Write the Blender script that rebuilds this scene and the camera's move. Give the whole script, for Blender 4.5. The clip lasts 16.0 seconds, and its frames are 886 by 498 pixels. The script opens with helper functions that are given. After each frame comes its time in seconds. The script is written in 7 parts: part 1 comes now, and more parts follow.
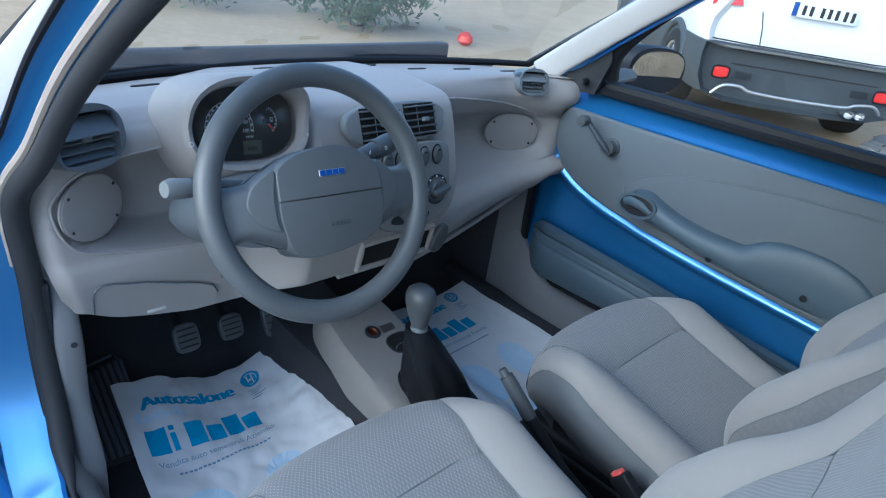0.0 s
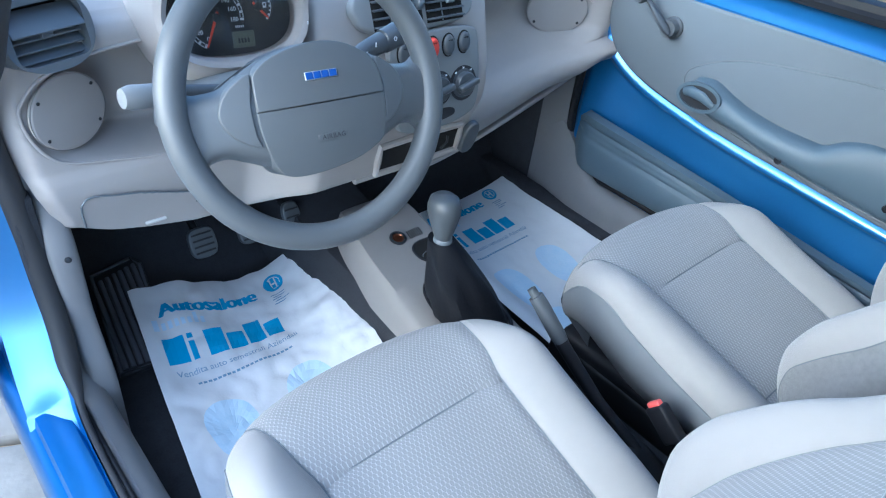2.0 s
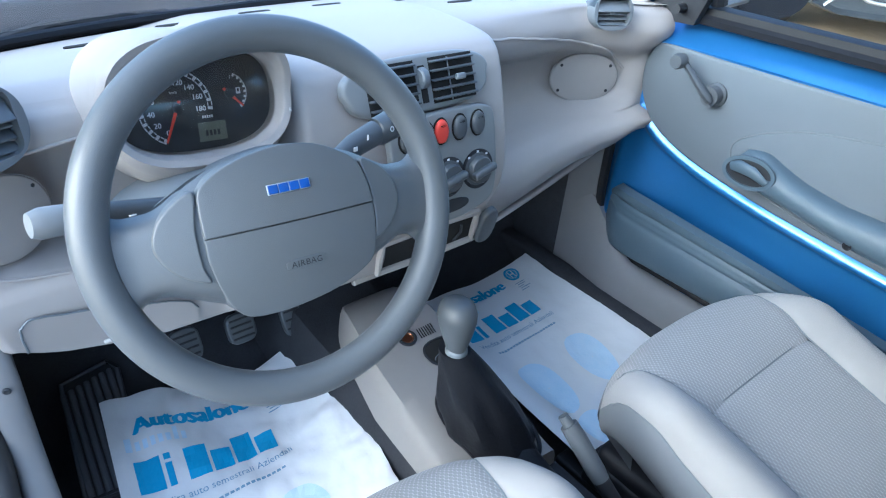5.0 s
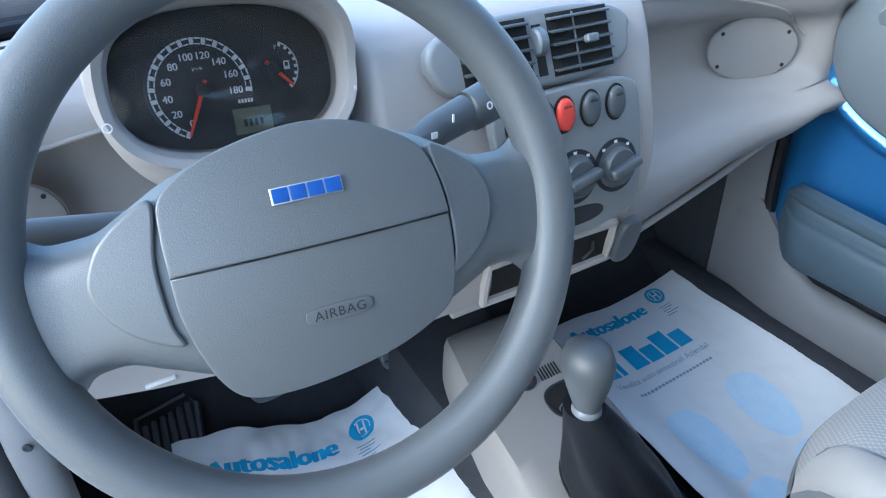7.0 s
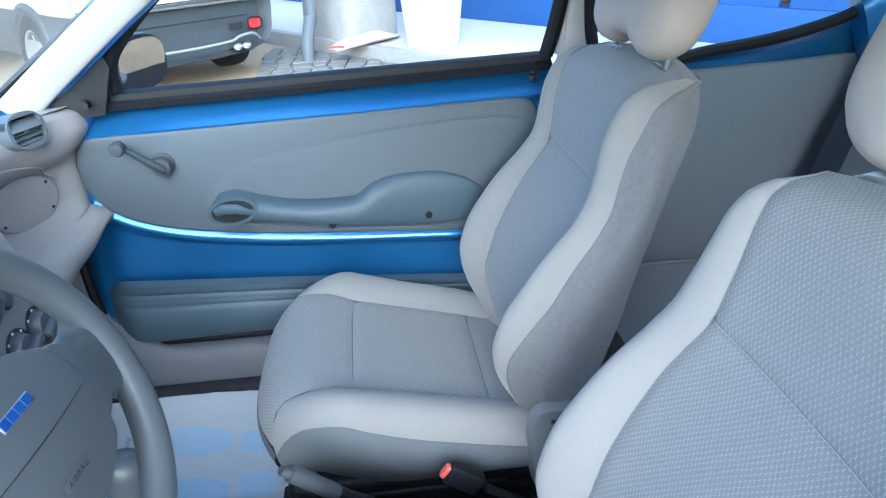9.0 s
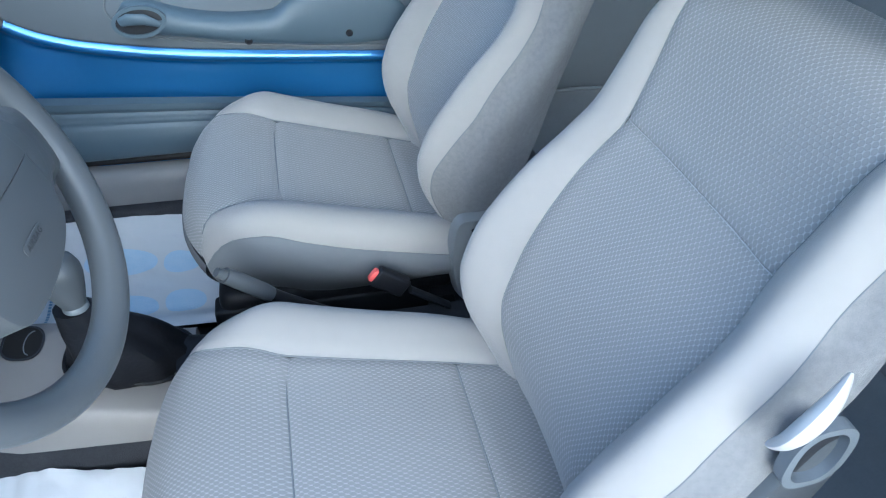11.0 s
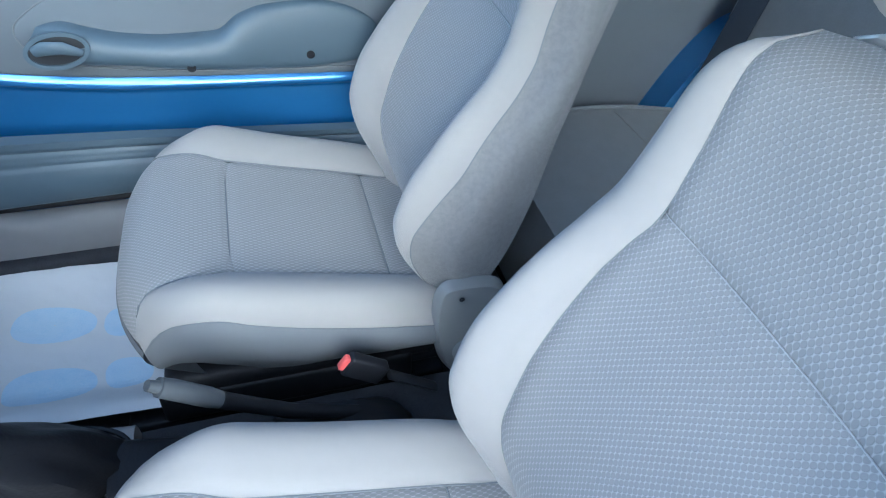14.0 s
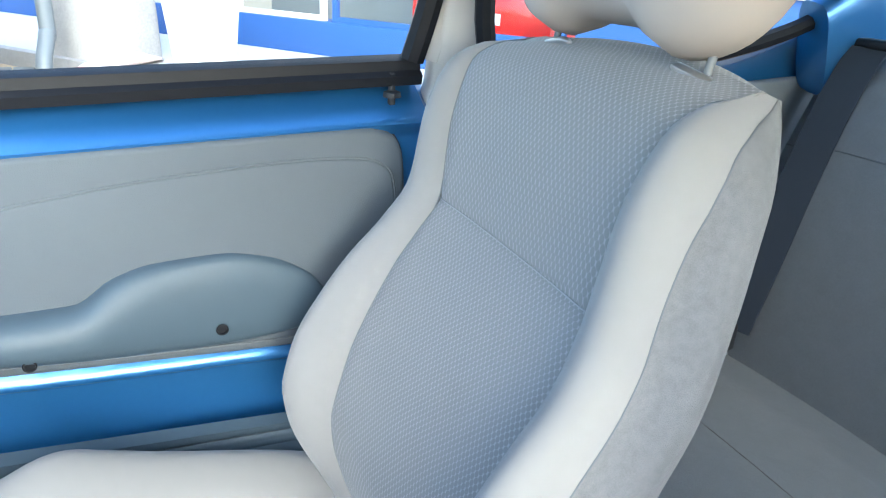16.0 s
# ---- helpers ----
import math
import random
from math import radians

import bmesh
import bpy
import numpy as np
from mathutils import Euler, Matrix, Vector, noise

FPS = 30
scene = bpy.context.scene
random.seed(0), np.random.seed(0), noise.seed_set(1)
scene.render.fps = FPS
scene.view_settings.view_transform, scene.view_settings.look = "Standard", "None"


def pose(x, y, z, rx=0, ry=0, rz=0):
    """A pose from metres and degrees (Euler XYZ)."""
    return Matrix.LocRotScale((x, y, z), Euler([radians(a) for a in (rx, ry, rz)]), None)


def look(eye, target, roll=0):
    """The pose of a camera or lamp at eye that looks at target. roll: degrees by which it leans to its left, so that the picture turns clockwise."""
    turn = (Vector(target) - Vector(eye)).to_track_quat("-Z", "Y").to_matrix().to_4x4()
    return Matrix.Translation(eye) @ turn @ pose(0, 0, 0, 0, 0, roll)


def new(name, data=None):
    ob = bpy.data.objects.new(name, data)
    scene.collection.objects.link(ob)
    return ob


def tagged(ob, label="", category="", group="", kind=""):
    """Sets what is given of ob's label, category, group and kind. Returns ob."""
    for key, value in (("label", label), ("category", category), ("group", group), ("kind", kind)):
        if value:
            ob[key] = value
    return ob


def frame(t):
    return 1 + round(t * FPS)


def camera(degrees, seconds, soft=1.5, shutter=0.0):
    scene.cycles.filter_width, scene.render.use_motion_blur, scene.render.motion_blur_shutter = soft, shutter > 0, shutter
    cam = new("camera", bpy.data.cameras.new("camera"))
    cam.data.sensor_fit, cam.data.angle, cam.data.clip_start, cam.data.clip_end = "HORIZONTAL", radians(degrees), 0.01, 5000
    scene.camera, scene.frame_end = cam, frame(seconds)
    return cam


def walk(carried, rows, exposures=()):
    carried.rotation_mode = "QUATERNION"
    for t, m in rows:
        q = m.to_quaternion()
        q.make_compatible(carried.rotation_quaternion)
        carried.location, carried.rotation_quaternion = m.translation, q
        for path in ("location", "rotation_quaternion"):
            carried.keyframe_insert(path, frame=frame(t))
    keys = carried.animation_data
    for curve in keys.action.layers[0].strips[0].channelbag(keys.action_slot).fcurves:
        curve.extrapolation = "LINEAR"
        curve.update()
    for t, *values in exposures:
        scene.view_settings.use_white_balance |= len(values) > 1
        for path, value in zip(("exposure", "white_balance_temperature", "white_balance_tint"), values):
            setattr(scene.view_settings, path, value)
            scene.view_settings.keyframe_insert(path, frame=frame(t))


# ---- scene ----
cam = camera(65.52, 16.0, soft=1.15)


def ride(x, y, z, yaw, pitch, roll):
    """A camera pose from its place and yaw, pitch and roll in degrees."""
    a, b = radians(yaw), radians(pitch)
    ahead = Vector((-math.sin(a) * math.cos(b), math.cos(a) * math.cos(b), math.sin(b)))
    eye = Vector((x, y, z))
    return look(eye, eye + ahead, roll)


PATH = [
    (0, ride(-0.868, -0.563, 1.296, -49.13, -26.07, 9.46)),
    (0.5, ride(-0.859, -0.525, 1.299, -50.17, -30.23, 10.63)),
    (1, ride(-0.816, -0.509, 1.297, -49.69, -33.81, 10.78)),
    (1.5, ride(-0.772, -0.502, 1.290, -47.98, -36.16, 9.66)),
    (2, ride(-0.735, -0.501, 1.283, -45.67, -36.77, 8.14)),
    (2.5, ride(-0.707, -0.489, 1.285, -43.95, -35.41, 7.13)),
    (3, ride(-0.702, -0.479, 1.290, -43.81, -34.07, 7.15)),
    (3.5, ride(-0.702, -0.476, 1.292, -44.60, -34.13, 7.26)),
    (6, ride(-0.497, -0.268, 1.199, -37.74, -32.32, 2.99)),
    (6.5, ride(-0.468, -0.231, 1.167, -32.85, -33.06, 0.50)),
    (7, ride(-0.453, -0.220, 1.142, -29.87, -32.65, -1.16)),
    (7.5, ride(-0.452, -0.223, 1.138, -33.62, -30.31, -1.54)),
    (8, ride(-0.515, -0.199, 1.176, -54.00, -26.55, 0.02)),
    (8.5, ride(-0.656, -0.166, 1.219, -79.49, -24.60, -1.19)),
    (9, ride(-0.762, -0.174, 1.277, -95.94, -26.22, -2.31)),
    (9.5, ride(-0.810, -0.164, 1.266, -104.81, -26.59, -1.39)),
    (10, ride(-0.814, -0.148, 1.257, -106.60, -29.77, 0.76)),
    (12.3, ride(-0.821, -0.136, 1.242, -100.59, -46.07, 1.26)),
    (12.5, ride(-0.811, -0.143, 1.246, -101.50, -44.69, 1.66)),
    (13, ride(-0.796, -0.150, 1.255, -104.58, -41.75, 3.15)),
    (13.5, ride(-0.735, -0.177, 1.260, -104.61, -41.36, 1.76)),
    (14, ride(-0.588, -0.191, 1.243, -107.01, -40.78, 2.62)),
    (14.5, ride(-0.487, -0.203, 1.222, -107.79, -37.98, 3.54)),
    (15, ride(-0.429, -0.207, 1.203, -108.18, -36.28, 2.35)),
    (15.5, ride(-0.290, -0.213, 1.171, -111.37, -30.35, 1.19)),
    (16, ride(-0.177, -0.212, 1.128, -115.48, -23.24, 3.28)),
]
EXPOSURES = [(0.0, 1.28, 4760, 2.2), (0.6, 1.66, 4720, 2.2), (1.2, 1.87, 4730, 2.4), (2.0, 2.24, 4780, 2.6), (3.0, 2.34, 4860, 2.8), (7.0, 2.46, 5000, 2.6), (7.6, 2.58, 5040, 2.4), (9.0, 2.02, 4800, 1.2), (10.0, 1.98, 4850, 1.6), (12.5, 1.84, 4790, 2.0), (13.2, 1.96, 4800, 2.0), (14.5, 2.24, 4900, 2.0), (16.0, 2.56, 5360, 2.0)]
walk(cam, PATH, EXPOSURES)


# ---- light ----
SUN_ELEV, SUN_AZ = 28.0, 275.0
world = bpy.data.worlds.new("sky")
scene.world = world
world.use_nodes = True
wn, wl = world.node_tree.nodes, world.node_tree.links
sky = wn.new("ShaderNodeTexSky")
sky.sky_type, sky.sun_disc = "NISHITA", False
sky.sun_elevation, sky.sun_rotation = radians(SUN_ELEV), radians(SUN_AZ)
sky.air_density, sky.dust_density, sky.ozone_density = 1.0, 3.0, 1.5
wn["Background"].inputs["Strength"].default_value = 0.15
wl.new(sky.outputs["Color"], wn["Background"].inputs["Color"])
sun = new("sun", bpy.data.lights.new("sun", "SUN"))
sun.data.energy, sun.data.angle, sun.data.color = 0.85, radians(130.0), (1.0, 0.92, 0.81)
a, e = radians(SUN_AZ), radians(SUN_ELEV)
sun_way = Vector((math.sin(a) * math.cos(e), math.cos(a) * math.cos(e), math.sin(e)))
sun.matrix_basis = look(sun_way * 30, (0, 0, 0))


# ---- materials ----
def material(name, color, rough=0.5, metal=0.0, second=None, scale=40.0, amount=0.5, bump=0.0, bump_scale=400.0,
             coat=0.0, spec=0.5, island=0.0, sheen=0.0):
    """A surface with grain at one scale, stains at another and a fine relief."""
    m = bpy.data.materials.new(name)
    m.use_nodes = True
    nodes, links = m.node_tree.nodes, m.node_tree.links
    shader = nodes["Principled BSDF"]
    shader.inputs["Roughness"].default_value, shader.inputs["Metallic"].default_value = rough, metal
    shader.inputs["Coat Weight"].default_value, shader.inputs["Specular IOR Level"].default_value = coat, spec
    shader.inputs["Sheen Weight"].default_value = sheen
    where = nodes.new("ShaderNodeTexCoord")
    second = second or tuple(c * 0.86 for c in color)
    fine, broad = nodes.new("ShaderNodeTexNoise"), nodes.new("ShaderNodeTexNoise")
    fine.inputs["Scale"].default_value, broad.inputs["Scale"].default_value = scale, scale * 0.12
    fine.inputs["Detail"].default_value = broad.inputs["Detail"].default_value = 4.0
    both = nodes.new("ShaderNodeMath")
    both.operation = "MULTIPLY_ADD"
    both.inputs[1].default_value, both.inputs[2].default_value = amount, 0.0
    add = nodes.new("ShaderNodeMath")
    add.operation = "ADD"
    half = nodes.new("ShaderNodeMath")
    half.operation = "MULTIPLY"
    half.inputs[1].default_value = amount
    mix = nodes.new("ShaderNodeMix")
    mix.data_type = "RGBA"
    mix.inputs["A"].default_value, mix.inputs["B"].default_value = (*color, 1), (*second, 1)
    for tex in (fine, broad):
        links.new(where.outputs["Object"], tex.inputs["Vector"])
    links.new(fine.outputs["Fac"], both.inputs[0])
    links.new(broad.outputs["Fac"], half.inputs[0])
    links.new(both.outputs[0], add.inputs[0])
    links.new(half.outputs[0], add.inputs[1])
    links.new(add.outputs[0], mix.inputs["Factor"])
    links.new(mix.outputs["Result"], shader.inputs["Base Color"])
    if bump:
        rough_tex = nodes.new("ShaderNodeTexNoise")
        rough_tex.inputs["Scale"].default_value, rough_tex.inputs["Detail"].default_value = bump_scale, 3.0
        relief = nodes.new("ShaderNodeBump")
        relief.inputs["Strength"].default_value, relief.inputs["Distance"].default_value = bump, 0.002
        links.new(where.outputs["Object"], rough_tex.inputs["Vector"])
        links.new(rough_tex.outputs["Fac"], relief.inputs["Height"])
        links.new(relief.outputs["Normal"], shader.inputs["Normal"])
    return m


def woven(name, ground, thread, pitch, relief=0.6, rough=0.9):
    """A cloth whose raised threads leave staggered rows of small dimples."""
    m = material(name, ground, rough, scale=120, amount=0.35, sheen=0.15)
    nodes, links = m.node_tree.nodes, m.node_tree.links
    shader = nodes["Principled BSDF"]
    where = nodes.new("ShaderNodeTexCoord")
    split = nodes.new("ShaderNodeSeparateXYZ")
    links.new(where.outputs["Object"], split.inputs[0])

    def node(op, a, b=None):
        n = nodes.new("ShaderNodeMath")
        n.operation = op
        for k, v in ((0, a), (1, b)):
            if v is None:
                continue
            if isinstance(v, (int, float)):
                n.inputs[k].default_value = v
            else:
                links.new(v, n.inputs[k])
        return n.outputs[0]

    rise = node("SUBTRACT", split.outputs["Z"], split.outputs["Y"])
    p = node("MULTIPLY", split.outputs["X"], 1.0 / pitch)
    q = node("MULTIPLY", rise, 1.0 / (pitch * 1.45))

    def dot(shift):
        """1 in the middle of each cell, fading to 0 at an ellipse's edge."""
        u = node("SUBTRACT", node("FRACT", node("ADD", p, shift)), 0.5)
        v = node("SUBTRACT", node("FRACT", node("ADD", q, shift)), 0.5)
        far = node("SQRT", node("ADD", node("MULTIPLY", u, u), node("MULTIPLY", node("MULTIPLY", v, v), 1.3)))
        n = nodes.new("ShaderNodeMapRange")
        n.interpolation_type = "SMOOTHSTEP"
        links.new(far, n.inputs["Value"])
        n.inputs["From Min"].default_value, n.inputs["From Max"].default_value = 0.30, 0.47
        n.inputs["To Min"].default_value, n.inputs["To Max"].default_value = 1.0, 0.0
        return n.outputs["Result"]

    knot = node("SUBTRACT", 1.0, node("MAXIMUM", dot(0.0), dot(0.5)))
    mix = nodes.new("ShaderNodeMix")
    mix.data_type = "RGBA"
    links.new(knot, mix.inputs["Factor"])
    old = shader.inputs["Base Color"].links[0].from_socket
    links.new(old, mix.inputs["A"])
    mix.inputs["B"].default_value = (*thread, 1)
    links.new(mix.outputs["Result"], shader.inputs["Base Color"])
    bump = nodes.new("ShaderNodeBump")
    bump.inputs["Strength"].default_value, bump.inputs["Distance"].default_value = relief, 0.0015
    links.new(knot, bump.inputs["Height"])
    links.new(bump.outputs["Normal"], shader.inputs["Normal"])
    return m


def glass(name, tint, gloss=0.9):
    """A thin pane: clear, with the sky's reflection by its slant."""
    m = bpy.data.materials.new(name)
    m.use_nodes = True
    nodes, links = m.node_tree.nodes, m.node_tree.links
    nodes.remove(nodes["Principled BSDF"])
    clear, shine, mix, slant = (nodes.new("ShaderNode" + k) for k in ("BsdfTransparent", "BsdfGlossy", "MixShader", "Fresnel"))
    clear.inputs["Color"].default_value = (*tint, 1)
    shine.inputs["Roughness"].default_value = 0.02
    shine.inputs["Color"].default_value = (gloss, gloss, gloss, 1)
    slant.inputs["IOR"].default_value = 1.45
    links.new(slant.outputs[0], mix.inputs[0])
    links.new(clear.outputs[0], mix.inputs[1])
    links.new(shine.outputs[0], mix.inputs[2])
    links.new(mix.outputs[0], nodes["Material Output"].inputs["Surface"])
    return m


DASH = material("grained_light_grey_plastic", (0.31, 0.29, 0.275), 0.5, bump=0.12, bump_scale=900, scale=60, amount=0.3)
GREY = material("blue_grey_plastic", (0.125, 0.142, 0.158), 0.45, bump=0.1, bump_scale=1100, scale=70, amount=0.35)
WHEEL = material("worn_grey_wheel_foam", (0.092, 0.100, 0.106), 0.40, bump=0.14, bump_scale=1300, scale=50, amount=0.45)
DARK = material("dark_charcoal_plastic", (0.022, 0.024, 0.028), 0.5, bump=0.08, bump_scale=900, spec=0.3)
STALK = material("slate_grey_plastic", (0.066, 0.074, 0.082), 0.42, bump=0.08, bump_scale=1000)
PLATEGREY = material("mid_grey_panel_plastic", (0.175, 0.185, 0.190), 0.45, bump=0.1, bump_scale=1000)
BUCKLE = material("faded_red_plastic", (0.62, 0.10, 0.09), 0.45)
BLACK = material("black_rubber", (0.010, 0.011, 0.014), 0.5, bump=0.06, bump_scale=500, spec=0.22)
# Black for shade inside openings, put into the colour; also gaps and button marks.
SHADE_AND_MARKS = material("black_shade_and_marks", (0.004, 0.004, 0.004), 0.9)
CARPET = material("black_carpet", (0.022, 0.023, 0.027), 1.0, second=(0.046, 0.048, 0.054), scale=300, amount=0.9, bump=0.9, bump_scale=900, spec=0.05)
DOORSKIN = material("grey_blue_door_vinyl", (0.098, 0.115, 0.131), 0.6, bump=0.25, bump_scale=700, scale=30, amount=0.4)
DOORTRIM = material("blue_grey_door_plastic", (0.064, 0.093, 0.119), 0.5, bump=0.1, bump_scale=900, scale=40, amount=0.3)
PAINT = material("light_blue_metallic_paint", (0.046, 0.185, 0.46), 0.30, metal=0.60, second=(0.056, 0.21, 0.51), scale=900, amount=0.5, coat=1.0)
PAINT.node_tree.nodes["Principled BSDF"].inputs["Coat Roughness"].default_value = 0.22
SILL = material("beige_grey_trim_plastic", (0.168, 0.170, 0.175), 0.55, bump=0.12, bump_scale=800)
PILLAR = material("white_pillar_trim", (0.50, 0.49, 0.475), 0.6, bump=0.08, bump_scale=600)
BEIGE_STRIP = material("beige_pillar_strip", (0.42, 0.37, 0.32), 0.6, bump=0.08, bump_scale=600)
LINING = material("pale_headliner_cloth", (0.66, 0.65, 0.63), 0.95, bump=0.3, bump_scale=900)
CLOTH = material("pale_grey_velour", (0.258, 0.250, 0.242), 0.95, scale=90, amount=0.35, bump=0.35, bump_scale=2400, sheen=0.2)
PANEL = woven("grey_blue_woven_cloth", (0.212, 0.211, 0.209), (0.315, 0.313, 0.310), 0.0067, 0.28)
SIDE = material("grey_side_cloth", (0.225, 0.226, 0.226), 0.95, second=(0.11, 0.112, 0.115), scale=1100, amount=0.6, bump=0.5, bump_scale=1300, sheen=0.15)
SKIRT = material("dark_grey_skirt_cloth", (0.140, 0.152, 0.165), 0.95, scale=120, amount=0.4, bump=0.35, bump_scale=2200)
BENCH = material("grey_bench_cloth", (0.195, 0.213, 0.228), 0.95, second=(0.15, 0.165, 0.178), scale=300, amount=0.7, bump=0.4, bump_scale=900, sheen=0.15)
HEAD = material("beige_headrest_cloth", (0.47, 0.41, 0.35), 0.8, scale=60, amount=0.3, bump=0.15, bump_scale=1500)
STITCH = material("pale_thread", (0.34, 0.345, 0.345), 0.9)
SEAM = material("dark_seam_thread", (0.14, 0.153, 0.165), 0.95)
PAPER = material("white_mat_paper", (0.68, 0.69, 0.70), 0.75, scale=25, amount=0.3, bump=0.55, bump_scale=38)
INK = material("blue_print_ink", (0.03, 0.27, 0.52), 0.7, scale=200, amount=0.5, second=(0.06, 0.34, 0.6))
PALEINK = material("pale_blue_print_ink", (0.36, 0.58, 0.75), 0.75, scale=350, amount=0.9, second=(0.55, 0.68, 0.8))
GREYINK = material("grey_print_ink", (0.20, 0.33, 0.46), 0.75)
LEVERTOP = material("pale_grey_lever_plastic", (0.42, 0.42, 0.415), 0.45, bump=0.08, bump_scale=900)
# Black rubber lifted to grey: the ribs' glints are put into the colour.
RIBBED = material("black_rib_rubber_with_glint", (0.14, 0.145, 0.155), 0.25, spec=0.9)
FOOTPAD = material("worn_dark_rubber_pad", (0.020, 0.021, 0.024), 0.6, scale=60, amount=0.6, bump=0.3, bump_scale=300)
SEAL = material("dark_grey_seal_rubber", (0.034, 0.035, 0.038), 0.6, scale=40, amount=0.4, bump=0.1, bump_scale=600, spec=0.3)
# Dash plastic made darker: the console's lesser light is in the colour.
SHADED_DASH = material("shaded_dash_plastic", (0.225, 0.214, 0.206), 0.5, bump=0.12, bump_scale=900, scale=60, amount=0.4)
CARD = material("grey_blue_trim_card", (0.145, 0.168, 0.19), 0.7, bump=0.25, bump_scale=700, scale=30, amount=0.4)
LEATHER = material("black_gaiter_leatherette", (0.009, 0.010, 0.013), 0.5, bump=0.3, bump_scale=160, spec=0.15)
RED = material("red_plastic", (0.62, 0.055, 0.035), 0.4)
RED_LENS = material("red_lamp_lens", (0.62, 0.02, 0.015), 0.12, coat=0.6)
NEEDLE = material("orange_red_needle", (0.75, 0.07, 0.03), 0.5)
WHITE = material("white_print", (0.72, 0.73, 0.74), 0.6)
BADGE = material("blue_badge_enamel", (0.015, 0.065, 0.28), 0.3, coat=0.5)
SILVER = material("satin_silver", (0.62, 0.63, 0.64), 0.3, metal=0.9)
CHROME = material("bright_steel", (0.7, 0.7, 0.7), 0.18, metal=1.0)
COPPER = material("copper_socket", (0.22, 0.09, 0.05), 0.3, metal=0.9)
DIAL = material("dial_black", (0.022, 0.023, 0.025), 0.5)
LCD = material("olive_display", (0.14, 0.15, 0.11), 0.3)
WEB = material("navy_belt_webbing", (0.020, 0.030, 0.048), 0.7, bump=0.4, bump_scale=1500)
PANE = glass("clear_glass", (0.93, 0.96, 0.95), 0.8)
DIALPANE = glass("dial_glass", (0.97, 0.97, 0.97), 0.9)
MIRROR = material("mirror_silver", (0.85, 0.85, 0.85), 0.02, metal=1.0)
SUVWHITE = material("white_car_paint", (0.75, 0.76, 0.77), 0.25, coat=0.6, scale=500, amount=0.1)
SUVGREY = material("dark_grey_bumper_plastic", (0.055, 0.064, 0.072), 0.55, bump=0.15, bump_scale=400)
TYRE = material("tyre_rubber", (0.015, 0.015, 0.016), 0.8, bump=0.3, bump_scale=120)
STONE = material("speckled_concrete", (0.48, 0.46, 0.44), 0.9, second=(0.30, 0.29, 0.28), scale=45, amount=0.8, bump=0.6, bump_scale=60)
COBBLE = material("grey_cobble_stone", (0.30, 0.29, 0.27), 0.85, second=(0.17, 0.165, 0.155), scale=25, amount=0.8, bump=0.6, bump_scale=70)
GRAVEL = material("dusty_gravel_ground", (0.58, 0.44, 0.28), 0.95, second=(0.40, 0.30, 0.18), scale=14, amount=0.9, bump=1.0, bump_scale=30)
TERRACE = material("pale_terrace_slab", (0.55, 0.54, 0.52), 0.8, scale=6, amount=0.4, bump=0.3, bump_scale=60)
POT = material("white_planter_plastic", (0.82, 0.82, 0.81), 0.45)
NAVY = material("blue_wall_paint", (0.025, 0.08, 0.27), 0.5, scale=4, amount=0.3)
WALLPAINT = material("cream_wall_paint", (0.62, 0.60, 0.55), 0.85, scale=3, amount=0.3, bump=0.2, bump_scale=80)
SHOP = material("dim_shop_interior", (0.24, 0.25, 0.25), 0.8)
LEAF = material("shrub_leaves", (0.05, 0.095, 0.045), 0.6, second=(0.10, 0.14, 0.07), scale=12, amount=0.9)
BARK = material("brown_bark", (0.13, 0.10, 0.075), 0.9, bump=0.8, bump_scale=50)
SACK = material("white_plastic_sack", (0.68, 0.64, 0.62), 0.5, second=(0.6, 0.45, 0.42), scale=8, amount=0.6, bump=0.5, bump_scale=20)


# ---- tools ----
PLACE = {}


def thing(name, m=None, label="", category="", group="", kind=""):
    """An Empty at a thing's base, under which its parts stand."""
    ob = new(name)
    ob.empty_display_size = 0.05
    PLACE[ob] = m or Matrix()
    ob.matrix_basis = PLACE[ob]
    return tagged(ob, label, category, group, kind)


def part(name, shape, mat, parent=None, label="", m=None, smooth=True, world_space=True, edge=40.0):
    """ONE mesh object from vertices and faces. m: its own place; the vertices are in that place's axes. Without m they are in
    the world's, or in the parent's if world_space is off."""
    verts, faces = shape
    me = bpy.data.meshes.new(name)
    me.from_pydata([tuple(v) for v in verts], [], faces)
    mats = mat if isinstance(mat, (list, tuple)) else [mat]
    for k in mats:
        me.materials.append(k)
    bm = bmesh.new()
    bm.from_mesh(me)
    bmesh.ops.remove_doubles(bm, verts=bm.verts, dist=1e-6)
    bmesh.ops.recalc_face_normals(bm, faces=bm.faces)
    if mats[0] is PANE and sum(f.normal.dot(Vector((0, -0.3, 1.0)) - f.calc_center_median()) for f in bm.faces) < 0:
        bmesh.ops.reverse_faces(bm, faces=bm.faces)
    for f in bm.faces:
        f.smooth = smooth
    if smooth:
        limit = radians(edge)
        for e in bm.edges:
            if len(e.link_faces) == 2 and e.calc_face_angle(0) > limit:
                e.smooth = False
    bm.to_mesh(me)
    bm.free()
    ob = new(name, me)
    base = PLACE[parent] if parent else Matrix()
    at = m if m is not None else (Matrix() if world_space else base)
    PLACE[ob] = at
    if parent:
        ob.parent = parent
    ob.matrix_basis = base.inverted() @ at
    return tagged(ob, label)


def join(*shapes):
    verts, faces = [], []
    for v, f in shapes:
        k = len(verts)
        verts += list(v)
        faces += [tuple(i + k for i in face) for face in f]
    return verts, faces


def moved(shape, m):
    return [m @ Vector(v) for v in shape[0]], shape[1]


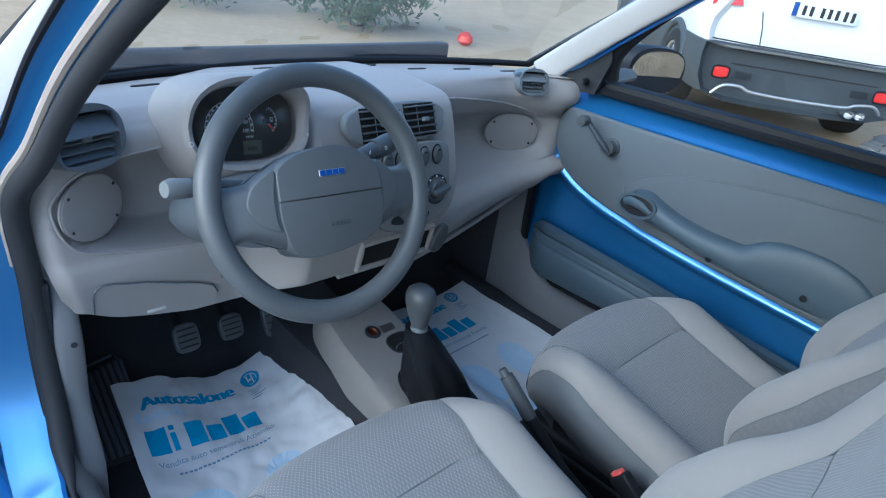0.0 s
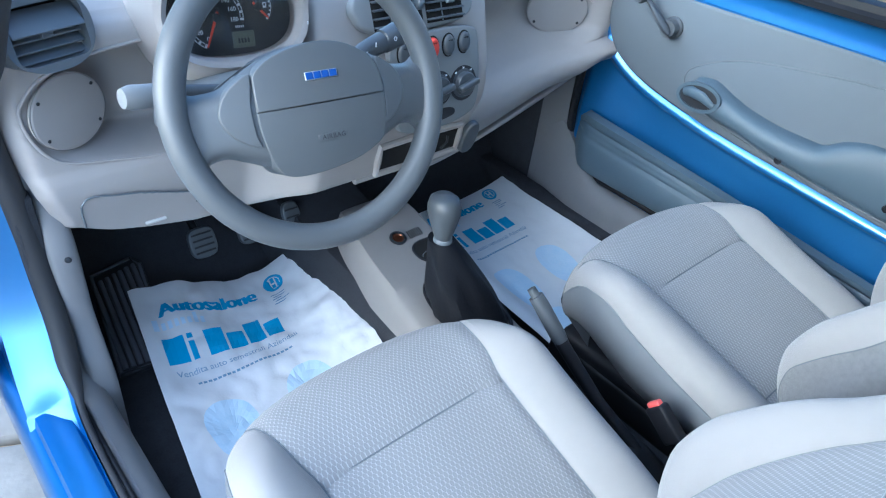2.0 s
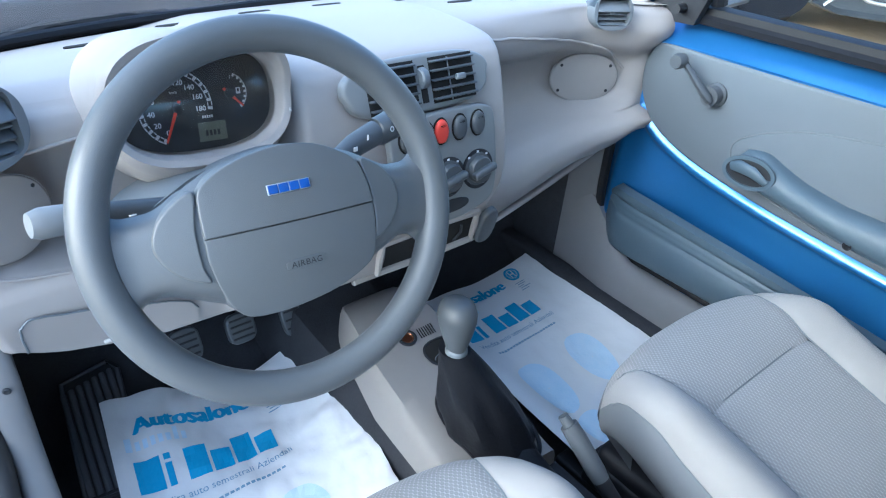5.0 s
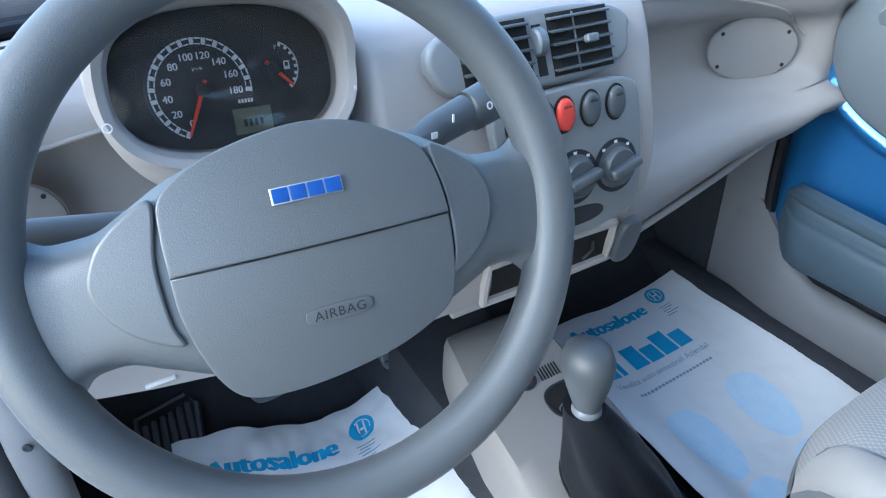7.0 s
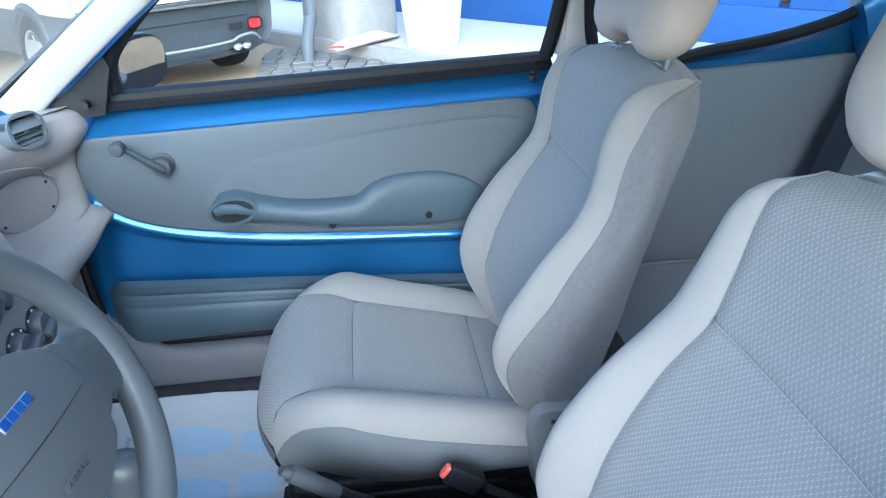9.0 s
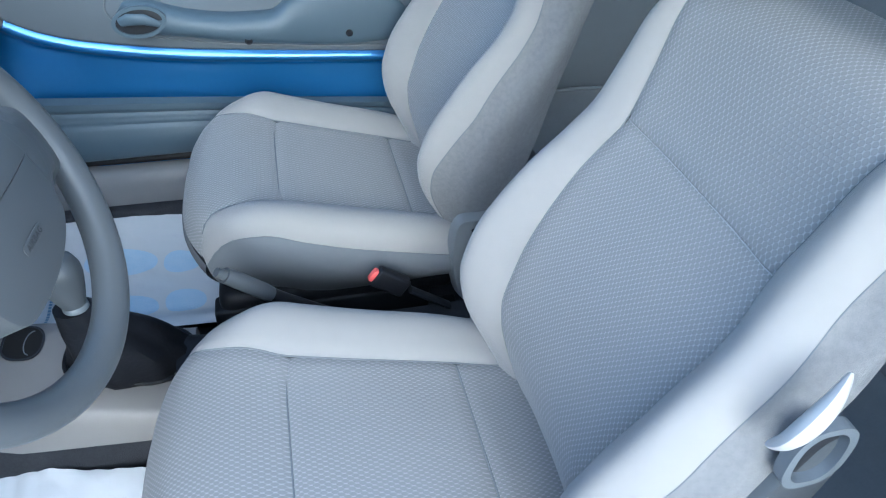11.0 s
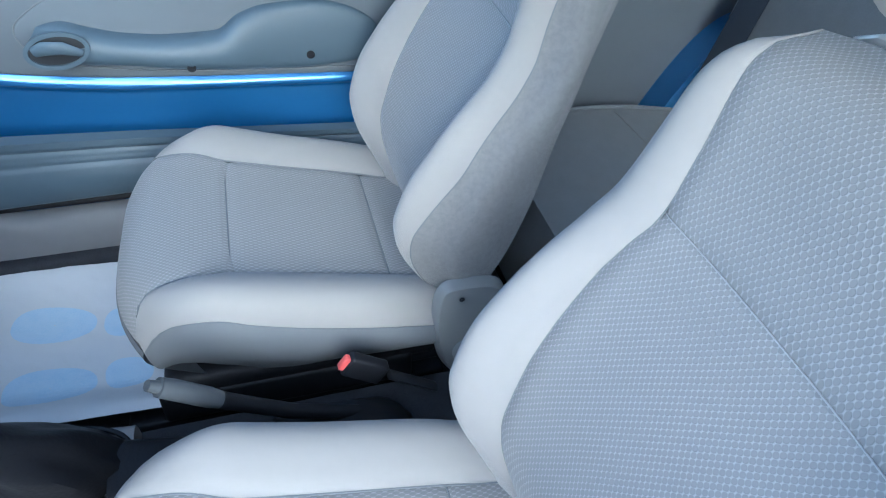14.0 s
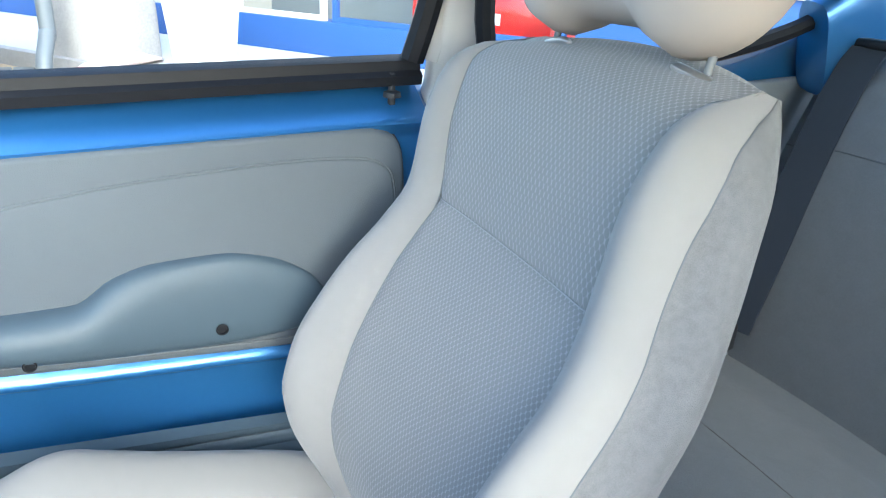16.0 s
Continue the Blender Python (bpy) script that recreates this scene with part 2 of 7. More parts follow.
def grid(fn, nu, nv, loop_u=False, loop_v=False):
    """A sheet of fn(u, v), with u and v from 0 to 1."""
    cu, cv = (nu if loop_u else nu + 1), (nv if loop_v else nv + 1)
    verts = [Vector(fn(i / nu, j / nv)) for i in range(cu) for j in range(cv)]
    faces = [(i * cv + j, ((i + 1) % cu) * cv + j, ((i + 1) % cu) * cv + (j + 1) % cv, i * cv + (j + 1) % cv)
             for i in range(nu) for j in range(nv)]
    return verts, faces


def loft(rings, cap=True, closed=True):
    n = len(rings[0])
    verts = [Vector(p) for r in rings for p in r]
    faces = []
    for i in range(len(rings) - 1):
        for j in range(n if closed else n - 1):
            k = (j + 1) % n
            faces.append((i * n + j, i * n + k, (i + 1) * n + k, (i + 1) * n + j))
    if cap:
        faces += [tuple(range(n))[::-1], tuple(range((len(rings) - 1) * n, len(rings) * n))]
    return verts, faces


def smooth_line(points, steps=8, closed=False):
    """A Catmull-Rom curve through the points."""
    p = [Vector(q) for q in points]
    n = len(p)
    out = []
    for i in range(n if closed else n - 1):
        a, b, c, d = (p[(i + k) % n] if closed else p[min(max(i + k, 0), n - 1)] for k in (-1, 0, 1, 2))
        for s in range(steps):
            t = s / steps
            out.append(0.5 * ((2 * b) + (c - a) * t + (2 * a - 5 * b + 4 * c - d) * t * t + (3 * b - a - 3 * c + d) * t**3))
    if not closed:
        out.append(p[-1])
    return out


def tube(points, radius, seg=10, closed=False, flat=1.0):
    """A rod along the points; radius may be a list. flat squeezes it along its second axis."""
    p = [Vector(q) for q in points]
    n = len(p)
    radii = radius if isinstance(radius, (list, tuple)) else [radius] * n
    rings, side = [], None
    for i in range(n):
        ahead = (p[(i + 1) % n] - p[i - 1]) if closed else (p[min(i + 1, n - 1)] - p[max(i - 1, 0)])
        ahead.normalize()
        if side is None:
            side = ahead.cross(Vector((0, 0, 1)))
            if side.length < 0.1:
                side = ahead.cross(Vector((0, 1, 0)))
        side = (side - ahead * side.dot(ahead)).normalized()
        up = ahead.cross(side)
        rings.append([p[i] + radii[i] * (math.cos(a) * side + flat * math.sin(a) * up) for a in (2 * math.pi * k / seg for k in range(seg))])
    if closed:
        verts, faces = loft(rings, cap=False)
        m = len(rings)
        faces += [((m - 1) * seg + j, (m - 1) * seg + (j + 1) % seg, (j + 1) % seg, j) for j in range(seg)]
        return verts, faces
    return loft(rings)


def inset(outline, d):
    n, out = len(outline), []
    area = sum(outline[i][0] * outline[(i + 1) % n][1] - outline[(i + 1) % n][0] * outline[i][1] for i in range(n))
    s = 1 if area > 0 else -1
    for i in range(n):
        a, b, c = Vector(outline[i - 1][:2]), Vector(outline[i][:2]), Vector(outline[(i + 1) % n][:2])
        e, f = (b - a), (c - b)
        if e.length < 1e-9 or f.length < 1e-9:
            out.append(b)
            continue
        e.normalize(), f.normalize()
        nrm = Vector((-e.y - f.y, e.x + f.x))
        k = max(nrm.length, 0.5)
        out.append(b + s * nrm.normalized() * d * min(2.0 / k, 2.0))
    return out


def slab(outline, depth, edge=0.002, steps=3, base=0.0):
    """A plate of the outline in x and y, its back at base and its front at base + depth, the front's edge rounded."""
    rings = [[(x, y, base) for x, y, *_ in outline]]
    for k in range(steps + 1):
        a = math.pi / 2 * k / steps
        ring = inset(outline, edge * (1 - math.cos(a)))
        rings.append([(x, y, base + depth - edge + edge * math.sin(a)) for x, y in ring])
    return loft(rings)


def frame_plate(outer, inner, depth, base=0.0):
    """A plate with an opening; both outlines have as many points."""
    rings = [[(x, y, base) for x, y, *_ in outer], [(x, y, base + depth) for x, y, *_ in outer],
             [(x, y, base + depth) for x, y, *_ in inner], [(x, y, base) for x, y, *_ in inner]]
    verts, faces = loft(rings, cap=False)
    n = len(outer)
    faces += [(3 * n + j, 3 * n + (j + 1) % n, (j + 1) % n, j) for j in range(n)]
    return verts, faces


def oval(w, h, n=32, power=2.0, cx=0.0, cy=0.0):
    out = []
    for k in range(n):
        a = 2 * math.pi * k / n
        c, s = math.cos(a), math.sin(a)
        out.append((cx + w * math.copysign(abs(c) ** (2 / power), c), cy + h * math.copysign(abs(s) ** (2 / power), s)))
    return out


def block(cx, cy, cz, sx, sy, sz, r=0.004):
    """A box with rounded edges."""
    r = min(r, sx / 2.01, sy / 2.01, sz / 2.01)
    rings = []
    for k in range(4):
        a = math.pi / 2 * k / 3
        rings.append((1 - math.sin(a), -sz / 2 + r * (1 - math.cos(a)) * 1.0))
    prof = [(r * (1 - math.sin(a)), -sz / 2 + r * (1 - math.cos(a))) for a in (0, math.pi / 6, math.pi / 3, math.pi / 2)]
    prof += [(p, -z) for p, z in reversed(prof)]
    out = []
    for d, z in prof:
        ring = []
        for qx, qy, a0 in ((1, 1, 0), (-1, 1, 90), (-1, -1, 180), (1, -1, 270)):
            for k in range(4):
                a = radians(a0 + 30 * k)
                rr = max(r - d, 0.0) + 0.0
                ring.append((cx + qx * (sx / 2 - r) + rr * math.cos(a), cy + qy * (sy / 2 - r) + rr * math.sin(a), cz + z))
        out.append(ring)
    return loft(out)


def lathe(profile, seg=32, start=0.0, turn=360.0):
    """A turned solid from (radius, height) rows."""
    full = abs(turn) >= 360
    n = seg if full else seg + 1
    rings = [[(r * math.cos(radians(start + turn * k / seg)), r * math.sin(radians(start + turn * k / seg)), h) for k in range(n)]
             for r, h in profile]
    return loft(rings, cap=True, closed=full)


def letters(text, size, spread=1.0):
    """Flat letters in x and y, as vertices and faces, with their width."""
    data = bpy.data.curves.new("letters", "FONT")
    data.body, data.size, data.resolution_u, data.space_character = text, size, 3, spread
    ob = bpy.data.objects.new("letters", data)
    scene.collection.objects.link(ob)
    me = bpy.data.meshes.new_from_object(ob.evaluated_get(bpy.context.evaluated_depsgraph_get()))
    shape = [v.co.copy() for v in me.vertices], [tuple(p.vertices) for p in me.polygons]
    bpy.data.objects.remove(ob)
    bpy.data.curves.remove(data)
    bpy.data.meshes.remove(me)
    return shape


def width_of(shape):
    xs = [v[0] for v in shape[0]]
    return (min(xs), max(xs)) if xs else (0, 0)


def axes(origin, x_axis, y_axis):
    """The place whose x and y lie along the given ways."""
    x = Vector(x_axis).normalized()
    z = x.cross(Vector(y_axis)).normalized()
    y = z.cross(x)
    return Matrix.Translation(origin) @ Matrix((x, y, z)).transposed().to_4x4()


def ease(a, b, t):
    t = min(max((t - a) / (b - a), 0.0), 1.0)
    return t * t * (3 - 2 * t)


def along(table, t):
    """A smooth value from rows of (t, value)."""
    if t <= table[0][0]:
        return table[0][1]
    n = len(table)

    def slope(i):
        if i == 0 or i == n - 1:
            return 0.0
        (a, p), (b, q), (c, r) = table[i - 1], table[i], table[i + 1]
        f, g = (q - p) / (b - a), (r - q) / (c - b)
        return 0.0 if f * g <= 0 else 2 * f * g / (f + g)

    for i in range(n - 1):
        (a, p), (b, q) = table[i], table[i + 1]
        if t <= b:
            h, k = b - a, (t - a) / (b - a)
            return p * (2 * k**3 - 3 * k * k + 1) + slope(i) * h * (k**3 - 2 * k * k + k) + q * (3 * k * k - 2 * k**3) + slope(i + 1) * h * (k**3 - k * k)
    return table[-1][1]


def straight(table, t):
    if t <= table[0][0]:
        return table[0][1]
    for (a, p), (b, q) in zip(table, table[1:]):
        if t <= b:
            return p + (q - p) * (t - a) / (b - a)
    return table[-1][1]


def screw(parent, place, r=0.004):
    return part("screw", lathe([(r, 0), (r, 0.0012), (r * 0.7, 0.002), (r * 0.25, 0.0012), (0.0001, 0.0012)], 12), DARK, parent, m=place)


# ---- ground and car shell ----
def structure(name, shape, mat, label, smooth=True, **more):
    return tagged(part(name, shape, mat, None, label, smooth=smooth, **more), kind="structure")


def pillar_bar(points, wide, thick, lean):
    """A bar with a rounded flat section along the points; lean is the way of its thickness."""
    rings, p = [], [Vector(q) for q in points]
    t = Vector(lean).normalized()
    for i, q in enumerate(p):
        ahead = (p[min(i + 1, len(p) - 1)] - p[max(i - 1, 0)]).normalized()
        side = ahead.cross(t).normalized()
        w = wide[i] if isinstance(wide, (list, tuple)) else wide
        rings.append([q + side * x * w / 2 + t * y * thick / 2 for x, y in oval(1, 1, 20, 4.0)])
    return loft(rings)


def sheet(fn, nu, nv, thick):
    a, b = grid(fn, nu, nv), grid(lambda u, v: tuple(p + q for p, q in zip(fn(u, v), thick)), nu, nv)
    return join(a, b)


FLOOR_Z = 0.255


def floor_height(y):
    return FLOOR_Z + 0.42 * ease(0.64, 0.92, y) + 0.0 * y


structure("floor", join(grid(lambda u, v: (-0.66 + 1.32 * u, -1.35 + 2.27 * v, floor_height(-1.35 + 2.27 * v)), 12, 40),
                        grid(lambda u, v: (-0.66 + 1.32 * u, -1.35 + 2.27 * v, floor_height(-1.35 + 2.27 * v) - 0.03), 12, 40)),
          CARPET, "black carpeted car floor rising to the toe board")
structure("firewall", block(0, 0.90, 0.74, 1.36, 0.04, 0.40, 0.01), DARK, "dark bulkhead behind the dashboard")


def tunnel_section(y):
    h = along([(-1.2, 0.10), (-0.4, 0.115), (0.1, 0.12), (0.5, 0.14), (0.8, 0.18)], y)
    w = along([(-1.2, 0.12), (0.0, 0.105), (0.3, 0.10), (0.5, 0.104), (0.8, 0.11)], y)
    z = floor_height(y)
    return [(x * w, y, z - 0.01 + h * k) for x, k in ((-1.25, 0), (-1.1, 0.45), (-0.98, 0.85), (-0.85, 1.0), (0, 1.03), (0.85, 1.0), (0.98, 0.85), (1.1, 0.45), (1.25, 0))]


structure("tunnel", loft([tunnel_section(-1.2 + 2.05 * k / 30) for k in range(31)]), CARPET, "black carpet over the transmission tunnel")

# sills and kick panels
for s, name in ((1, "sill_trim_passenger"), (-1, "sill_trim_driver")):
    rings = []
    for k in range(25):
        y = -0.62 + 1.14 * k / 24
        rise = 0.13 * ease(0.30, 0.52, y)
        out = 0.0 + 0.02 * ease(0.36, 0.52, y)
        shift = 0.040 if s > 0 else 0.0
        rings.append([(s * (x + out + shift), y, z + rise * r) for x, z, r in
                      ((0.572, 0.305, 0), (0.576, 0.345, 0.3), (0.584, 0.372, 0.8), (0.596, 0.385, 1), (0.612, 0.389, 1), (0.622, 0.384, 1), (0.626, 0.36, 1), (0.626, 0.30, 0))])
    structure(name, loft(rings), SILL, "beige-grey plastic trim along the door sill")
for s, name in ((1, "kick_panel_passenger"), (-1, "kick_panel_driver")):
    sec = []
    for k in range(17):
        z = 0.25 + (0.55 if s > 0 else 0.47) * k / 16
        if s > 0:
            f = 0.06 * ease(0.55, 0.25, z)
            sec.append([(x, y - f * b, z) for x, y, b in
                        ((0.668, 0.62, 0), (0.648, 0.605, 0), (0.642, 0.53, 1), (0.655, 0.478, 1), (0.68, 0.462, 1), (0.70, 0.47, 1), (0.705, 0.62, 0))])
        else:
            f = 0.05 * ease(0.52, 0.38, z) - 0.03 * ease(0.60, 0.72, z)
            sec.append([(p.x, p.y, z) for p in smooth_line([(x, y - f * b, 0) for x, y, b in
                        ((-0.600, 0.47, 0.5), (-0.566, 0.46, 0.7), (-0.560, 0.415, 1), (-0.566, 0.398, 1), (-0.588, 0.398, 1), (-0.600, 0.412, 1), (-0.604, 0.47, 0.5))], 4, True)])
    ob = structure(name, loft(sec), SILL, "beige-grey kick panel beside the footwell")
    screw(ob, axes((s * 0.641, 0.515, 0.394), (0, -1, 0), (0, 0, 1)) if s > 0 else axes((-0.578, 0.397, 0.615), (1, -0.3, 0), (0, 0, 1)), 0.005)

for s, name in ((1, "footwell_side_passenger"), (-1, "footwell_side_driver")):
    structure(name, block(s * 0.655, 0.735, 0.50, 0.03, 0.36, 0.56, 0.004) if s > 0 else block(-0.612, 0.665, 0.47, 0.03, 0.50, 0.50, 0.004), CARPET, "black carpet on the side of the footwell")
    structure("sill_carpet_" + name[14:], block(s * 0.612 if s > 0 else -0.585, 0.05, 0.270, 0.05 if s > 0 else 0.03, 1.36, 0.07, 0.012), CARPET, "black carpet below the sill trim")
# painted sills outside the trim
for s, name in ((1, "painted_sill_passenger"), (-1, "painted_sill_driver")):
    rings = []
    for k in range(27):
        y = -0.66 + (1.26 if s < 0 else 1.12) * k / 26
        rings.append([(s * x, y, z) for x, z in ((0.634, 0.22), (0.636, 0.372), (0.644, 0.382), (0.670, 0.384), (0.686, 0.377), (0.690, 0.366), (0.698, 0.362), (0.709, 0.345), (0.712, 0.27), (0.70, 0.2), (0.67, 0.19))])
    structure(name, loft(rings), PAINT, "light blue metallic painted door sill")

# front posts: from the ground of the door opening up the windscreen
for s, side in ((1, "passenger"), (-1, "driver")):
    post = [(s * 0.722, 0.56, 0.36), (s * 0.726, 0.545, 0.6), (s * 0.722, 0.53, 0.82), (s * 0.700, 0.50, 0.93)]
    structure("hinge_post_" + side, pillar_bar(smooth_line(post, 6), 0.13, 0.045, (1, 0, 0)), PAINT, "light blue painted door hinge post")
    line = smooth_line([(s * 0.668, 0.52, 0.93), (s * 0.645, 0.40, 1.03), (s * 0.61, 0.22, 1.17), (s * 0.565, 0.02, 1.305), (s * 0.53, -0.12, 1.36)], 6)
    if s > 0:
        structure("front_pillar_" + side, pillar_bar(line, 0.075, 0.045, (1, 0, 0.3)), PAINT, "light blue painted front roof pillar")
    trim = smooth_line([(s * 0.635, 0.50, 0.955), (s * 0.612, 0.395, 1.035), (s * 0.578, 0.21, 1.172), (s * 0.535, 0.02, 1.30), (s * 0.50, -0.11, 1.355)], 6)
    structure("pillar_trim_" + side, pillar_bar(trim, [0.066 - 0.012 * k / (len(trim) - 1) for k in range(len(trim))], 0.03, (1, 0.25, 0.3)), PILLAR, "off-white plastic trim on the front pillar")

# the black rubber seal round the driver's door opening
seal = smooth_line([(-0.60, -0.56, 1.33), (-0.585, -0.20, 1.345), (-0.595, -0.02, 1.235), (-0.607, 0.188, 1.082), (-0.614, 0.325, 0.95), (-0.628, 0.412, 0.855),
                    (-0.618, 0.428, 0.73), (-0.612, 0.425, 0.60), (-0.614, 0.395, 0.50), (-0.624, 0.335, 0.43), (-0.632, 0.20, 0.394), (-0.634, -0.50, 0.394)], 8)
structure("door_seal_driver", tube(seal, [0.0135 + 0.0035 * ease(0.28, 0.45, k / (len(seal) - 1)) - 0.012 * ease(0.77, 0.86, k / (len(seal) - 1)) for k in range(len(seal))], 14), SEAL, "dark grey rubber door seal round the opening")
structure("sill_strip_driver", tube([(-0.623, y, 0.393) for y in (0.34, 0.1, -0.2, -0.52)], 0.004, 8), BLACK, "black rubber strip along the sill trim")
# painted flange outside the seal, wider down the hinge post, with a pale beige strip and an outer rubber strip up the
# pillar
way = seal[8:84]


def beside(i, off, out):
    """A point off the seal's line: off away from the opening, out towards the street."""
    a = (way[min(i + 1, len(way) - 1)] - way[max(i - 1, 0)]).normalized()
    n = Vector((0, -a.z, a.y)).normalized()
    if n.dot(Vector((0, way[i].y + 0.1, way[i].z - 0.85))) < 0:
        n = -n
    return way[i] + n * off + Vector((-out, 0, 0))


rings = []
for i in range(len(way)):
    low = ease(1.0, 0.75, way[i].z)
    rings.append([beside(i, o, x) for o, x in ((0.002 + 0.010 * low, 0.006), (0.018 + 0.008 * low, 0.010), (0.026 + 0.008 * low, 0.016 + 0.010 * low), (0.034 + 0.018 * low, 0.022 + 0.027 * low), (0.038 + 0.024 * low, 0.034 + 0.036 * low), (0.046 + 0.028 * low, 0.034 + 0.036 * low), (0.042 + 0.014 * low, 0.010))])
structure("door_flange_driver", loft(rings), PAINT, "light blue painted flange of the door opening")
structure("flange_edge_driver", tube([beside(i, 0.018, 0.011) for i in range(0, 40)], 0.0066, 8), BEIGE_STRIP, "pale beige strip beside the door seal")
structure("outer_strip_driver", tube([beside(i, 0.042, 0.032) for i in range(0, 40)], 0.005, 8), BLACK, "black rubber strip along the outer pillar")
for z in (0.47, 0.80):
    hinge = thing("hinge_assembly", Matrix.Translation((-0.735, 0.52, z)), "light blue painted door hinge on the post", "hinge", "driver door hinges")
    part("hinge_leaf", block(-0.72, 0.50, z, 0.035, 0.08, 0.055, 0.006), PAINT, hinge)
    part("hinge_pin", moved(lathe([(0.008, -0.04), (0.009, -0.036), (0.009, 0.036), (0.008, 0.04)], 14), Matrix.Translation((-0.748, 0.52, z))), SILVER, hinge)
strap = thing("door_check_strap", Matrix.Translation((-0.74, 0.45, 0.62)), "steel door check strap at the hinge post", "door hardware")
part("strap_bar", block(-0.775, 0.47, 0.40, 0.09, 0.022, 0.012, 0.003), SILVER, strap)
part("strap_roller", moved(lathe([(0.008, -0.015), (0.010, -0.01), (0.010, 0.01), (0.008, 0.015)], 14), Matrix.Translation((-0.735, 0.455, 0.40))), CHROME, strap)

# rear door posts, quarter panels and tail
for s, side in ((1, "passenger"), (-1, "driver")):
    line = [(s * 0.685, -0.60, 0.36), (s * 0.69, -0.61, 0.62), (s * 0.685, -0.615, 0.93), (s * 0.655, -0.625, 1.10), (s * 0.60, -0.635, 1.33)]
    structure("centre_pillar_" + side, pillar_bar(smooth_line(line, 6), [0.16] * 7 + [0.16 - 0.09 * min(k / 6, 1) for k in range(18)], 0.04, (1, 0, 0.15)), PILLAR if s > 0 else PAINT,
              "pale centre pillar behind the front door")

roof = thing("roof", Matrix.Translation((0, -0.8, 1.38)), "light blue car roof with a pale cloth headliner", "roof", kind="structure")
part("headliner", grid(lambda u, v: (-0.60 + 1.2 * u, -0.14 - 1.40 * v, 1.385 - 0.035 * (2 * u - 1) ** 2 - 0.05 * v * v), 16, 16), LINING, roof, "pale cloth headliner")
part("roof_skin", sheet(lambda u, v: (-0.605 + 1.21 * u, -0.10 - 1.45 * v, 1.425 - 0.045 * (2 * u - 1) ** 2 - 0.05 * v * v), 16, 16, (0, 0, -0.006)), PAINT, roof, "light blue painted roof skin")
for s, side in ((1, "passenger"), (-1, "driver")):
    rail = smooth_line([(s * 0.525, -0.11, 1.358), (s * 0.575, -0.25, 1.37), (s * 0.595, -0.6, 1.36), (s * 0.59, -1.0, 1.335), (s * 0.555, -1.45, 1.29)], 6)
    structure("roof_rail_" + side, pillar_bar(rail, 0.07, 0.05, (1, 0, 0.6)), PAINT, "light blue painted roof rail over the doors")
structure("roof_header", pillar_bar([(-0.54, -0.10, 1.36), (-0.3, -0.075, 1.375), (0, -0.065, 1.38), (0.3, -0.075, 1.375), (0.54, -0.10, 1.36)], 0.08, 0.04, (0, 0.3, 1)), LINING, "pale header above the windscreen")


# windscreen
def screen(u, v, off=0.0):
    x = 2 * u - 1
    y0, y1 = 0.67 - 0.12 * x * x, -0.055 - 0.03 * x * x
    z0, z1 = 0.962, 1.372 - 0.02 * x * x
    w = 0.64 + (0.535 - 0.64) * v
    return (x * w, y0 + (y1 - y0) * v, z0 + (z1 - z0) * v + 0.02 * math.sin(math.pi * v) + off)


windscreen = structure("windscreen", grid(screen, 24, 12), PANE, "clear windscreen glass")
windscreen.visible_shadow = False
part("screen_border", tube([screen(k / 40, 0.0, 0.000) for k in range(41)], 0.008, 8), BLACK, windscreen, "black screen-printed border")
for s in (0.0, 1.0):
    part("screen_border", tube([screen(s, k / 20, 0.003) for k in range(21)], 0.010, 8), BLACK, windscreen, "black screen-printed border")


# scuttle, bonnet and wipers
structure("scuttle", sheet(lambda u, v: (-0.66 + 1.32 * u, 0.655 + 0.16 * v - 0.13 * (2 * u - 1) ** 2, 0.925 - 0.02 * v), 20, 4, (0, 0, -0.02)), BLACK, "black plastic scuttle below the windscreen")
structure("bonnet", sheet(lambda u, v: ((-0.66 + 1.32 * u) * (1 - 0.1 * v), 0.80 + 0.62 * v - 0.10 * (2 * u - 1) ** 2, 0.895 - 0.22 * v * v - 0.05 * abs(2 * u - 1) ** 3), 20, 10, (0, 0, -0.03)), PAINT, "light blue metallic bonnet")
for x0, x1 in ((-0.50, 0.04), (0.02, 0.50)):
    wiper = thing("wiper", Matrix.Translation((x0, 0.66, 0.98)), "black windscreen wiper resting on the glass", "wiper", "windscreen wipers")
    line = [(x0 + (x1 - x0) * k / 10, 0.71 - 0.12 * ((x0 + (x1 - x0) * k / 10) / 0.64) ** 2 - 0.03, 0.952) for k in range(11)]
    part("wiper_blade", tube(line, 0.006, 6, flat=1.6), BLACK, wiper)
    part("wiper_arm", tube([(x0 + 0.02, 0.74, 0.915), (x0 + 0.12, 0.71, 0.950), ((x0 + x1) / 2, 0.675, 0.962)], [0.010, 0.008, 0.005], 8), BLACK, wiper)


# quarter panels beside the rear bench
def quarter(s):
    def skin(u, v):
        y = -0.60 - 0.95 * u
        top = 0.955 + 0.03 * ease(-0.6, -1.1, y) + 0.10 * ease(-1.0, -1.4, y)
        z = 0.25 + (top - 0.25) * v
        return (s * (0.662 + 0.02 * math.sin(math.pi * v) - 0.03 * ease(0.93, 1.0, v) - 0.06 * ease(0.55, 1.0, u)), y, z)
    return skin


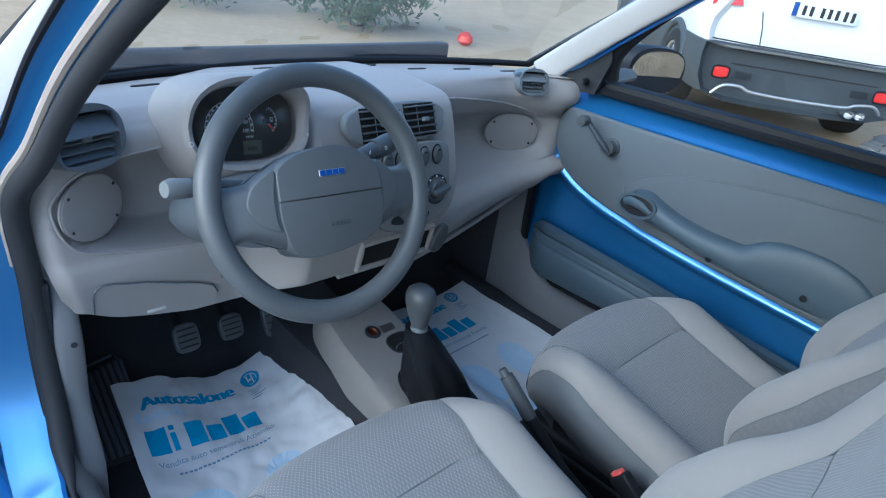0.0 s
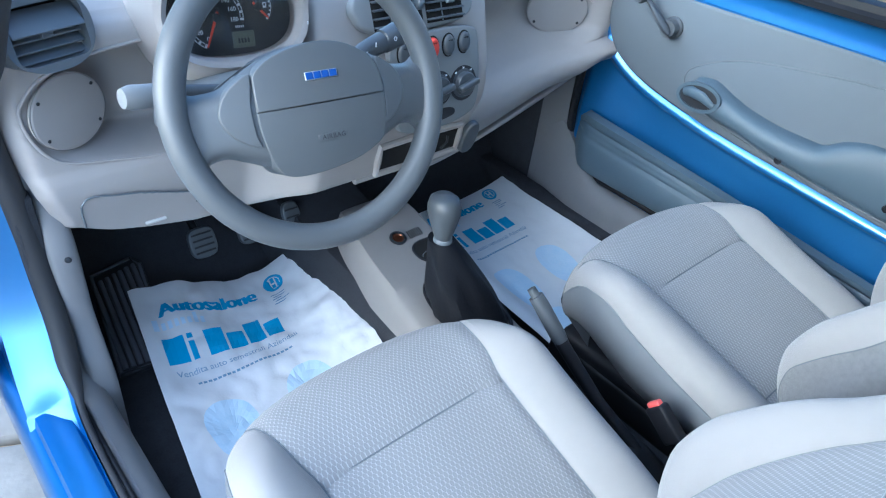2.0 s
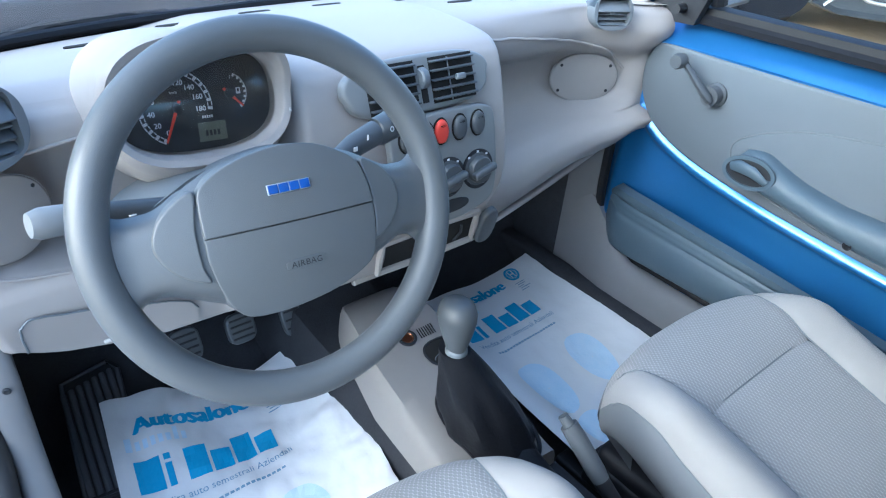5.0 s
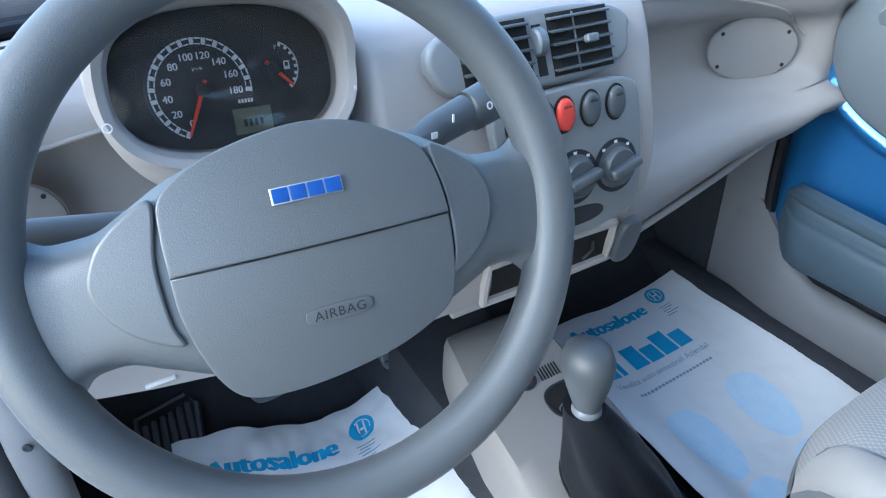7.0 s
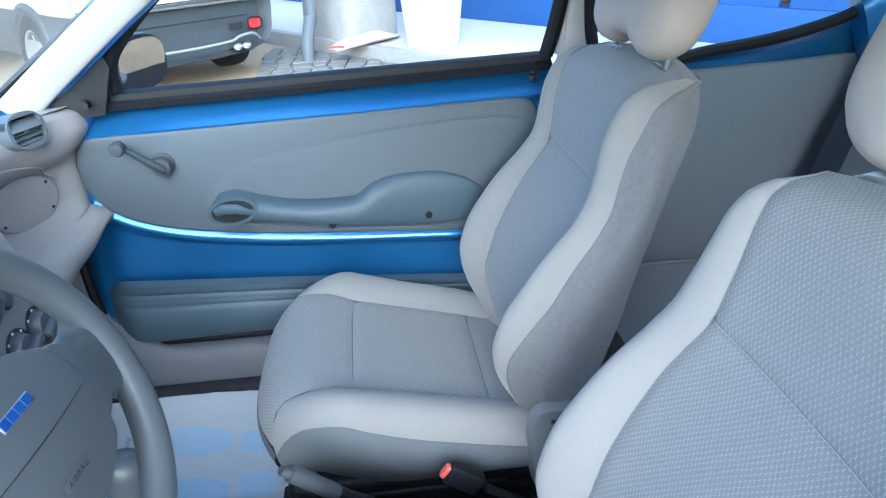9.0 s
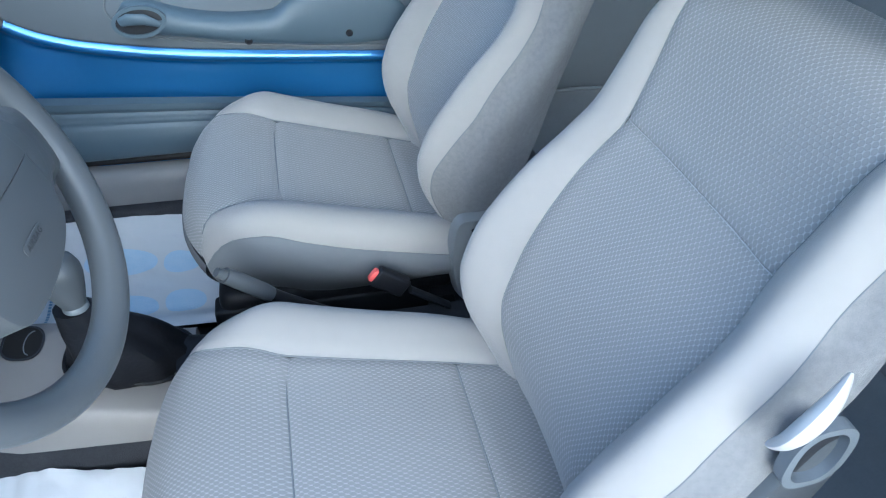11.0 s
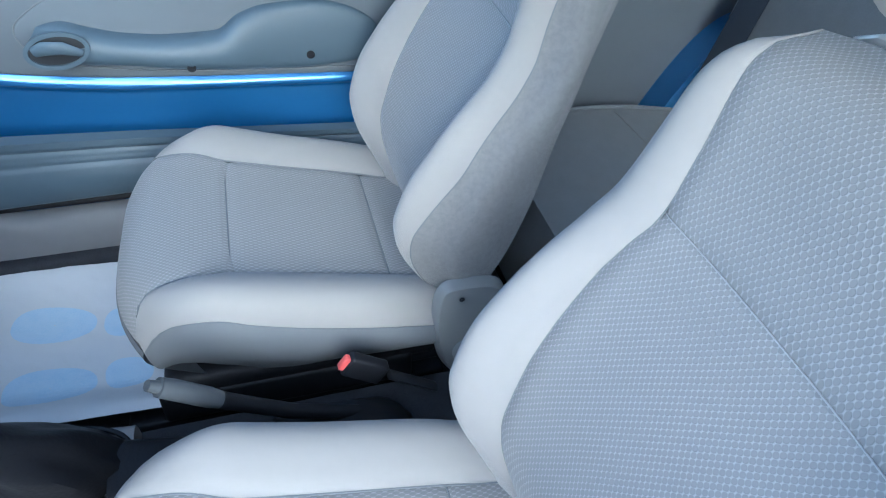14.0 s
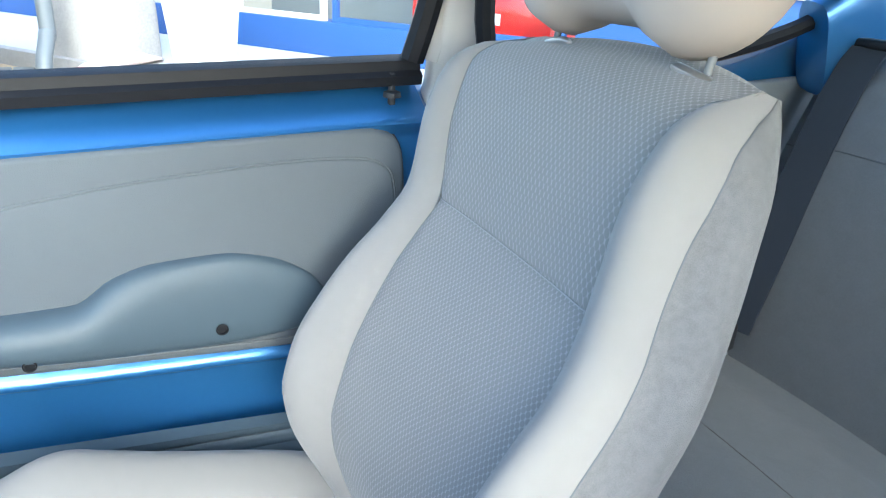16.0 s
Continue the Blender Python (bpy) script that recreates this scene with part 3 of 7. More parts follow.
for s, side in ((1, "passenger"), (-1, "driver")):
    structure("quarter_panel_" + side, sheet(quarter(s), 20, 20, (s * 0.05, 0, 0)), PAINT, "light blue painted rear quarter panel")
    edge = smooth_line([(-0.64, 0.50), (-0.64, 0.93), (-0.70, 0.945), (-0.90, 0.955), (-1.10, 0.962), (-1.27, 0.968), (-1.32, 0.93), (-1.30, 0.70), (-1.20, 0.50)], 5, True)
    card = thing("quarter_trim_" + side, Matrix.Translation((s * 0.64, -0.85, 0.75)), "dark grey-blue trim card beside the rear seat", "trim panel", kind="structure")
    part("trim_card", slab([(p.x, p.y) for p in edge], 0.012, 0.006), CARD, card, m=axes((s * 0.652 if s > 0 else -0.652, 0, 0), (0, 1, 0), (0, 0, 1)) if s < 0 else
         Matrix(((0, 0, -1, 0.648), (1, 0, 0, 0), (0, 1, 0, 0), (0, 0, 0, 1))))
    screw(card, Matrix(((0, 0, -s, s * 0.634), (1, 0, 0, -0.845), (0, 1, 0, 0.93), (0, 0, 0, 1))), 0.006)
    rim = smooth_line([(s * 0.632, -0.655, 0.985), (s * 0.625, -0.90, 0.995), (s * 0.612, -1.10, 1.03), (s * 0.592, -1.22, 1.085), (s * 0.565, -1.27, 1.18), (s * 0.55, -1.22, 1.29), (s * 0.57, -0.9, 1.32), (s * 0.59, -0.66, 1.325)], 8, True)
    qw = thing("window_quarter_" + side, Matrix.Translation((s * 0.61, -0.9, 1.1)), "fixed quarter window in a black seal", "window", kind="structure")
    part("seal", tube(rim, 0.013, 8, True), BLACK, qw)
    pane = part("pane", (rim, [tuple(range(len(rim)))]), PANE, qw, smooth=False)
    pane.visible_shadow = False
    tail = smooth_line([(s * 0.60, -1.20, 1.02), (s * 0.585, -1.33, 1.09), (s * 0.565, -1.42, 1.2), (s * 0.55, -1.46, 1.29)], 6)
    structure("rear_pillar_" + side, pillar_bar(tail, [0.16 + 0.08 * k / (len(tail) - 1) for k in range(len(tail))], 0.06, (1, 0, 0.2)), PAINT, "light blue painted rear pillar")
structure("tailgate", sheet(lambda u, v: (-0.60 + 1.2 * u, -1.52 - 0.08 * math.sin(math.pi * u), 0.30 + 0.72 * v), 10, 6, (0, -0.05, 0)), PAINT, "light blue tailgate behind the bench")
back_glass = structure("rear_window", grid(lambda u, v: ((-0.56 + 1.12 * u) * (1 - 0.1 * v), -1.53 + 0.07 * v - 0.05 * math.sin(math.pi * u), 1.02 + 0.30 * v), 10, 4), PANE, "clear rear window glass")
back_glass.visible_shadow = False

# ---- passenger door ----
door = thing("passenger_door", Matrix.Translation((0.66, 0.46, 0.40)), "closed light blue car door with grey trim panels", "car door")
PANEL_LOW = [(-0.60, 0.612), (-0.365, 0.630), (-0.09, 0.646), (0.089, 0.661), (0.261, 0.689), (0.366, 0.731), (0.413, 0.785), (0.425, 0.83), (0.432, 0.88), (0.47, 1.05)]
SILL_TOP = [(-0.60, 0.966), (0.32, 0.938), (0.47, 0.925)]


LOW_LINE = smooth_line([(y, z, 0) for y, z in PANEL_LOW], 10)
LOW_LINE = [(p.x, p.y) for p in LOW_LINE]


def door_skin(u, v):
    y = 0.468 - 1.055 * u
    top, low = straight(SILL_TOP, y), straight(LOW_LINE, y)
    z = 0.335 + (top - 0.335) * v
    x = 0.642
    x += 0.058 * min(max((z - top + 0.036) / 0.036, 0.0), 1.0) - 0.013 * ease(top - 0.058, top - 0.037, z)
    d = low - z
    x -= 0.015 * math.exp(-((d - 0.012) / 0.016) ** 2) * ease(0.425, 0.38, y)
    hollow = 0.034 * ease(0.016, 0.05, d) * (1 - ease(0.17, 0.24, d)) * ease(0.40, 0.26, y)
    x += hollow + 0.012 * ease(0.0, 0.10, d)
    x += 0.022 * ease(0.435, 0.468, y) + 0.035 * ease(-0.565, -0.587, y)
    return (x, y, z)


part("door_shell", join(grid(door_skin, 110, 150), grid(lambda u, v: (0.715 - 0.03 * v, 0.468 - 1.055 * u, 0.335 + 0.60 * v), 6, 6)), PAINT, door, "light blue metallic painted steel")


def on_door(x):
    """Plates on the door: local x runs to the rear, local y up, the front faces into the car."""
    return Matrix(((0, 0, -1, x), (-1, 0, 0, 0), (0, 1, 0, 0), (0, 0, 0, 1)))


def door_line(points, steps=6, closed=True):
    return [(-p.x, p.y) for p in smooth_line(points, steps, closed)]


card_edge = door_line([(0.409, 0.862), (0.395, 0.889), (0.36, 0.899), (0.184, 0.902), (-0.15, 0.913), (-0.44, 0.923), (-0.50, 0.920), (-0.527, 0.898), (-0.535, 0.84), (-0.535, 0.70), (-0.52, 0.628),
                       (-0.365, 0.632), (-0.09, 0.650), (0.089, 0.665), (0.261, 0.693), (0.36, 0.733), (0.402, 0.785), (0.413, 0.83)])
card = part("trim_panel", slab(card_edge, 0.020, 0.008), DOORSKIN, door, "grey-blue vinyl trim panel", m=on_door(0.646))
part("panel_edge", tube([(0.641, -x, y) for x, y in inset(card_edge, -0.001)], 0.0018, 6, True), DARK, door)
inner_edge = door_line([(0.178, 0.765), (0.15, 0.79), (0.10, 0.816), (0.027, 0.839), (-0.172, 0.872), (-0.36, 0.888), (-0.46, 0.888), (-0.50, 0.878), (-0.517, 0.85), (-0.522, 0.75), (-0.51, 0.66), (-0.38, 0.648), (-0.1, 0.664),
                        (0.06, 0.684), (0.14, 0.705), (0.175, 0.735)])
part("inset_panel", slab(inner_edge, 0.006, 0.005), DOORSKIN, card, "padded inset of the trim panel", m=on_door(0.6265))
part("inset_seam", tube([(0.6225, -x, y) for x, y in inner_edge], 0.0015, 6, True), SEAM, card)


# armrest and pull, with the release handle in its oval cup
def armrest(u, v):
    y = 0.165 - 0.60 * u
    top = along([(-0.44, 0.70), (-0.401, 0.742), (-0.35, 0.77), (-0.293, 0.781), (-0.22, 0.778), (-0.174, 0.765), (-0.13, 0.738), (-0.06, 0.737), (0.016, 0.745), (0.065, 0.758), (0.11, 0.772), (0.145, 0.765), (0.165, 0.74)], y)
    low = along([(-0.44, 0.69), (-0.40, 0.665), (-0.30, 0.657), (-0.082, 0.677), (0.046, 0.697), (0.121, 0.703), (0.155, 0.715), (0.165, 0.738)], y)
    deep = along([(-0.44, 0.0), (-0.40, 0.012), (-0.25, 0.022), (-0.15, 0.036), (-0.05, 0.040), (0.05, 0.040), (0.12, 0.032), (0.165, 0.0)], y)
    a = math.pi * v
    z = (top + low) / 2 + (top - low) / 2 * math.cos(a)
    return (0.622 - deep * math.sin(a) ** 0.7 - 0.0005, y, z)


rest = part("armrest", grid(armrest, 60, 18), DOORTRIM, door, "moulded blue-grey plastic armrest with a pull")
for y, z, x in ((-0.082, 0.687, 0.588), (-0.288, 0.688, 0.600)):
    part("screw_hole", lathe([(0.0075, 0.0), (0.0075, 0.0015), (0.0058, 0.002), (0.005, -0.001), (0.0001, -0.001)], 18), BLACK, rest, m=Matrix(((0, 0, -1, x), (-1, 0, 0, y), (0, 1, 0, z), (0, 0, 0, 1))))
cup = Matrix(((0, 0, -1, 0.586), (-1, 0.12, 0, 0.116), (0.12, 1, 0, 0.738), (0, 0, 0, 1)))
part("handle_cup", frame_plate(oval(0.050, 0.031, 36), oval(0.043, 0.024, 36), 0.006), DOORTRIM, rest, "oval handle cup", m=cup)
part("cup_floor", slab(oval(0.045, 0.026, 36), 0.001, 0.0005, base=0.001), DARK, rest, "dark floor of the cup", m=cup)
part("release_handle", tube([(-0.034, 0.004, 0.002), (-0.015, 0.010, 0.010), (0.012, 0.006, 0.012), (0.036, -0.010, 0.006)], [0.009, 0.012, 0.011, 0.006], 12, flat=0.55), DOORTRIM, rest, "door release lever", m=cup)

# window crank
crank = part("window_crank", tube([(0.600, 0.236, 0.829), (0.596, 0.243, 0.836), (0.592, 0.262, 0.852), (0.588, 0.290, 0.876), (0.586, 0.304, 0.887), (0.586, 0.311, 0.892)], [0.010, 0.0165, 0.0145, 0.0115, 0.0125, 0.008], 14, flat=0.5), STALK, door, "dark grey window crank")
part("crank_hub", lathe([(0.023, 0.0), (0.023, 0.004), (0.019, 0.008), (0.018, 0.026), (0.0001, 0.026)], 28), STALK, crank, "round crank escutcheon", m=Matrix(((0, 0, -1, 0.626), (-1, 0, 0, 0.243), (0, 1, 0, 0.836), (0, 0, 0, 1))))
part("crank_knob", lathe([(0.009, 0.0), (0.0135, 0.004), (0.0145, 0.020), (0.012, 0.026), (0.0001, 0.027)], 20), STALK, crank, "turning knob", m=Matrix(((0, 0, -1, 0.586), (-1, 0, 0, 0.306), (0, 1, 0, 0.889), (0, 0, 0, 1))))


# map pocket
def pocket(u, v):
    y = 0.425 - 1.0 * u
    top = straight([(-0.58, 0.500), (0.05, 0.549), (0.30, 0.565), (0.40, 0.572), (0.425, 0.55)], y)
    low = straight([(-0.58, 0.418), (0.09, 0.418), (0.36, 0.412), (0.40, 0.425), (0.425, 0.47)], y)
    z = low + (top - low) * v
    x = 0.640 - 0.018 * ease(0, 0.06, v) * ease(1.0, 0.95, v) - 0.012 * math.sin(math.pi * min(v * 1.4, 1)) * ease(0, 0.05, u)
    x += 0.004 * math.exp(-((v - 0.80) / 0.03) ** 2) + 0.003 * math.exp(-((v - 0.62) / 0.03) ** 2)
    return (x + 0.02 * (1 - ease(0, 0.04, u)), y, z)


part("map_pocket", join(grid(pocket, 50, 40), grid(lambda u, v: (0.652, 0.425 - 1.0 * u, 0.43 + 0.07 * v), 2, 2)), DOORTRIM, door, "ribbed blue-grey map pocket")
part("lower_seal", tube(smooth_line([(0.662, 0.458, 0.90), (0.662, 0.470, 0.70), (0.660, 0.462, 0.50), (0.658, 0.425, 0.412), (0.655, 0.36, 0.401), (0.655, -0.55, 0.403)], 6), 0.011, 8), BLACK, door, "black rubber seal")

# window opening: black sill strips, frame, glass, mirror triangle
sill_line = [(0.665, 0.34, 0.942), (0.668, -0.10, 0.955), (0.668, -0.565, 0.970)]
part("window_sill_strip", loft([[(x + a, y, z + b) for a, b in ((-0.012, 0.0), (-0.014, 0.012), (-0.006, 0.018), (-0.004, 0.030), (0.012, 0.036), (0.03, 0.03), (0.03, 0.0))] for x, y, z in smooth_line(sill_line, 6)]), BLACK, door, "black rubber window strip")
win = smooth_line([(0.672, 0.315, 0.975), (0.668, -0.1, 0.988), (0.668, -0.555, 1.000)], 8)
up = smooth_line([(0.668, -0.555, 1.000), (0.652, -0.572, 1.08), (0.625, -0.585, 1.20), (0.597, -0.575, 1.315)], 8)
over = smooth_line([(0.597, -0.575, 1.315), (0.588, -0.30, 1.335), (0.572, -0.06, 1.315), (0.60, 0.14, 1.20), (0.648, 0.295, 1.06), (0.672, 0.315, 0.975)], 8)
ring = win[:-1] + up[:-1] + over[:-1]
pane = part("window_glass", (ring, [tuple(range(len(ring)))]), PANE, door, "clear door window glass", smooth=False)
pane.visible_shadow = False
part("frame_seal", tube(up + over[1:-1], 0.016, 8), BLACK, door, "black rubber window channel")
part("frame_outer", tube([(p.x + 0.012, p.y - (0.03 if i < len(up) else -0.0), p.z + (0.0 if i < len(up) else 0.03)) for i, p in enumerate(up + over[1:-14])], 0.020, 8), PILLAR, door, "pale window frame")
tri = [(0.655, 0.455, 0.930), (0.655, 0.335, 0.940), (0.650, 0.305, 1.03), (0.645, 0.315, 1.075), (0.655, 0.40, 1.005)]
part("mirror_triangle", loft([tri, [(x - 0.018, y, z) for x, y, z in tri]]), DARK, door, "black mirror sail panel", smooth=False)
part("mirror_adjuster", tube([(0.634, 0.365, 0.965), (0.612, 0.36, 0.968), (0.60, 0.358, 0.968)], [0.010, 0.007, 0.009], 10), DARK, door)
lock = part("lock_button", tube([(0.660, -0.525, 0.945), (0.660, -0.525, 0.972), (0.660, -0.525, 0.985)], [0.005, 0.0045, 0.0035], 10), DARK, door, "black door lock button")
part("lock_bezel", moved(lathe([(0.012, 0), (0.011, 0.006), (0.006, 0.008), (0.0001, 0.008)], 16), Matrix.Translation((0.658, -0.525, 0.955))), DARK, lock)
# wing mirror
wing = part("mirror_housing", loft([[(0.93 + w * a, 0.335 + d + -0.42 * w * a, 0.985 + h * b) for a, b in oval(1, 1, 28, 2.6)]
                                    for d, w, h in ((0.0, 0.088, 0.062), (0.02, 0.092, 0.066), (0.06, 0.085, 0.060), (0.10, 0.06, 0.042), (0.115, 0.03, 0.02))]), DARK, door, "grey wing mirror housing")
part("mirror_glass", loft([[(0.93 + w * a, 0.333 + -0.42 * w * a - 0.14 * h * b, 0.985 + h * b) for a, b in oval(1, 1, 28, 2.6)] for w, h in ((0.080, 0.055), (0.079, 0.054))]), MIRROR, wing, "silvered mirror glass")
part("mirror_arm", tube([(0.66, 0.37, 0.965), (0.74, 0.375, 0.96), (0.85, 0.375, 0.97)], [0.03, 0.026, 0.03], 10, flat=0.6), GREY, wing)

# ---- the driver's open door, outside the opening ----
open_door = thing("driver_door", Matrix.Translation((-0.76, 0.56, 0.40)), "light blue driver's door standing wide open", "car door")
turn = Matrix.Translation((-0.755, 0.56, 0.0)) @ Matrix.Rotation(radians(-72), 4, "Z")
part("door_shell", moved(join(grid(lambda u, v: (-0.055 + 0.05 * math.sin(math.pi * v) * 0.6, -1.04 * u, 0.30 + 0.64 * v), 12, 12), grid(lambda u, v: (0.045, -1.04 * u, 0.30 + 0.64 * v), 4, 4),
                              grid(lambda u, v: (-0.055 + 0.10 * u, 0.0, 0.30 + 0.64 * v), 2, 6), grid(lambda u, v: (-0.055 + 0.10 * u, -1.04 * v, 0.94), 2, 6)), turn), PAINT, open_door)
part("trim_panel", moved(slab([(x, y) for x, y in card_edge], 0.02, 0.008), turn @ Matrix(((0, 0, 1, 0.045), (-1, 0, 0, -0.45), (0, 1, 0, 0), (0, 0, 0, 1)))), DOORSKIN, open_door)

# ---- dashboard ----
dash = thing("dashboard", Matrix.Translation((0, 0.45, 0.66)), "light grey moulded plastic dashboard with round vents", "dashboard")
# rows of (y, z) down the face: the sides with their scoop, the middle with its console
SIDE_FACE = [(0.66, 0.955), (0.56, 0.962), (0.50, 0.960), (0.470, 0.948), (0.458, 0.920), (0.466, 0.892), (0.484, 0.872), (0.516, 0.850), (0.530, 0.815), (0.520, 0.778),
             (0.480, 0.752), (0.437, 0.742), (0.412, 0.728), (0.405, 0.708), (0.413, 0.688), (0.428, 0.672), (0.445, 0.664), (0.47, 0.662)]
DROP = [(0.14, -0.100), (0.25, -0.086), (0.38, -0.050), (0.48, -0.018), (0.55, 0.004), (0.62, 0.036)]
DROP_SHARE = (0, 0, 0, 0, 0, 0, 0, 0, 0.1, 0.2, 0.3, 0.42, 0.6, 0.78, 0.9, 1, 1, 1)
END_SHARE = (0, 0, 0, 0, 0, 0.3, 0.75, 1, 1, 1, 0.9, 0.6, 0.2, 0, 0, 0, 0, 0)
MID_FACE = [(0.67, 0.960), (0.58, 0.972), (0.50, 0.982), (0.42, 0.984), (0.355, 0.980), (0.330, 0.968), (0.318, 0.950), (0.308, 0.925), (0.300, 0.900), (0.292, 0.872),
            (0.284, 0.840), (0.280, 0.800), (0.284, 0.765), (0.296, 0.740), (0.306, 0.715), (0.312, 0.68), (0.322, 0.650), (0.36, 0.640)]


DASH_LEFT, DASH_WIDE = -0.604, 1.244
LEFT_END = [(0.60, -0.574), (0.665, -0.577), (0.69, -0.584), (0.717, -0.593), (0.75, -0.601), (0.79, -0.608), (0.86, -0.608), (0.93, -0.598), (1.0, -0.590)]


def face_row(k, x):
    """Row k of the middle and the passenger's side at x."""
    y, z = SIDE_FACE[k]
    bow = 0.085 * ease(0.42, 0.64, abs(x)) ** 1.3 * (1 if 3 <= k <= 10 else 0.45)
    base = 0.12 * (min(abs(x), 0.64) / 0.64) ** 2 if k < 2 else 0.05 * (min(abs(x), 0.64) / 0.64) ** 2 if k == 2 else 0.0
    y -= bow + base
    y += (0.41 - y) * ease(0.565, 0.642, abs(x)) * END_SHARE[k]
    z += along(DROP, max(x, 0.14)) * DROP_SHARE[k]
    w = ease(0.155, 0.110, x)
    my, mz = MID_FACE[k]
    return y + (my - y) * w, z + (mz - z) * w


# the driver's side: an almost upright face with a scoop that deepens towards the wheel
FRONT_LINE = [(0.59, 0.412), (0.63, 0.408), (0.66, 0.402), (0.69, 0.394), (0.715, 0.390), (0.735, 0.392), (0.755, 0.399), (0.80, 0.401), (0.85, 0.401), (0.90, 0.399), (0.925, 0.402), (0.940, 0.411), (0.950, 0.430)]
LOW_EDGE = [(-0.578, 0.660), (-0.498, 0.632), (-0.455, 0.620), (-0.378, 0.604), (-0.27, 0.600)]
SCOOP_LOW = [(-0.588, 0.840), (-0.582, 0.807), (-0.566, 0.779), (-0.542, 0.764), (-0.49, 0.7545), (-0.433, 0.747), (-0.30, 0.741)]
SCOOP_TOP = [(-0.588, 0.840), (-0.580, 0.862), (-0.556, 0.887), (-0.508, 0.906), (-0.434, 0.916), (-0.30, 0.922)]


def driver_side(x, v):
    q = (x / 0.64) ** 2
    if v < 0.2:
        s = v / 0.2
        return along([(0, 0.66 - 0.12 * q), (0.35, 0.56 - 0.09 * q), (0.7, 0.485 - 0.04 * q), (1, 0.430)], s), along([(0, 0.955), (0.35, 0.962), (0.7, 0.961), (1, 0.950)], s)
    s = min((v - 0.2) / 0.77, 1.0)
    z = 0.950 + (straight(LOW_EDGE, x) - 0.950) * s
    inside = min(z - straight(SCOOP_LOW, x), straight(SCOOP_TOP, x) - z) if x > -0.588 else -1.0
    y = along(FRONT_LINE, z) + 0.080 * ease(0.0, 0.13, x + 0.588) * ease(0.0, 0.024, inside) + 0.004 * ease(0.0, 0.005, inside)
    y += 0.03 * ease(0.572, 0.612, -x) ** 2 + 0.06 * max(v - 0.97, 0) / 0.03
    return y, z


def dash_face(u, v):
    x = DASH_LEFT + DASH_WIDE * u
    out = [0.0, 0.0]
    w = ease(-0.30, -0.205, x)
    if w > 0:
        n = len(SIDE_FACE) - 1
        f = v * n
        i = min(int(f), n - 1)
        t = f - i
        p = [face_row(min(max(i + k, 0), n), x) if x > 0 else MID_FACE[min(max(i + k, 0), n)] for k in (-1, 0, 1, 2)]
        out = [0.5 * (2 * b + (c - a) * t + (2 * a - 5 * b + 4 * c - d) * t * t + (3 * b - a - 3 * c + d) * t**3) for a, b, c, d in zip(*p)]
    if w < 1:
        side = driver_side(x, v)
        out = [a + (b - a) * w for a, b in zip(side, out)]
    if x < -0.50:
        x += (straight(LEFT_END, out[1]) - DASH_LEFT) * ease(-0.50, DASH_LEFT, x)
    return (x, out[0], out[1])


def dash_at(x, z_or_v, by_v=False):
    """A point of the face at x and a height, found from above."""
    if by_v:
        return Vector(dash_face((x - DASH_LEFT) / DASH_WIDE, z_or_v))
    best = min((abs(dash_face((x - DASH_LEFT) / DASH_WIDE, 0.2 + 0.8 * k / 200)[2] - z_or_v), k) for k in range(201))
    return Vector(dash_face((x - DASH_LEFT) / DASH_WIDE, 0.2 + 0.8 * best[1] / 200))


body = part("dash_body", join(grid(dash_face, 260, 150), grid(lambda u, v: (DASH_LEFT + DASH_WIDE * u, 0.47 + 0.35 * v, 0.66 + 0.02 * v), 4, 2), grid(lambda u, v: (DASH_LEFT + DASH_WIDE * u, 0.66 + 0.16 * v, 0.95 - 0.29 * v), 4, 2)), DASH, dash,
            "light grey grained dash moulding", edge=75)
# crease between the rolled top and the scoop
part("crease_line", tube([dash_at(p.x, p.y) + Vector((0, -0.0005, 0)) for p in smooth_line([(0.165, 0.926, 0), (0.27, 0.923, 0), (0.40, 0.906, 0), (0.50, 0.886, 0), (0.56, 0.862, 0), (0.595, 0.83, 0)], 6)], 0.0028, 8), DASH, body, "pale moulded crease")
scoop = smooth_line([(-0.395, 0.919, 0)] + [(x, z, 0) for x, z in SCOOP_TOP[4:0:-1] + SCOOP_LOW[:6]] + [(-0.36, 0.743, 0)], 5)
part("crease_line", tube([(p.x, along(FRONT_LINE, p.y) - 0.0004 + 0.03 * ease(0.572, 0.612, -p.x) ** 2, p.y) for p in scoop], 0.0024, 8), DASH, body, "pale moulded crease")
# open tray under the passenger side
part("parcel_shelf", sheet(lambda u, v: (0.15 + 0.47 * u, 0.45 + 0.26 * v, 0.535 + 0.13 * u ** 1.3 - 0.01 * v), 16, 6, (0, 0, -0.010)), DASH, dash, "grey open tray below the dash")
part("shelf_lip", tube([(0.15 + 0.47 * k / 16, 0.446, 0.536 + 0.13 * (k / 16) ** 1.3) for k in range(17)], 0.006, 8), DASH, dash)
# black sheet added for the shade inside the open tray
part("tray_shade", sheet(lambda u, v: (0.13 + 0.50 * u, 0.62, 0.52 + 0.20 * v), 2, 2, (0, 0.01, 0)), BLACK, dash, "black sheet painting the shade at the tray's back")

# defroster slots along the glass, flat black ovals that paint their shade
for k in range(9):
    x = -0.50 + 0.125 * k
    p = dash_at(x, 0.035, True)
    part("defroster_slot_shade", slab(oval(0.026, 0.0045, 20, 4), 0.002, 0.0006), SHADE_AND_MARKS, body, m=Matrix.Translation((p.x, p.y - 0.012, p.z + 0.0005)) @ Matrix.Rotation(radians(-8 * x / 0.5), 4, "Z"))


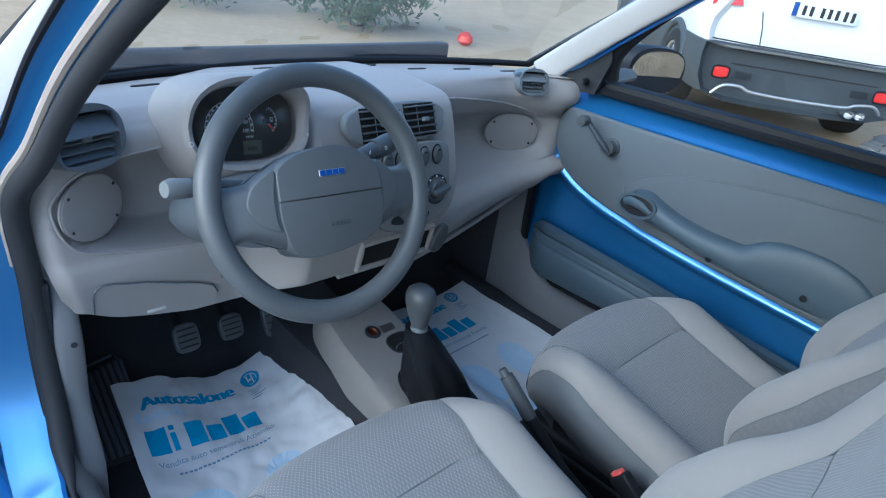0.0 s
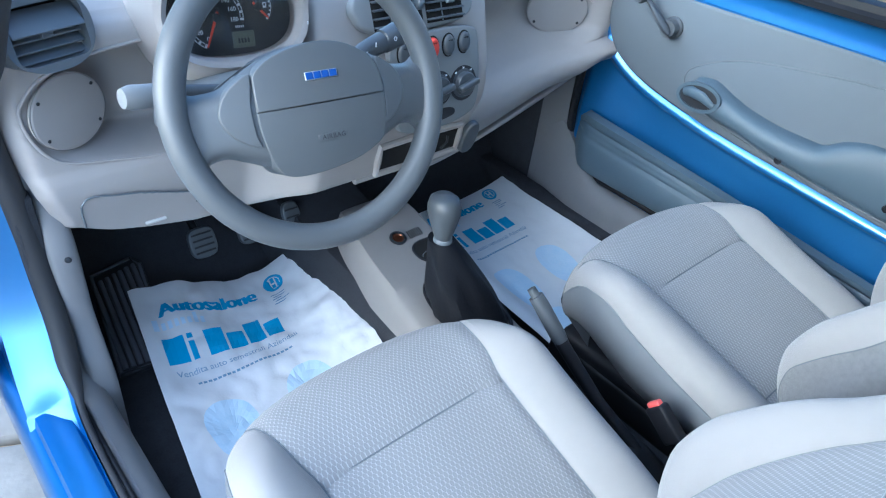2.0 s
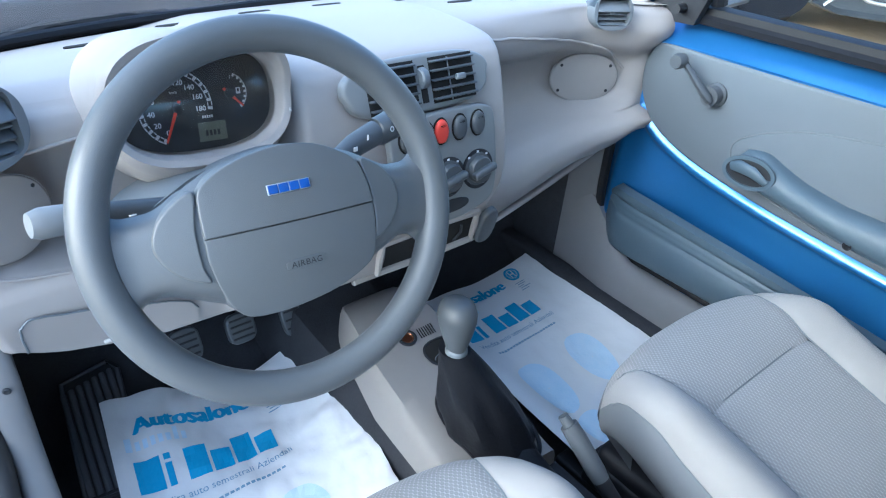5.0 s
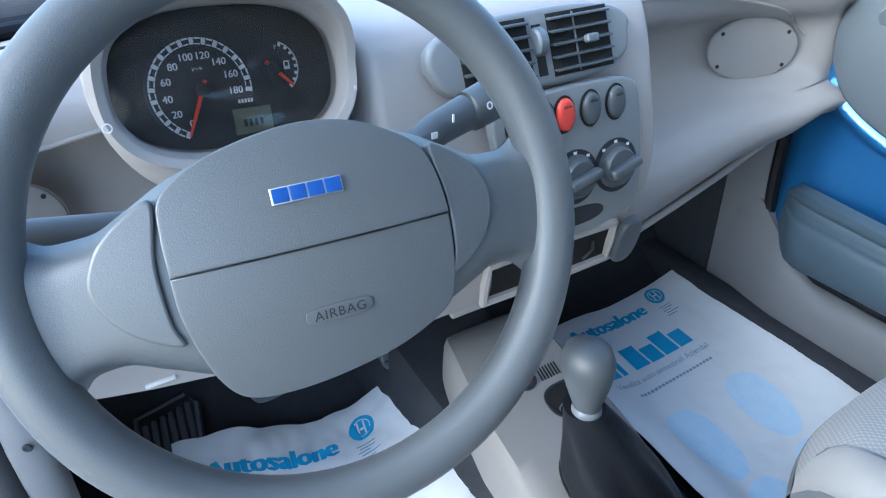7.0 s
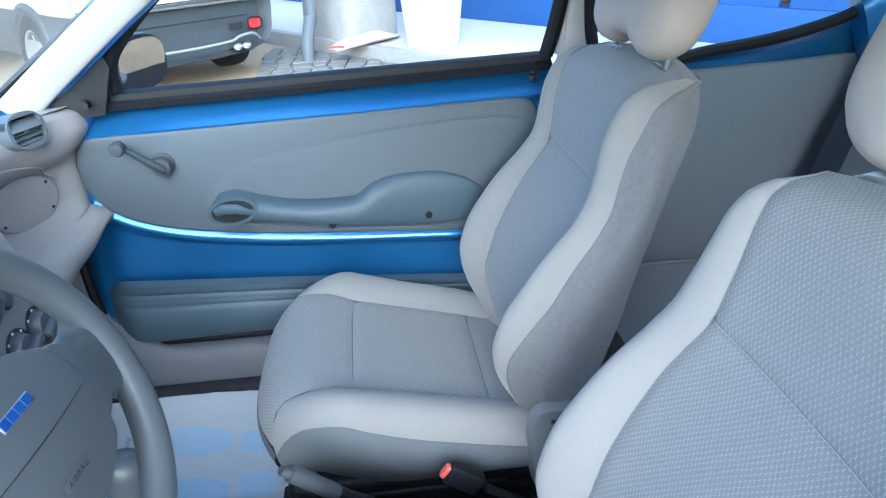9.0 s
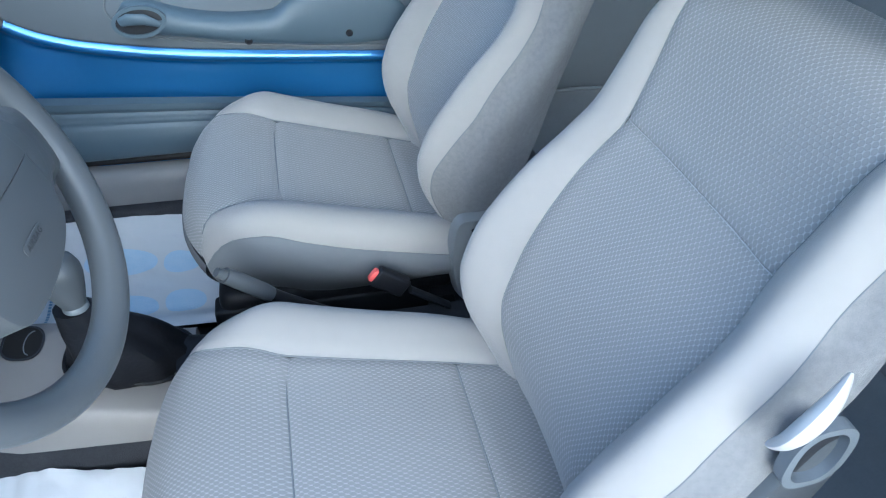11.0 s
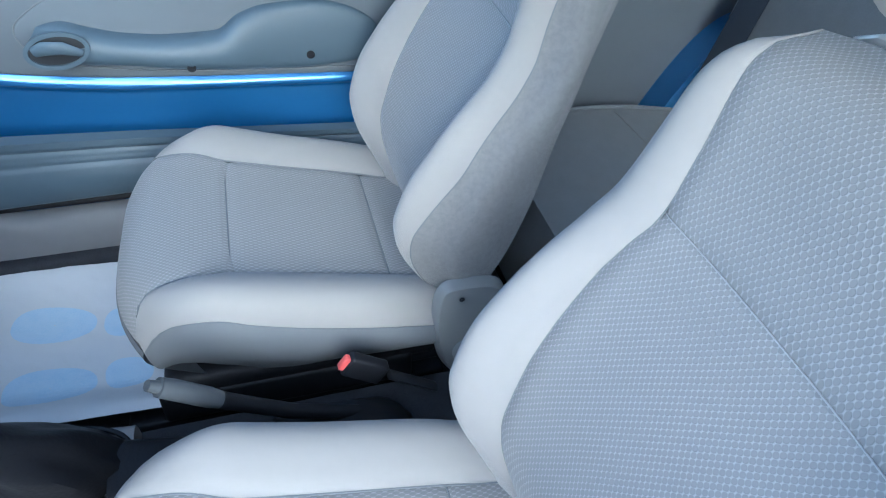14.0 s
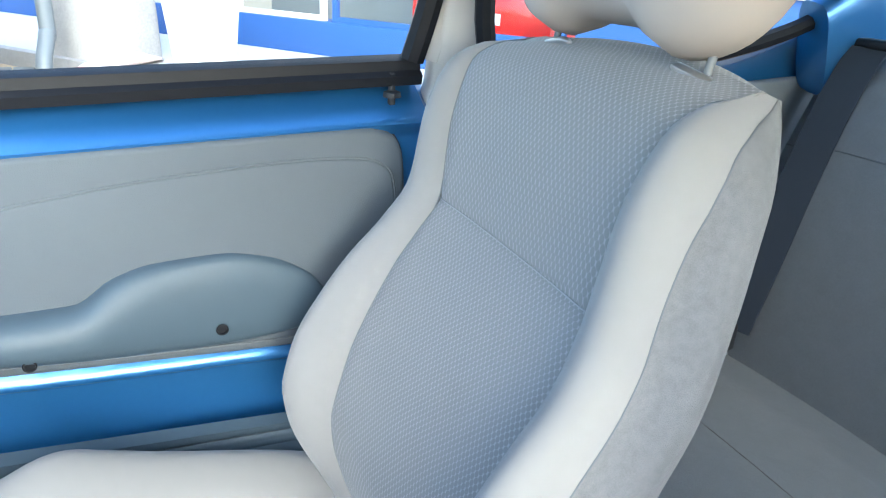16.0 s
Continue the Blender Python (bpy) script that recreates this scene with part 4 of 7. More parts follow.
# round side vents
def side_vent(x, name_label):
    p = Vector((x, 0.388 if x < 0 else 0.428, 0.948 if x < 0 else 0.954))
    face = axes(p, (1, 0.30 if x < 0 else -0.42, 0), (0, 0.22, 1)) @ Matrix.Scale(1.0 if x < 0 else 0.72, 4)
    vent = part("side_vent", join(moved(frame_plate(oval(0.056, 0.045, 40, 2.4), oval(0.046, 0.034, 40, 6.0), 0.012), Matrix()), moved(slab(oval(0.046, 0.036, 36, 3.0), 0.002, 0.001, base=-0.030), Matrix()),
                                  frame_plate(oval(0.056, 0.045, 40, 2.4), oval(0.046, 0.034, 40, 6.0), 0.05, -0.05)), GREY, dash, name_label, m=face)
    # black plate behind the slats paints the vent's inner shade
    part("vent_shade", slab(oval(0.0452, 0.0352, 36, 3.2), 0.001, 0.0005, base=-0.024), SHADE_AND_MARKS, vent, m=face)
    for k in range(4):
        y = -0.027 + 0.0125 * k
        half = 0.0450
        deep = 0.034 if k == 3 else 0.016
        part("slat", block(0, 0, 0, 2 * half, 0.0032, deep, 0.0015), GREY, vent, m=face @ Matrix.Translation((0, y + (0.004 if k == 3 else 0), 0.004 if k == 3 else -0.004)) @ Matrix.Rotation(radians(52 if k == 3 else 38), 4, "X"))
    part("vent_tab", block(0, -0.002, 0.004, 0.016, 0.010, 0.006, 0.002), GREY, vent, m=face)


side_vent(-0.541, "dark grey louvred side vent")
side_vent(0.503, "dark grey louvred side vent")

# speaker covers
for s in (-1, 1):
    x = 0.524 if s > 0 else -0.527
    mid_z = 0.81 if s > 0 else 0.822
    wide = 0.072 if s > 0 else 0.057
    a, b = dash_at(x - 0.05, mid_z), dash_at(x + 0.05, mid_z)
    low = dash_at(x, 0.775)
    high = dash_at(x, 0.845)
    mid = (a + b) / 2
    place = axes(mid + Vector((0, -0.014, 0)), b - a, high - low) if s > 0 else axes((-0.529, 0.423, 0.828), (1, 0.45, 0), (0, 0.08, 1))
    cover = part("speaker_cover", slab(oval(wide, 0.051, 44), 0.007, 0.003), DASH, dash, "oval speaker blanking cover", m=place)
    part("cover_groove", tube([(x2, y2, 0.0052) for x2, y2 in oval(wide + 0.0008, 0.0518, 44)], 0.0006, 6, True), SHADED_DASH, cover, m=place)
    for qx, qy in ((-wide * 0.72, 0.026), (wide * 0.72, 0.026), (-wide * 0.72, -0.026), (wide * 0.72, -0.026)):
        screw(cover, place @ Matrix.Translation((qx, qy, 0.0065)), 0.0032 if s > 0 else 0.0024)

# fuse box lid below the driver's vent, flush with the face
LID_TOP = [(-0.562, 0.664), (-0.5605, 0.684), (-0.555, 0.702), (-0.541, 0.713), (-0.52, 0.711), (-0.465, 0.698), (-0.413, 0.680), (-0.367, 0.664), (-0.345, 0.652), (-0.335, 0.636)]


def lid_point(u, v):
    x = -0.562 + 0.227 * (u + 0.03 * math.sin(math.pi * u) * (1 - u) - 0.05 * math.sin(math.pi * min(4 * u, 1)))
    top, low = straight(LID_TOP, x), straight(LOW_EDGE, x) + 0.004
    p = dash_at(x, low + (top - low) * v)
    return p + Vector((0, -0.0026, -0.0006))


lid = part("fuse_lid", grid(lid_point, 60, 12), DASH, dash, "flush fuse box lid", edge=80)
edge_line = [lid_point(0.0, k / 8) for k in range(8)] + [lid_point(k / 60, 1.0) for k in range(61)]
part("lid_groove", tube([p + Vector((0, -0.0006, 0)) for p in edge_line], 0.0014, 6), GREY, lid)
part("lid_handle", block(-0.445, dash_at(-0.445, 0.632).y - 0.003, 0.632, 0.032, 0.008, 0.005, 0.002), PILLAR, dash, "pale pull tab")

# ---- instrument binnacle ----
binnacle = thing("instrument_cluster", Matrix.Translation((-0.335, 0.36, 0.90)), "hooded instrument cluster with speedometer and fuel gauge", "instrument panel")
FACE = axes((-0.330, 0.338, 0.950), (1, 0, -0.06), (0, 0.30, 1))


def hood(u, v):
    a = 2 * math.pi * u
    c, s = math.cos(a), math.sin(a)
    k = math.copysign(abs(c) ** 0.75, c), math.copysign(abs(s) ** 0.75, s)
    rows = [(0.089, 0.055, -0.004), (0.090, 0.057, 0.012), (0.094, 0.061, 0.025), (0.101, 0.068, 0.028), (0.106, 0.073, 0.018), (0.106, 0.076, -0.01), (0.100, 0.078, -0.10)]
    f = v * (len(rows) - 1)
    i = min(int(f), len(rows) - 2)
    t = f - i
    w, h, d = (p + (q - p) * t for p, q in zip(rows[i], rows[i + 1]))
    d += 0.030 * max(k[1], 0) * (1 - ease(0.55, 1.0, v)) * (1 if v > 0.1 else 0.3)
    return (w * k[0] * (1 - 0.10 * max(-k[1], 0) * ease(0.5, 0.9, v)), h * k[1] * (1 + 0.30 * max(-k[1], 0) * ease(0.55, 0.9, v)) + 0.011, d)


part("hood", grid(hood, 72, 30, loop_u=True), DASH, binnacle, "light grey cowl round the dials", m=FACE, edge=70)
dial = part("dial_plate", slab(oval(0.094, 0.060, 48, 2.6, 0.0, 0.011), 0.002, 0.001, base=-0.004), DIAL, binnacle, "black dial plate", m=FACE)
SPEED, FUEL = (-0.022, 0.004), (0.038, 0.014)


def ring_piece(c, r0, r1, a0, a1, z=0.0):
    n = max(2, int(abs(a1 - a0) / 4))
    pts = [(c[0] + r1 * math.cos(radians(a0 + (a1 - a0) * k / n)), c[1] + r1 * math.sin(radians(a0 + (a1 - a0) * k / n)), z) for k in range(n + 1)]
    pts += [(c[0] + r0 * math.cos(radians(a0 + (a1 - a0) * k / n)), c[1] + r0 * math.sin(radians(a0 + (a1 - a0) * k / n)), z) for k in range(n, -1, -1)]
    return pts, [tuple(range(len(pts)))]


speedo = part("speedometer", slab([(SPEED[0] + x, SPEED[1] + y) for x, y in oval(0.043, 0.043, 48)], 0.0006, 0.0002, base=-0.0018), DIAL, dial, m=FACE)
FIRST, LAST = 243.0, -6.0
marks = []
for k in range(37):
    a = FIRST + (LAST - FIRST) * k / 36
    half = 2.6
    if k % 2 == 0:
        marks.append(ring_piece(SPEED, 0.0350, 0.0405, a - half, a + half))
    else:
        marks.append(ring_piece(SPEED, 0.0391, 0.0405, a - 3.4, a + 3.4))
        marks.append(ring_piece(SPEED, 0.0350, 0.0360, a - 3.4, a + 3.4))
part("speed_scale", join(*marks), WHITE, speedo, "white dial scale", m=FACE, smooth=False)
for k in range(10):
    a = radians(FIRST + (LAST - FIRST) * k / 9)
    text = letters(str(20 * k), 0.0080)
    x0, x1 = width_of(text)
    text = join(*[moved(text, Matrix.Translation((d, 0, 0.00002 * j))) for j, d in enumerate((-0.0002, 0.0, 0.0002))])
    part("numeral", moved(text, Matrix.Translation((SPEED[0] + 0.0275 * math.cos(a) - (x0 + x1) / 2, SPEED[1] + 0.0275 * math.sin(a) - 0.0033, 0))), WHITE, speedo, m=FACE, smooth=False)
part("unit_text", moved(letters("km/h", 0.0042), Matrix.Translation((SPEED[0] - 0.0045, SPEED[1] + 0.015, 0))), WHITE, speedo, m=FACE, smooth=False)


def needle(c, angle, length, tail, parent):
    a = radians(angle)
    m = FACE @ Matrix.Translation((c[0], c[1], 0.003)) @ Matrix.Rotation(a, 4, "Z")
    pin = part("needle", loft([[(x, w * s, z) for s, z in ((-1, 0), (1, 0), (0.6, 0.002), (-0.6, 0.002))] for x, w in ((-tail, 0.0016), (0, 0.0020), (length, 0.0009))]), NEEDLE, parent, "orange-red needle", m=m, smooth=False)
    part("needle_cap", lathe([(0.0055, 0), (0.0055, 0.004), (0.004, 0.005), (0.0001, 0.005)], 20), DIAL, pin, m=m)


needle(SPEED, FIRST + 2, 0.039, 0.008, speedo)
gauge = part("fuel_gauge", slab([(FUEL[0] + x, FUEL[1] + y) for x, y in oval(0.026, 0.026, 36)], 0.0006, 0.0002, base=-0.0018), DIAL, dial, m=FACE)
part("fuel_scale", join(*[ring_piece(FUEL, 0.019, 0.0225, a - 3.6, a + 3.6) for a in range(-48, 65, 16)], *[ring_piece(FUEL, 0.0215, 0.0225, a - 4, a + 4) for a in range(-40, 60, 16)]), WHITE, gauge, m=FACE, smooth=False)
needle(FUEL, -46, 0.0215, 0.008, gauge)
part("fuel_mark", moved(letters("F", 0.005), Matrix.Translation((FUEL[0] + 0.004, FUEL[1] + 0.015, 0))), WHITE, gauge, m=FACE, smooth=False)
part("pump_sign", frame_plate([(0.048, 0.012), (0.053, 0.012), (0.053, 0.019), (0.048, 0.019)], [(0.0492, 0.0145), (0.0518, 0.0145), (0.0518, 0.0178), (0.0492, 0.0178)], 0.0003), WHITE, gauge, m=FACE, smooth=False)
lcd = part("odometer", slab([(-0.001, -0.036), (0.031, -0.036), (0.031, -0.015), (-0.001, -0.015)], 0.001, 0.0004, base=-0.002), LCD, dial, "olive odometer display", m=FACE)
part("odometer_bars", join(*[moved(block(0, 0, 0, 0.0028, 0.006, 0.0003, 0.0001), Matrix.Translation((0.008 + 0.0045 * k, -0.027, -0.0008))) for k in range(4)]), DIAL, lcd, m=FACE, smooth=False)
part("maker_bars", join(*[moved(block(0, 0, 0, 0.0018, 0.003, 0.0003, 0.0001), Matrix.Translation((0.006 + 0.0026 * k, -0.009, -0.0008))) for k in range(5)]), WHITE, dial, m=FACE, smooth=False)
part("clock_mark", ring_piece((-0.0985, -0.014), 0.0026, 0.0038, 0, 355, 0.0282), WHITE, binnacle, m=FACE, smooth=False)
part("reset_mark", moved(letters("R", 0.006), Matrix.Translation((0.0965, -0.012, 0.0282))), WHITE, binnacle, m=FACE, smooth=False)
cover = part("dial_window", slab(oval(0.0915, 0.0575, 48, 2.6, 0.0, 0.011), 0.001, 0.0005, base=0.008), DIALPANE, binnacle, "clear dial window", m=FACE)
cover.visible_shadow = False

# ---- middle vents ----
VENT = axes((-0.047, 0.310, 0.943), (1, 0, 0), (0, 0.42, 1))
vents = thing("centre_vents", VENT, "pair of dark louvred middle air vents", "air vent")
outline = [(x * (1 + 0.04 * (y > 0)), y) for x, y in oval(0.115, 0.037, 60, 3.0)]
part("vent_bezel", slab(outline, 0.014, 0.006), PLATEGREY, vents, "rounded blue-grey vent surround", m=VENT)
for cx, half, name in ((-0.049, 0.038, "vent_box"), (0.050, 0.037, "vent_box")):
    box_at = VENT @ Matrix.Translation((cx, 0.0, 0.0145))
    # flat black plate carries the shade between the slats as colour
    box = part(name, slab([(-half, -0.029), (half, -0.029), (half, 0.030), (-half, 0.030)], 0.001, 0.0005), SHADE_AND_MARKS, vents, m=box_at)
    for k in range(5):
        part("slat", block(0, 0, 0, 2 * half, 0.0022, 0.008, 0.0009), STALK, box, m=box_at @ Matrix.Translation((0, -0.0235 + 0.012 * k, 0.003)) @ Matrix.Rotation(radians(16), 4, "X"))
    part("divider", block(0, 0, 0, 0.002, 0.056, 0.003, 0.0008), GREY, box, m=box_at @ Matrix.Translation((-0.006, 0, 0.001)))
    part("vent_tab", block(0, 0, 0, 0.014, 0.008, 0.008, 0.002), GREY, box, m=box_at @ Matrix.Translation((0.006, 0.0, 0.010)))
part("thumb_wheel", moved(lathe([(0.012, -0.006), (0.014, -0.004), (0.014, 0.004), (0.012, 0.006)], 28), Matrix.Rotation(radians(90), 4, "Y")), GREY, vents, "ribbed thumb wheel", m=VENT @ Matrix.Translation((0.0005, 0.006, 0.012)))
# black strip on the bezel paints the shade in the wheel's slot
part("wheel_slot_shade", slab([(-0.005, -0.026), (0.005, -0.026), (0.005, 0.022), (-0.005, 0.022)], 0.001, 0.0004), SHADE_AND_MARKS, vents, m=VENT @ Matrix.Translation((0.0005, 0.0, 0.0142)))

# ---- switch panel ----
PLATE = axes((-0.022, 0.274, 0.834), (1, 0, 0), (0, 0.19, 1))
panel = thing("switch_panel", PLATE, "grey heater and switch panel with round knobs", "control panel")
edge = smooth_line([(-0.088, 0.068), (-0.04, 0.076), (0.0, 0.078), (0.05, 0.077), (0.082, 0.070), (0.091, 0.05), (0.094, 0.0), (0.092, -0.04), (0.078, -0.066), (0.035, -0.078), (0.0, -0.080), (-0.05, -0.078), (-0.08, -0.066), (-0.088, -0.03), (-0.09, 0.03)], 5, True)
part("panel_plate", slab([(p.x, p.y) for p in edge], 0.012, 0.003), PLATEGREY, panel, "blue-grey switch plate", m=PLATE)
for x, mat, label in ((-0.066, STALK, "round grey push button"), (-0.034, STALK, "round grey push button"), (-0.009, RED, "red hazard button"), (0.024, STALK, "round grey push button"), (0.057, STALK, "round grey push button")):
    at = PLATE @ Matrix.Translation((x, 0.052, 0.012))
    b = part("push_button", slab(oval(0.0115, 0.0165, 28), 0.007, 0.005), mat, panel, label, m=at)
    part("button_gap", tube([(p, q, 0.0006) for p, q in oval(0.0125, 0.0175, 28)], 0.0014, 6, True), SHADE_AND_MARKS, b, m=at)
    part("button_mark", slab(oval(0.005, 0.0018, 14), 0.0008, 0.0002), SHADE_AND_MARKS, b, m=at @ Matrix.Translation((0, 0.008, 0.0062)))
for x in (-0.062, 0.002, 0.056):
    at = PLATE @ Matrix.Translation((x, -0.015, 0.012))
    k = part("heater_knob", lathe([(0.024, 0), (0.024, 0.002), (0.020, 0.003), (0.0195, 0.010), (0.018, 0.012), (0.0001, 0.012)], 32), STALK, panel, "ribbed heater knob", m=at)
    part("knob_ring", lathe([(0.029, 0), (0.029, 0.0012), (0.0001, 0.0012)], 36), DARK, k, m=at)
    part("knob_grip", block(0, 0, 0.016, 0.042, 0.011, 0.012, 0.004), STALK, k, m=at @ Matrix.Rotation(radians(14), 4, "Z"))
    part("knob_marks", join(*[moved(block(0, 0, 0, 0.004, 0.003, 0.0004, 0.0001), Matrix.Translation((0.0255 * math.cos(radians(g)), 0.0255 * math.sin(radians(g)), 0.0015))) for g in (50, 90, 130)]), WHITE, k, m=at)
# dark patch on the plate, the recess's shade given as colour
part("recess_shade", slab(oval(0.048, 0.010, 30, 2.6), 0.001, 0.0005), DARK, panel, "dark flat patch painting the finger recess's shade", m=PLATE @ Matrix.Translation((-0.010, -0.058, 0.012)))

# ---- empty radio bay ----
BAY = axes((0.0, 0.308, 0.686), (1, 0, 0), (0, -0.25, 1))
bay = thing("radio_bay", BAY, "empty radio slot below the switch panel", "radio slot")


def bay_point(x, z, out):
    return dash_at(x, z) + Vector((0, -out, 0))


# sheet on the face; the open slot's shade is put into its black
part("bay_shade", grid(lambda u, v: bay_point(-0.092 + 0.180 * u, 0.657 + 0.055 * v, 0.0012), 16, 8), SHADE_AND_MARKS, bay, "black sheet painting the empty slot's shade")
rim_line = [(-0.094, 0.655), (-0.04, 0.654), (0.03, 0.654), (0.090, 0.655), (0.091, 0.685), (0.089, 0.713), (0.03, 0.714), (-0.04, 0.714), (-0.094, 0.713), (-0.095, 0.685)]
part("bay_frame", tube([bay_point(x, z, 0.003) for x, z in rim_line], 0.0065, 8, True), DASH, bay, "moulded rim of the slot")
part("bay_divider", tube([bay_point(0.012, 0.656, 0.002), bay_point(0.012, 0.712, 0.002)], 0.004, 8), DASH, bay)
part("bay_bracket", tube([bay_point(0.050, 0.668, 0.004), bay_point(0.062, 0.682, 0.005), bay_point(0.060, 0.696, 0.004)], 0.0025, 6), DARK, bay)
part("bottom_lip", tube([bay_point(-0.13 + 0.25 * k / 16, 0.646, 0.004) for k in range(17)], 0.007, 8), DASH, bay, "rounded lower lip of the dash")
part("side_pad", slab(oval(0.019, 0.036, 30, 2.6, 0.114, -0.006), 0.012, 0.005), STALK, bay, "rounded corner of the dash housing", m=BAY)

# ---- steering wheel ----
TILT = 24.9
WHEEL_AT = axes((-0.3538, 0.0996, 0.9435), (0.995, -0.1, 0), (0, math.sin(radians(TILT)), math.cos(radians(TILT))))
wheel = thing("steering_wheel", WHEEL_AT, "grey two-spoke steering wheel with a padded hub", "steering wheel")
part("rim", tube([(0.1525 * math.cos(2 * math.pi * k / 96), 0.1525 * math.sin(2 * math.pi * k / 96), 0.0) for k in range(96)], 0.0155, 20, True), WHEEL, wheel, "worn grey foam rim", m=WHEEL_AT)


def hub_point(x, y):
    """How far the hub pad stands proud."""
    return 0.034 - 1.3 * x * x - 2.2 * y * y


def pad(outline, lift, edge, name, mat, label=""):
    """A domed cover piece within an outline."""
    rings = []
    for k in range(16):
        d = edge * (1 - math.cos(math.pi / 2 * min(k / 3, 1)))
        f = 1.0 if k <= 3 else 0.985 if k == 4 else 0.985 - (k - 4) / 11.3
        base = inset(outline, d)
        cx, cy = sum(p[0] for p in base) / len(base), sum(p[1] for p in base) / len(base)
        ring = []
        for x, y in base:
            px, py = cx + (x - cx) * f, cy + (y - cy) * f
            h = hub_point(px, py) + lift - edge * (1 - math.sin(math.pi / 2 * min(k / 3, 1)))
            ring.append((px, py, h if k else -0.03))
        rings.append(ring)
    return part(name, loft(rings), mat, wheel, label, m=WHEEL_AT, edge=50)


upper = [(p.x, p.y) for p in smooth_line([(-0.0757, -0.0014), (-0.0752, 0.020), (-0.0715, 0.037), (-0.052, 0.050), (-0.026, 0.0575), (0.002, 0.0607), (0.028, 0.057), (0.049, 0.0475), (0.062, 0.038), (0.069, 0.022), (0.0725, -0.0014)], 5)]
lower = [(p.x, p.y) for p in smooth_line([(0.0725, -0.0022), (0.072, -0.022), (0.070, -0.040), (0.063, -0.055), (0.034, -0.068), (0.0, -0.0745), (-0.030, -0.0765), (-0.052, -0.0735), (-0.0635, -0.062), (-0.071, -0.042), (-0.0755, -0.020), (-0.0757, -0.0022)], 5)]
upper += [(0.0725 - 0.1482 * k / 14, -0.0014) for k in range(1, 14)]
lower += [(-0.0757 + 0.1482 * k / 14, -0.0022) for k in range(1, 14)]
pad(upper, 0.0022, 0.0010, "hub_cover", WHEEL, "upper half of the padded hub")
pad(lower, 0.0006, 0.0008, "hub_cover", WHEEL, "lower half of the padded hub")
for s in (-1, 1):
    reach = 1.0 if s > 0 else 1.09
    tab = [(s * p.x * reach, p.y) for p in smooth_line([(0.0690, 0.036), (0.0735, 0.006), (0.0730, -0.024), (0.0700, -0.037), (0.086, -0.030), (0.098, -0.017), (0.1035, 0.0), (0.097, 0.018), (0.083, 0.031)], 5, True)]
    pad(tab, 0.0, 0.0018, "horn_pad", WHEEL, "horn pad on the spoke")
    TOP_EDGE = [(0.04, 0.052), (0.066, 0.045), (0.088, 0.034), (0.108, 0.025), (0.126, 0.024), (0.140, 0.032), (0.152, 0.055)]
    LOW_EDGE = [(0.04, -0.066), (0.060, -0.063), (0.088, -0.052), (0.108, -0.045), (0.122, -0.047), (0.134, -0.060), (0.150, -0.085)]

    def spoke(u, v, back=0.0):
        x = 0.045 + 0.101 * u
        hi, lo = along(TOP_EDGE, x), along(LOW_EDGE, x)
        y = lo + (hi - lo) * v
        rim_off = 0.004 * ease(0.125, 0.15, x)
        z = hub_point(x, y * 0.8) - 0.0035 - 0.020 * (abs(2 * v - 1) ** 7) + rim_off
        return (s * x, y, max(z, -0.012) if not back else -0.014)

    part("spoke", join(grid(spoke, 24, 24), grid(lambda u, v: spoke(u, v, 1.0), 24, 4)), WHEEL, wheel, "broad grey spoke", m=WHEEL_AT)
part("hub_back", lathe([(0.050, -0.05), (0.055, -0.03), (0.052, 0.0), (0.0001, 0.008)], 40), WHEEL, wheel, m=WHEEL_AT)


def on_hub(x, y, lift):
    return WHEEL_AT @ axes((x, y, hub_point(x, y) + lift), (1, 0, -2.6 * x), (0, 1, -4.4 * y))


badge_at = on_hub(-0.003, 0.0265, 0.002)
badge = part("badge", slab([(-0.0184, -0.0042), (0.0184, -0.0042), (0.0184, 0.0042), (-0.0184, 0.0042)], 0.0012, 0.0006), SILVER, wheel, "small blue and silver bar badge", m=badge_at)
for k in range(4):
    part("badge_tile", slab([(-0.0041, -0.0036), (0.0041, -0.0036), (0.0041, 0.0036), (-0.0041, 0.0036)], 0.0006, 0.0002), BADGE, badge, m=badge_at @ Matrix.Translation((-0.0135 + 0.0090 * k, 0, 0.0011)))
word = letters("AIRBAG", 0.0075, 1.1)
x0, x1 = width_of(word)
mark_at = on_hub(0.0005, -0.0380, 0.0012)
mark = part("airbag_mark", slab(oval(0.018, 0.0045, 28, 4), 0.0004, 0.0002), WHEEL, wheel, m=mark_at)
# flat dark letters; the shade of the emboss is put into their colour
part("airbag_word", moved(word, Matrix.Translation((-(x0 + x1) / 2, -0.0026, 0.0008))), DARK, mark, "flat dark word painting the emboss's shade", m=mark_at, smooth=False)

# column shroud and stalks
column = thing("steering_column", Matrix.Translation((-0.357, 0.20, 0.88)), "blue-grey steering column shroud with two stalks", "steering column")
rows = []
for k in range(13):
    t = k / 12
    c = Vector((-0.350, 0.125 + 0.23 * t, 0.908 - 0.090 * t))
    w, h = 0.056 + 0.036 * ease(0.0, 0.5, t), 0.041 + 0.014 * ease(0.0, 0.5, t)
    rows.append([c + Vector((w * a * (1 if b > 0 else 1 + 0.30 * b), 0.2 * h * b, h * b)) for a, b in oval(1, 1, 36, 2.4)])
part("shroud", loft(rows), GREY, column, "smooth blue-grey shroud")
part("ignition", moved(lathe([(0.016, 0), (0.016, 0.012), (0.013, 0.016), (0.0001, 0.012)], 20), axes((-0.29, 0.15, 0.875), (0.5, 1, 0), (0, 0.2, 1))), DARK, column)
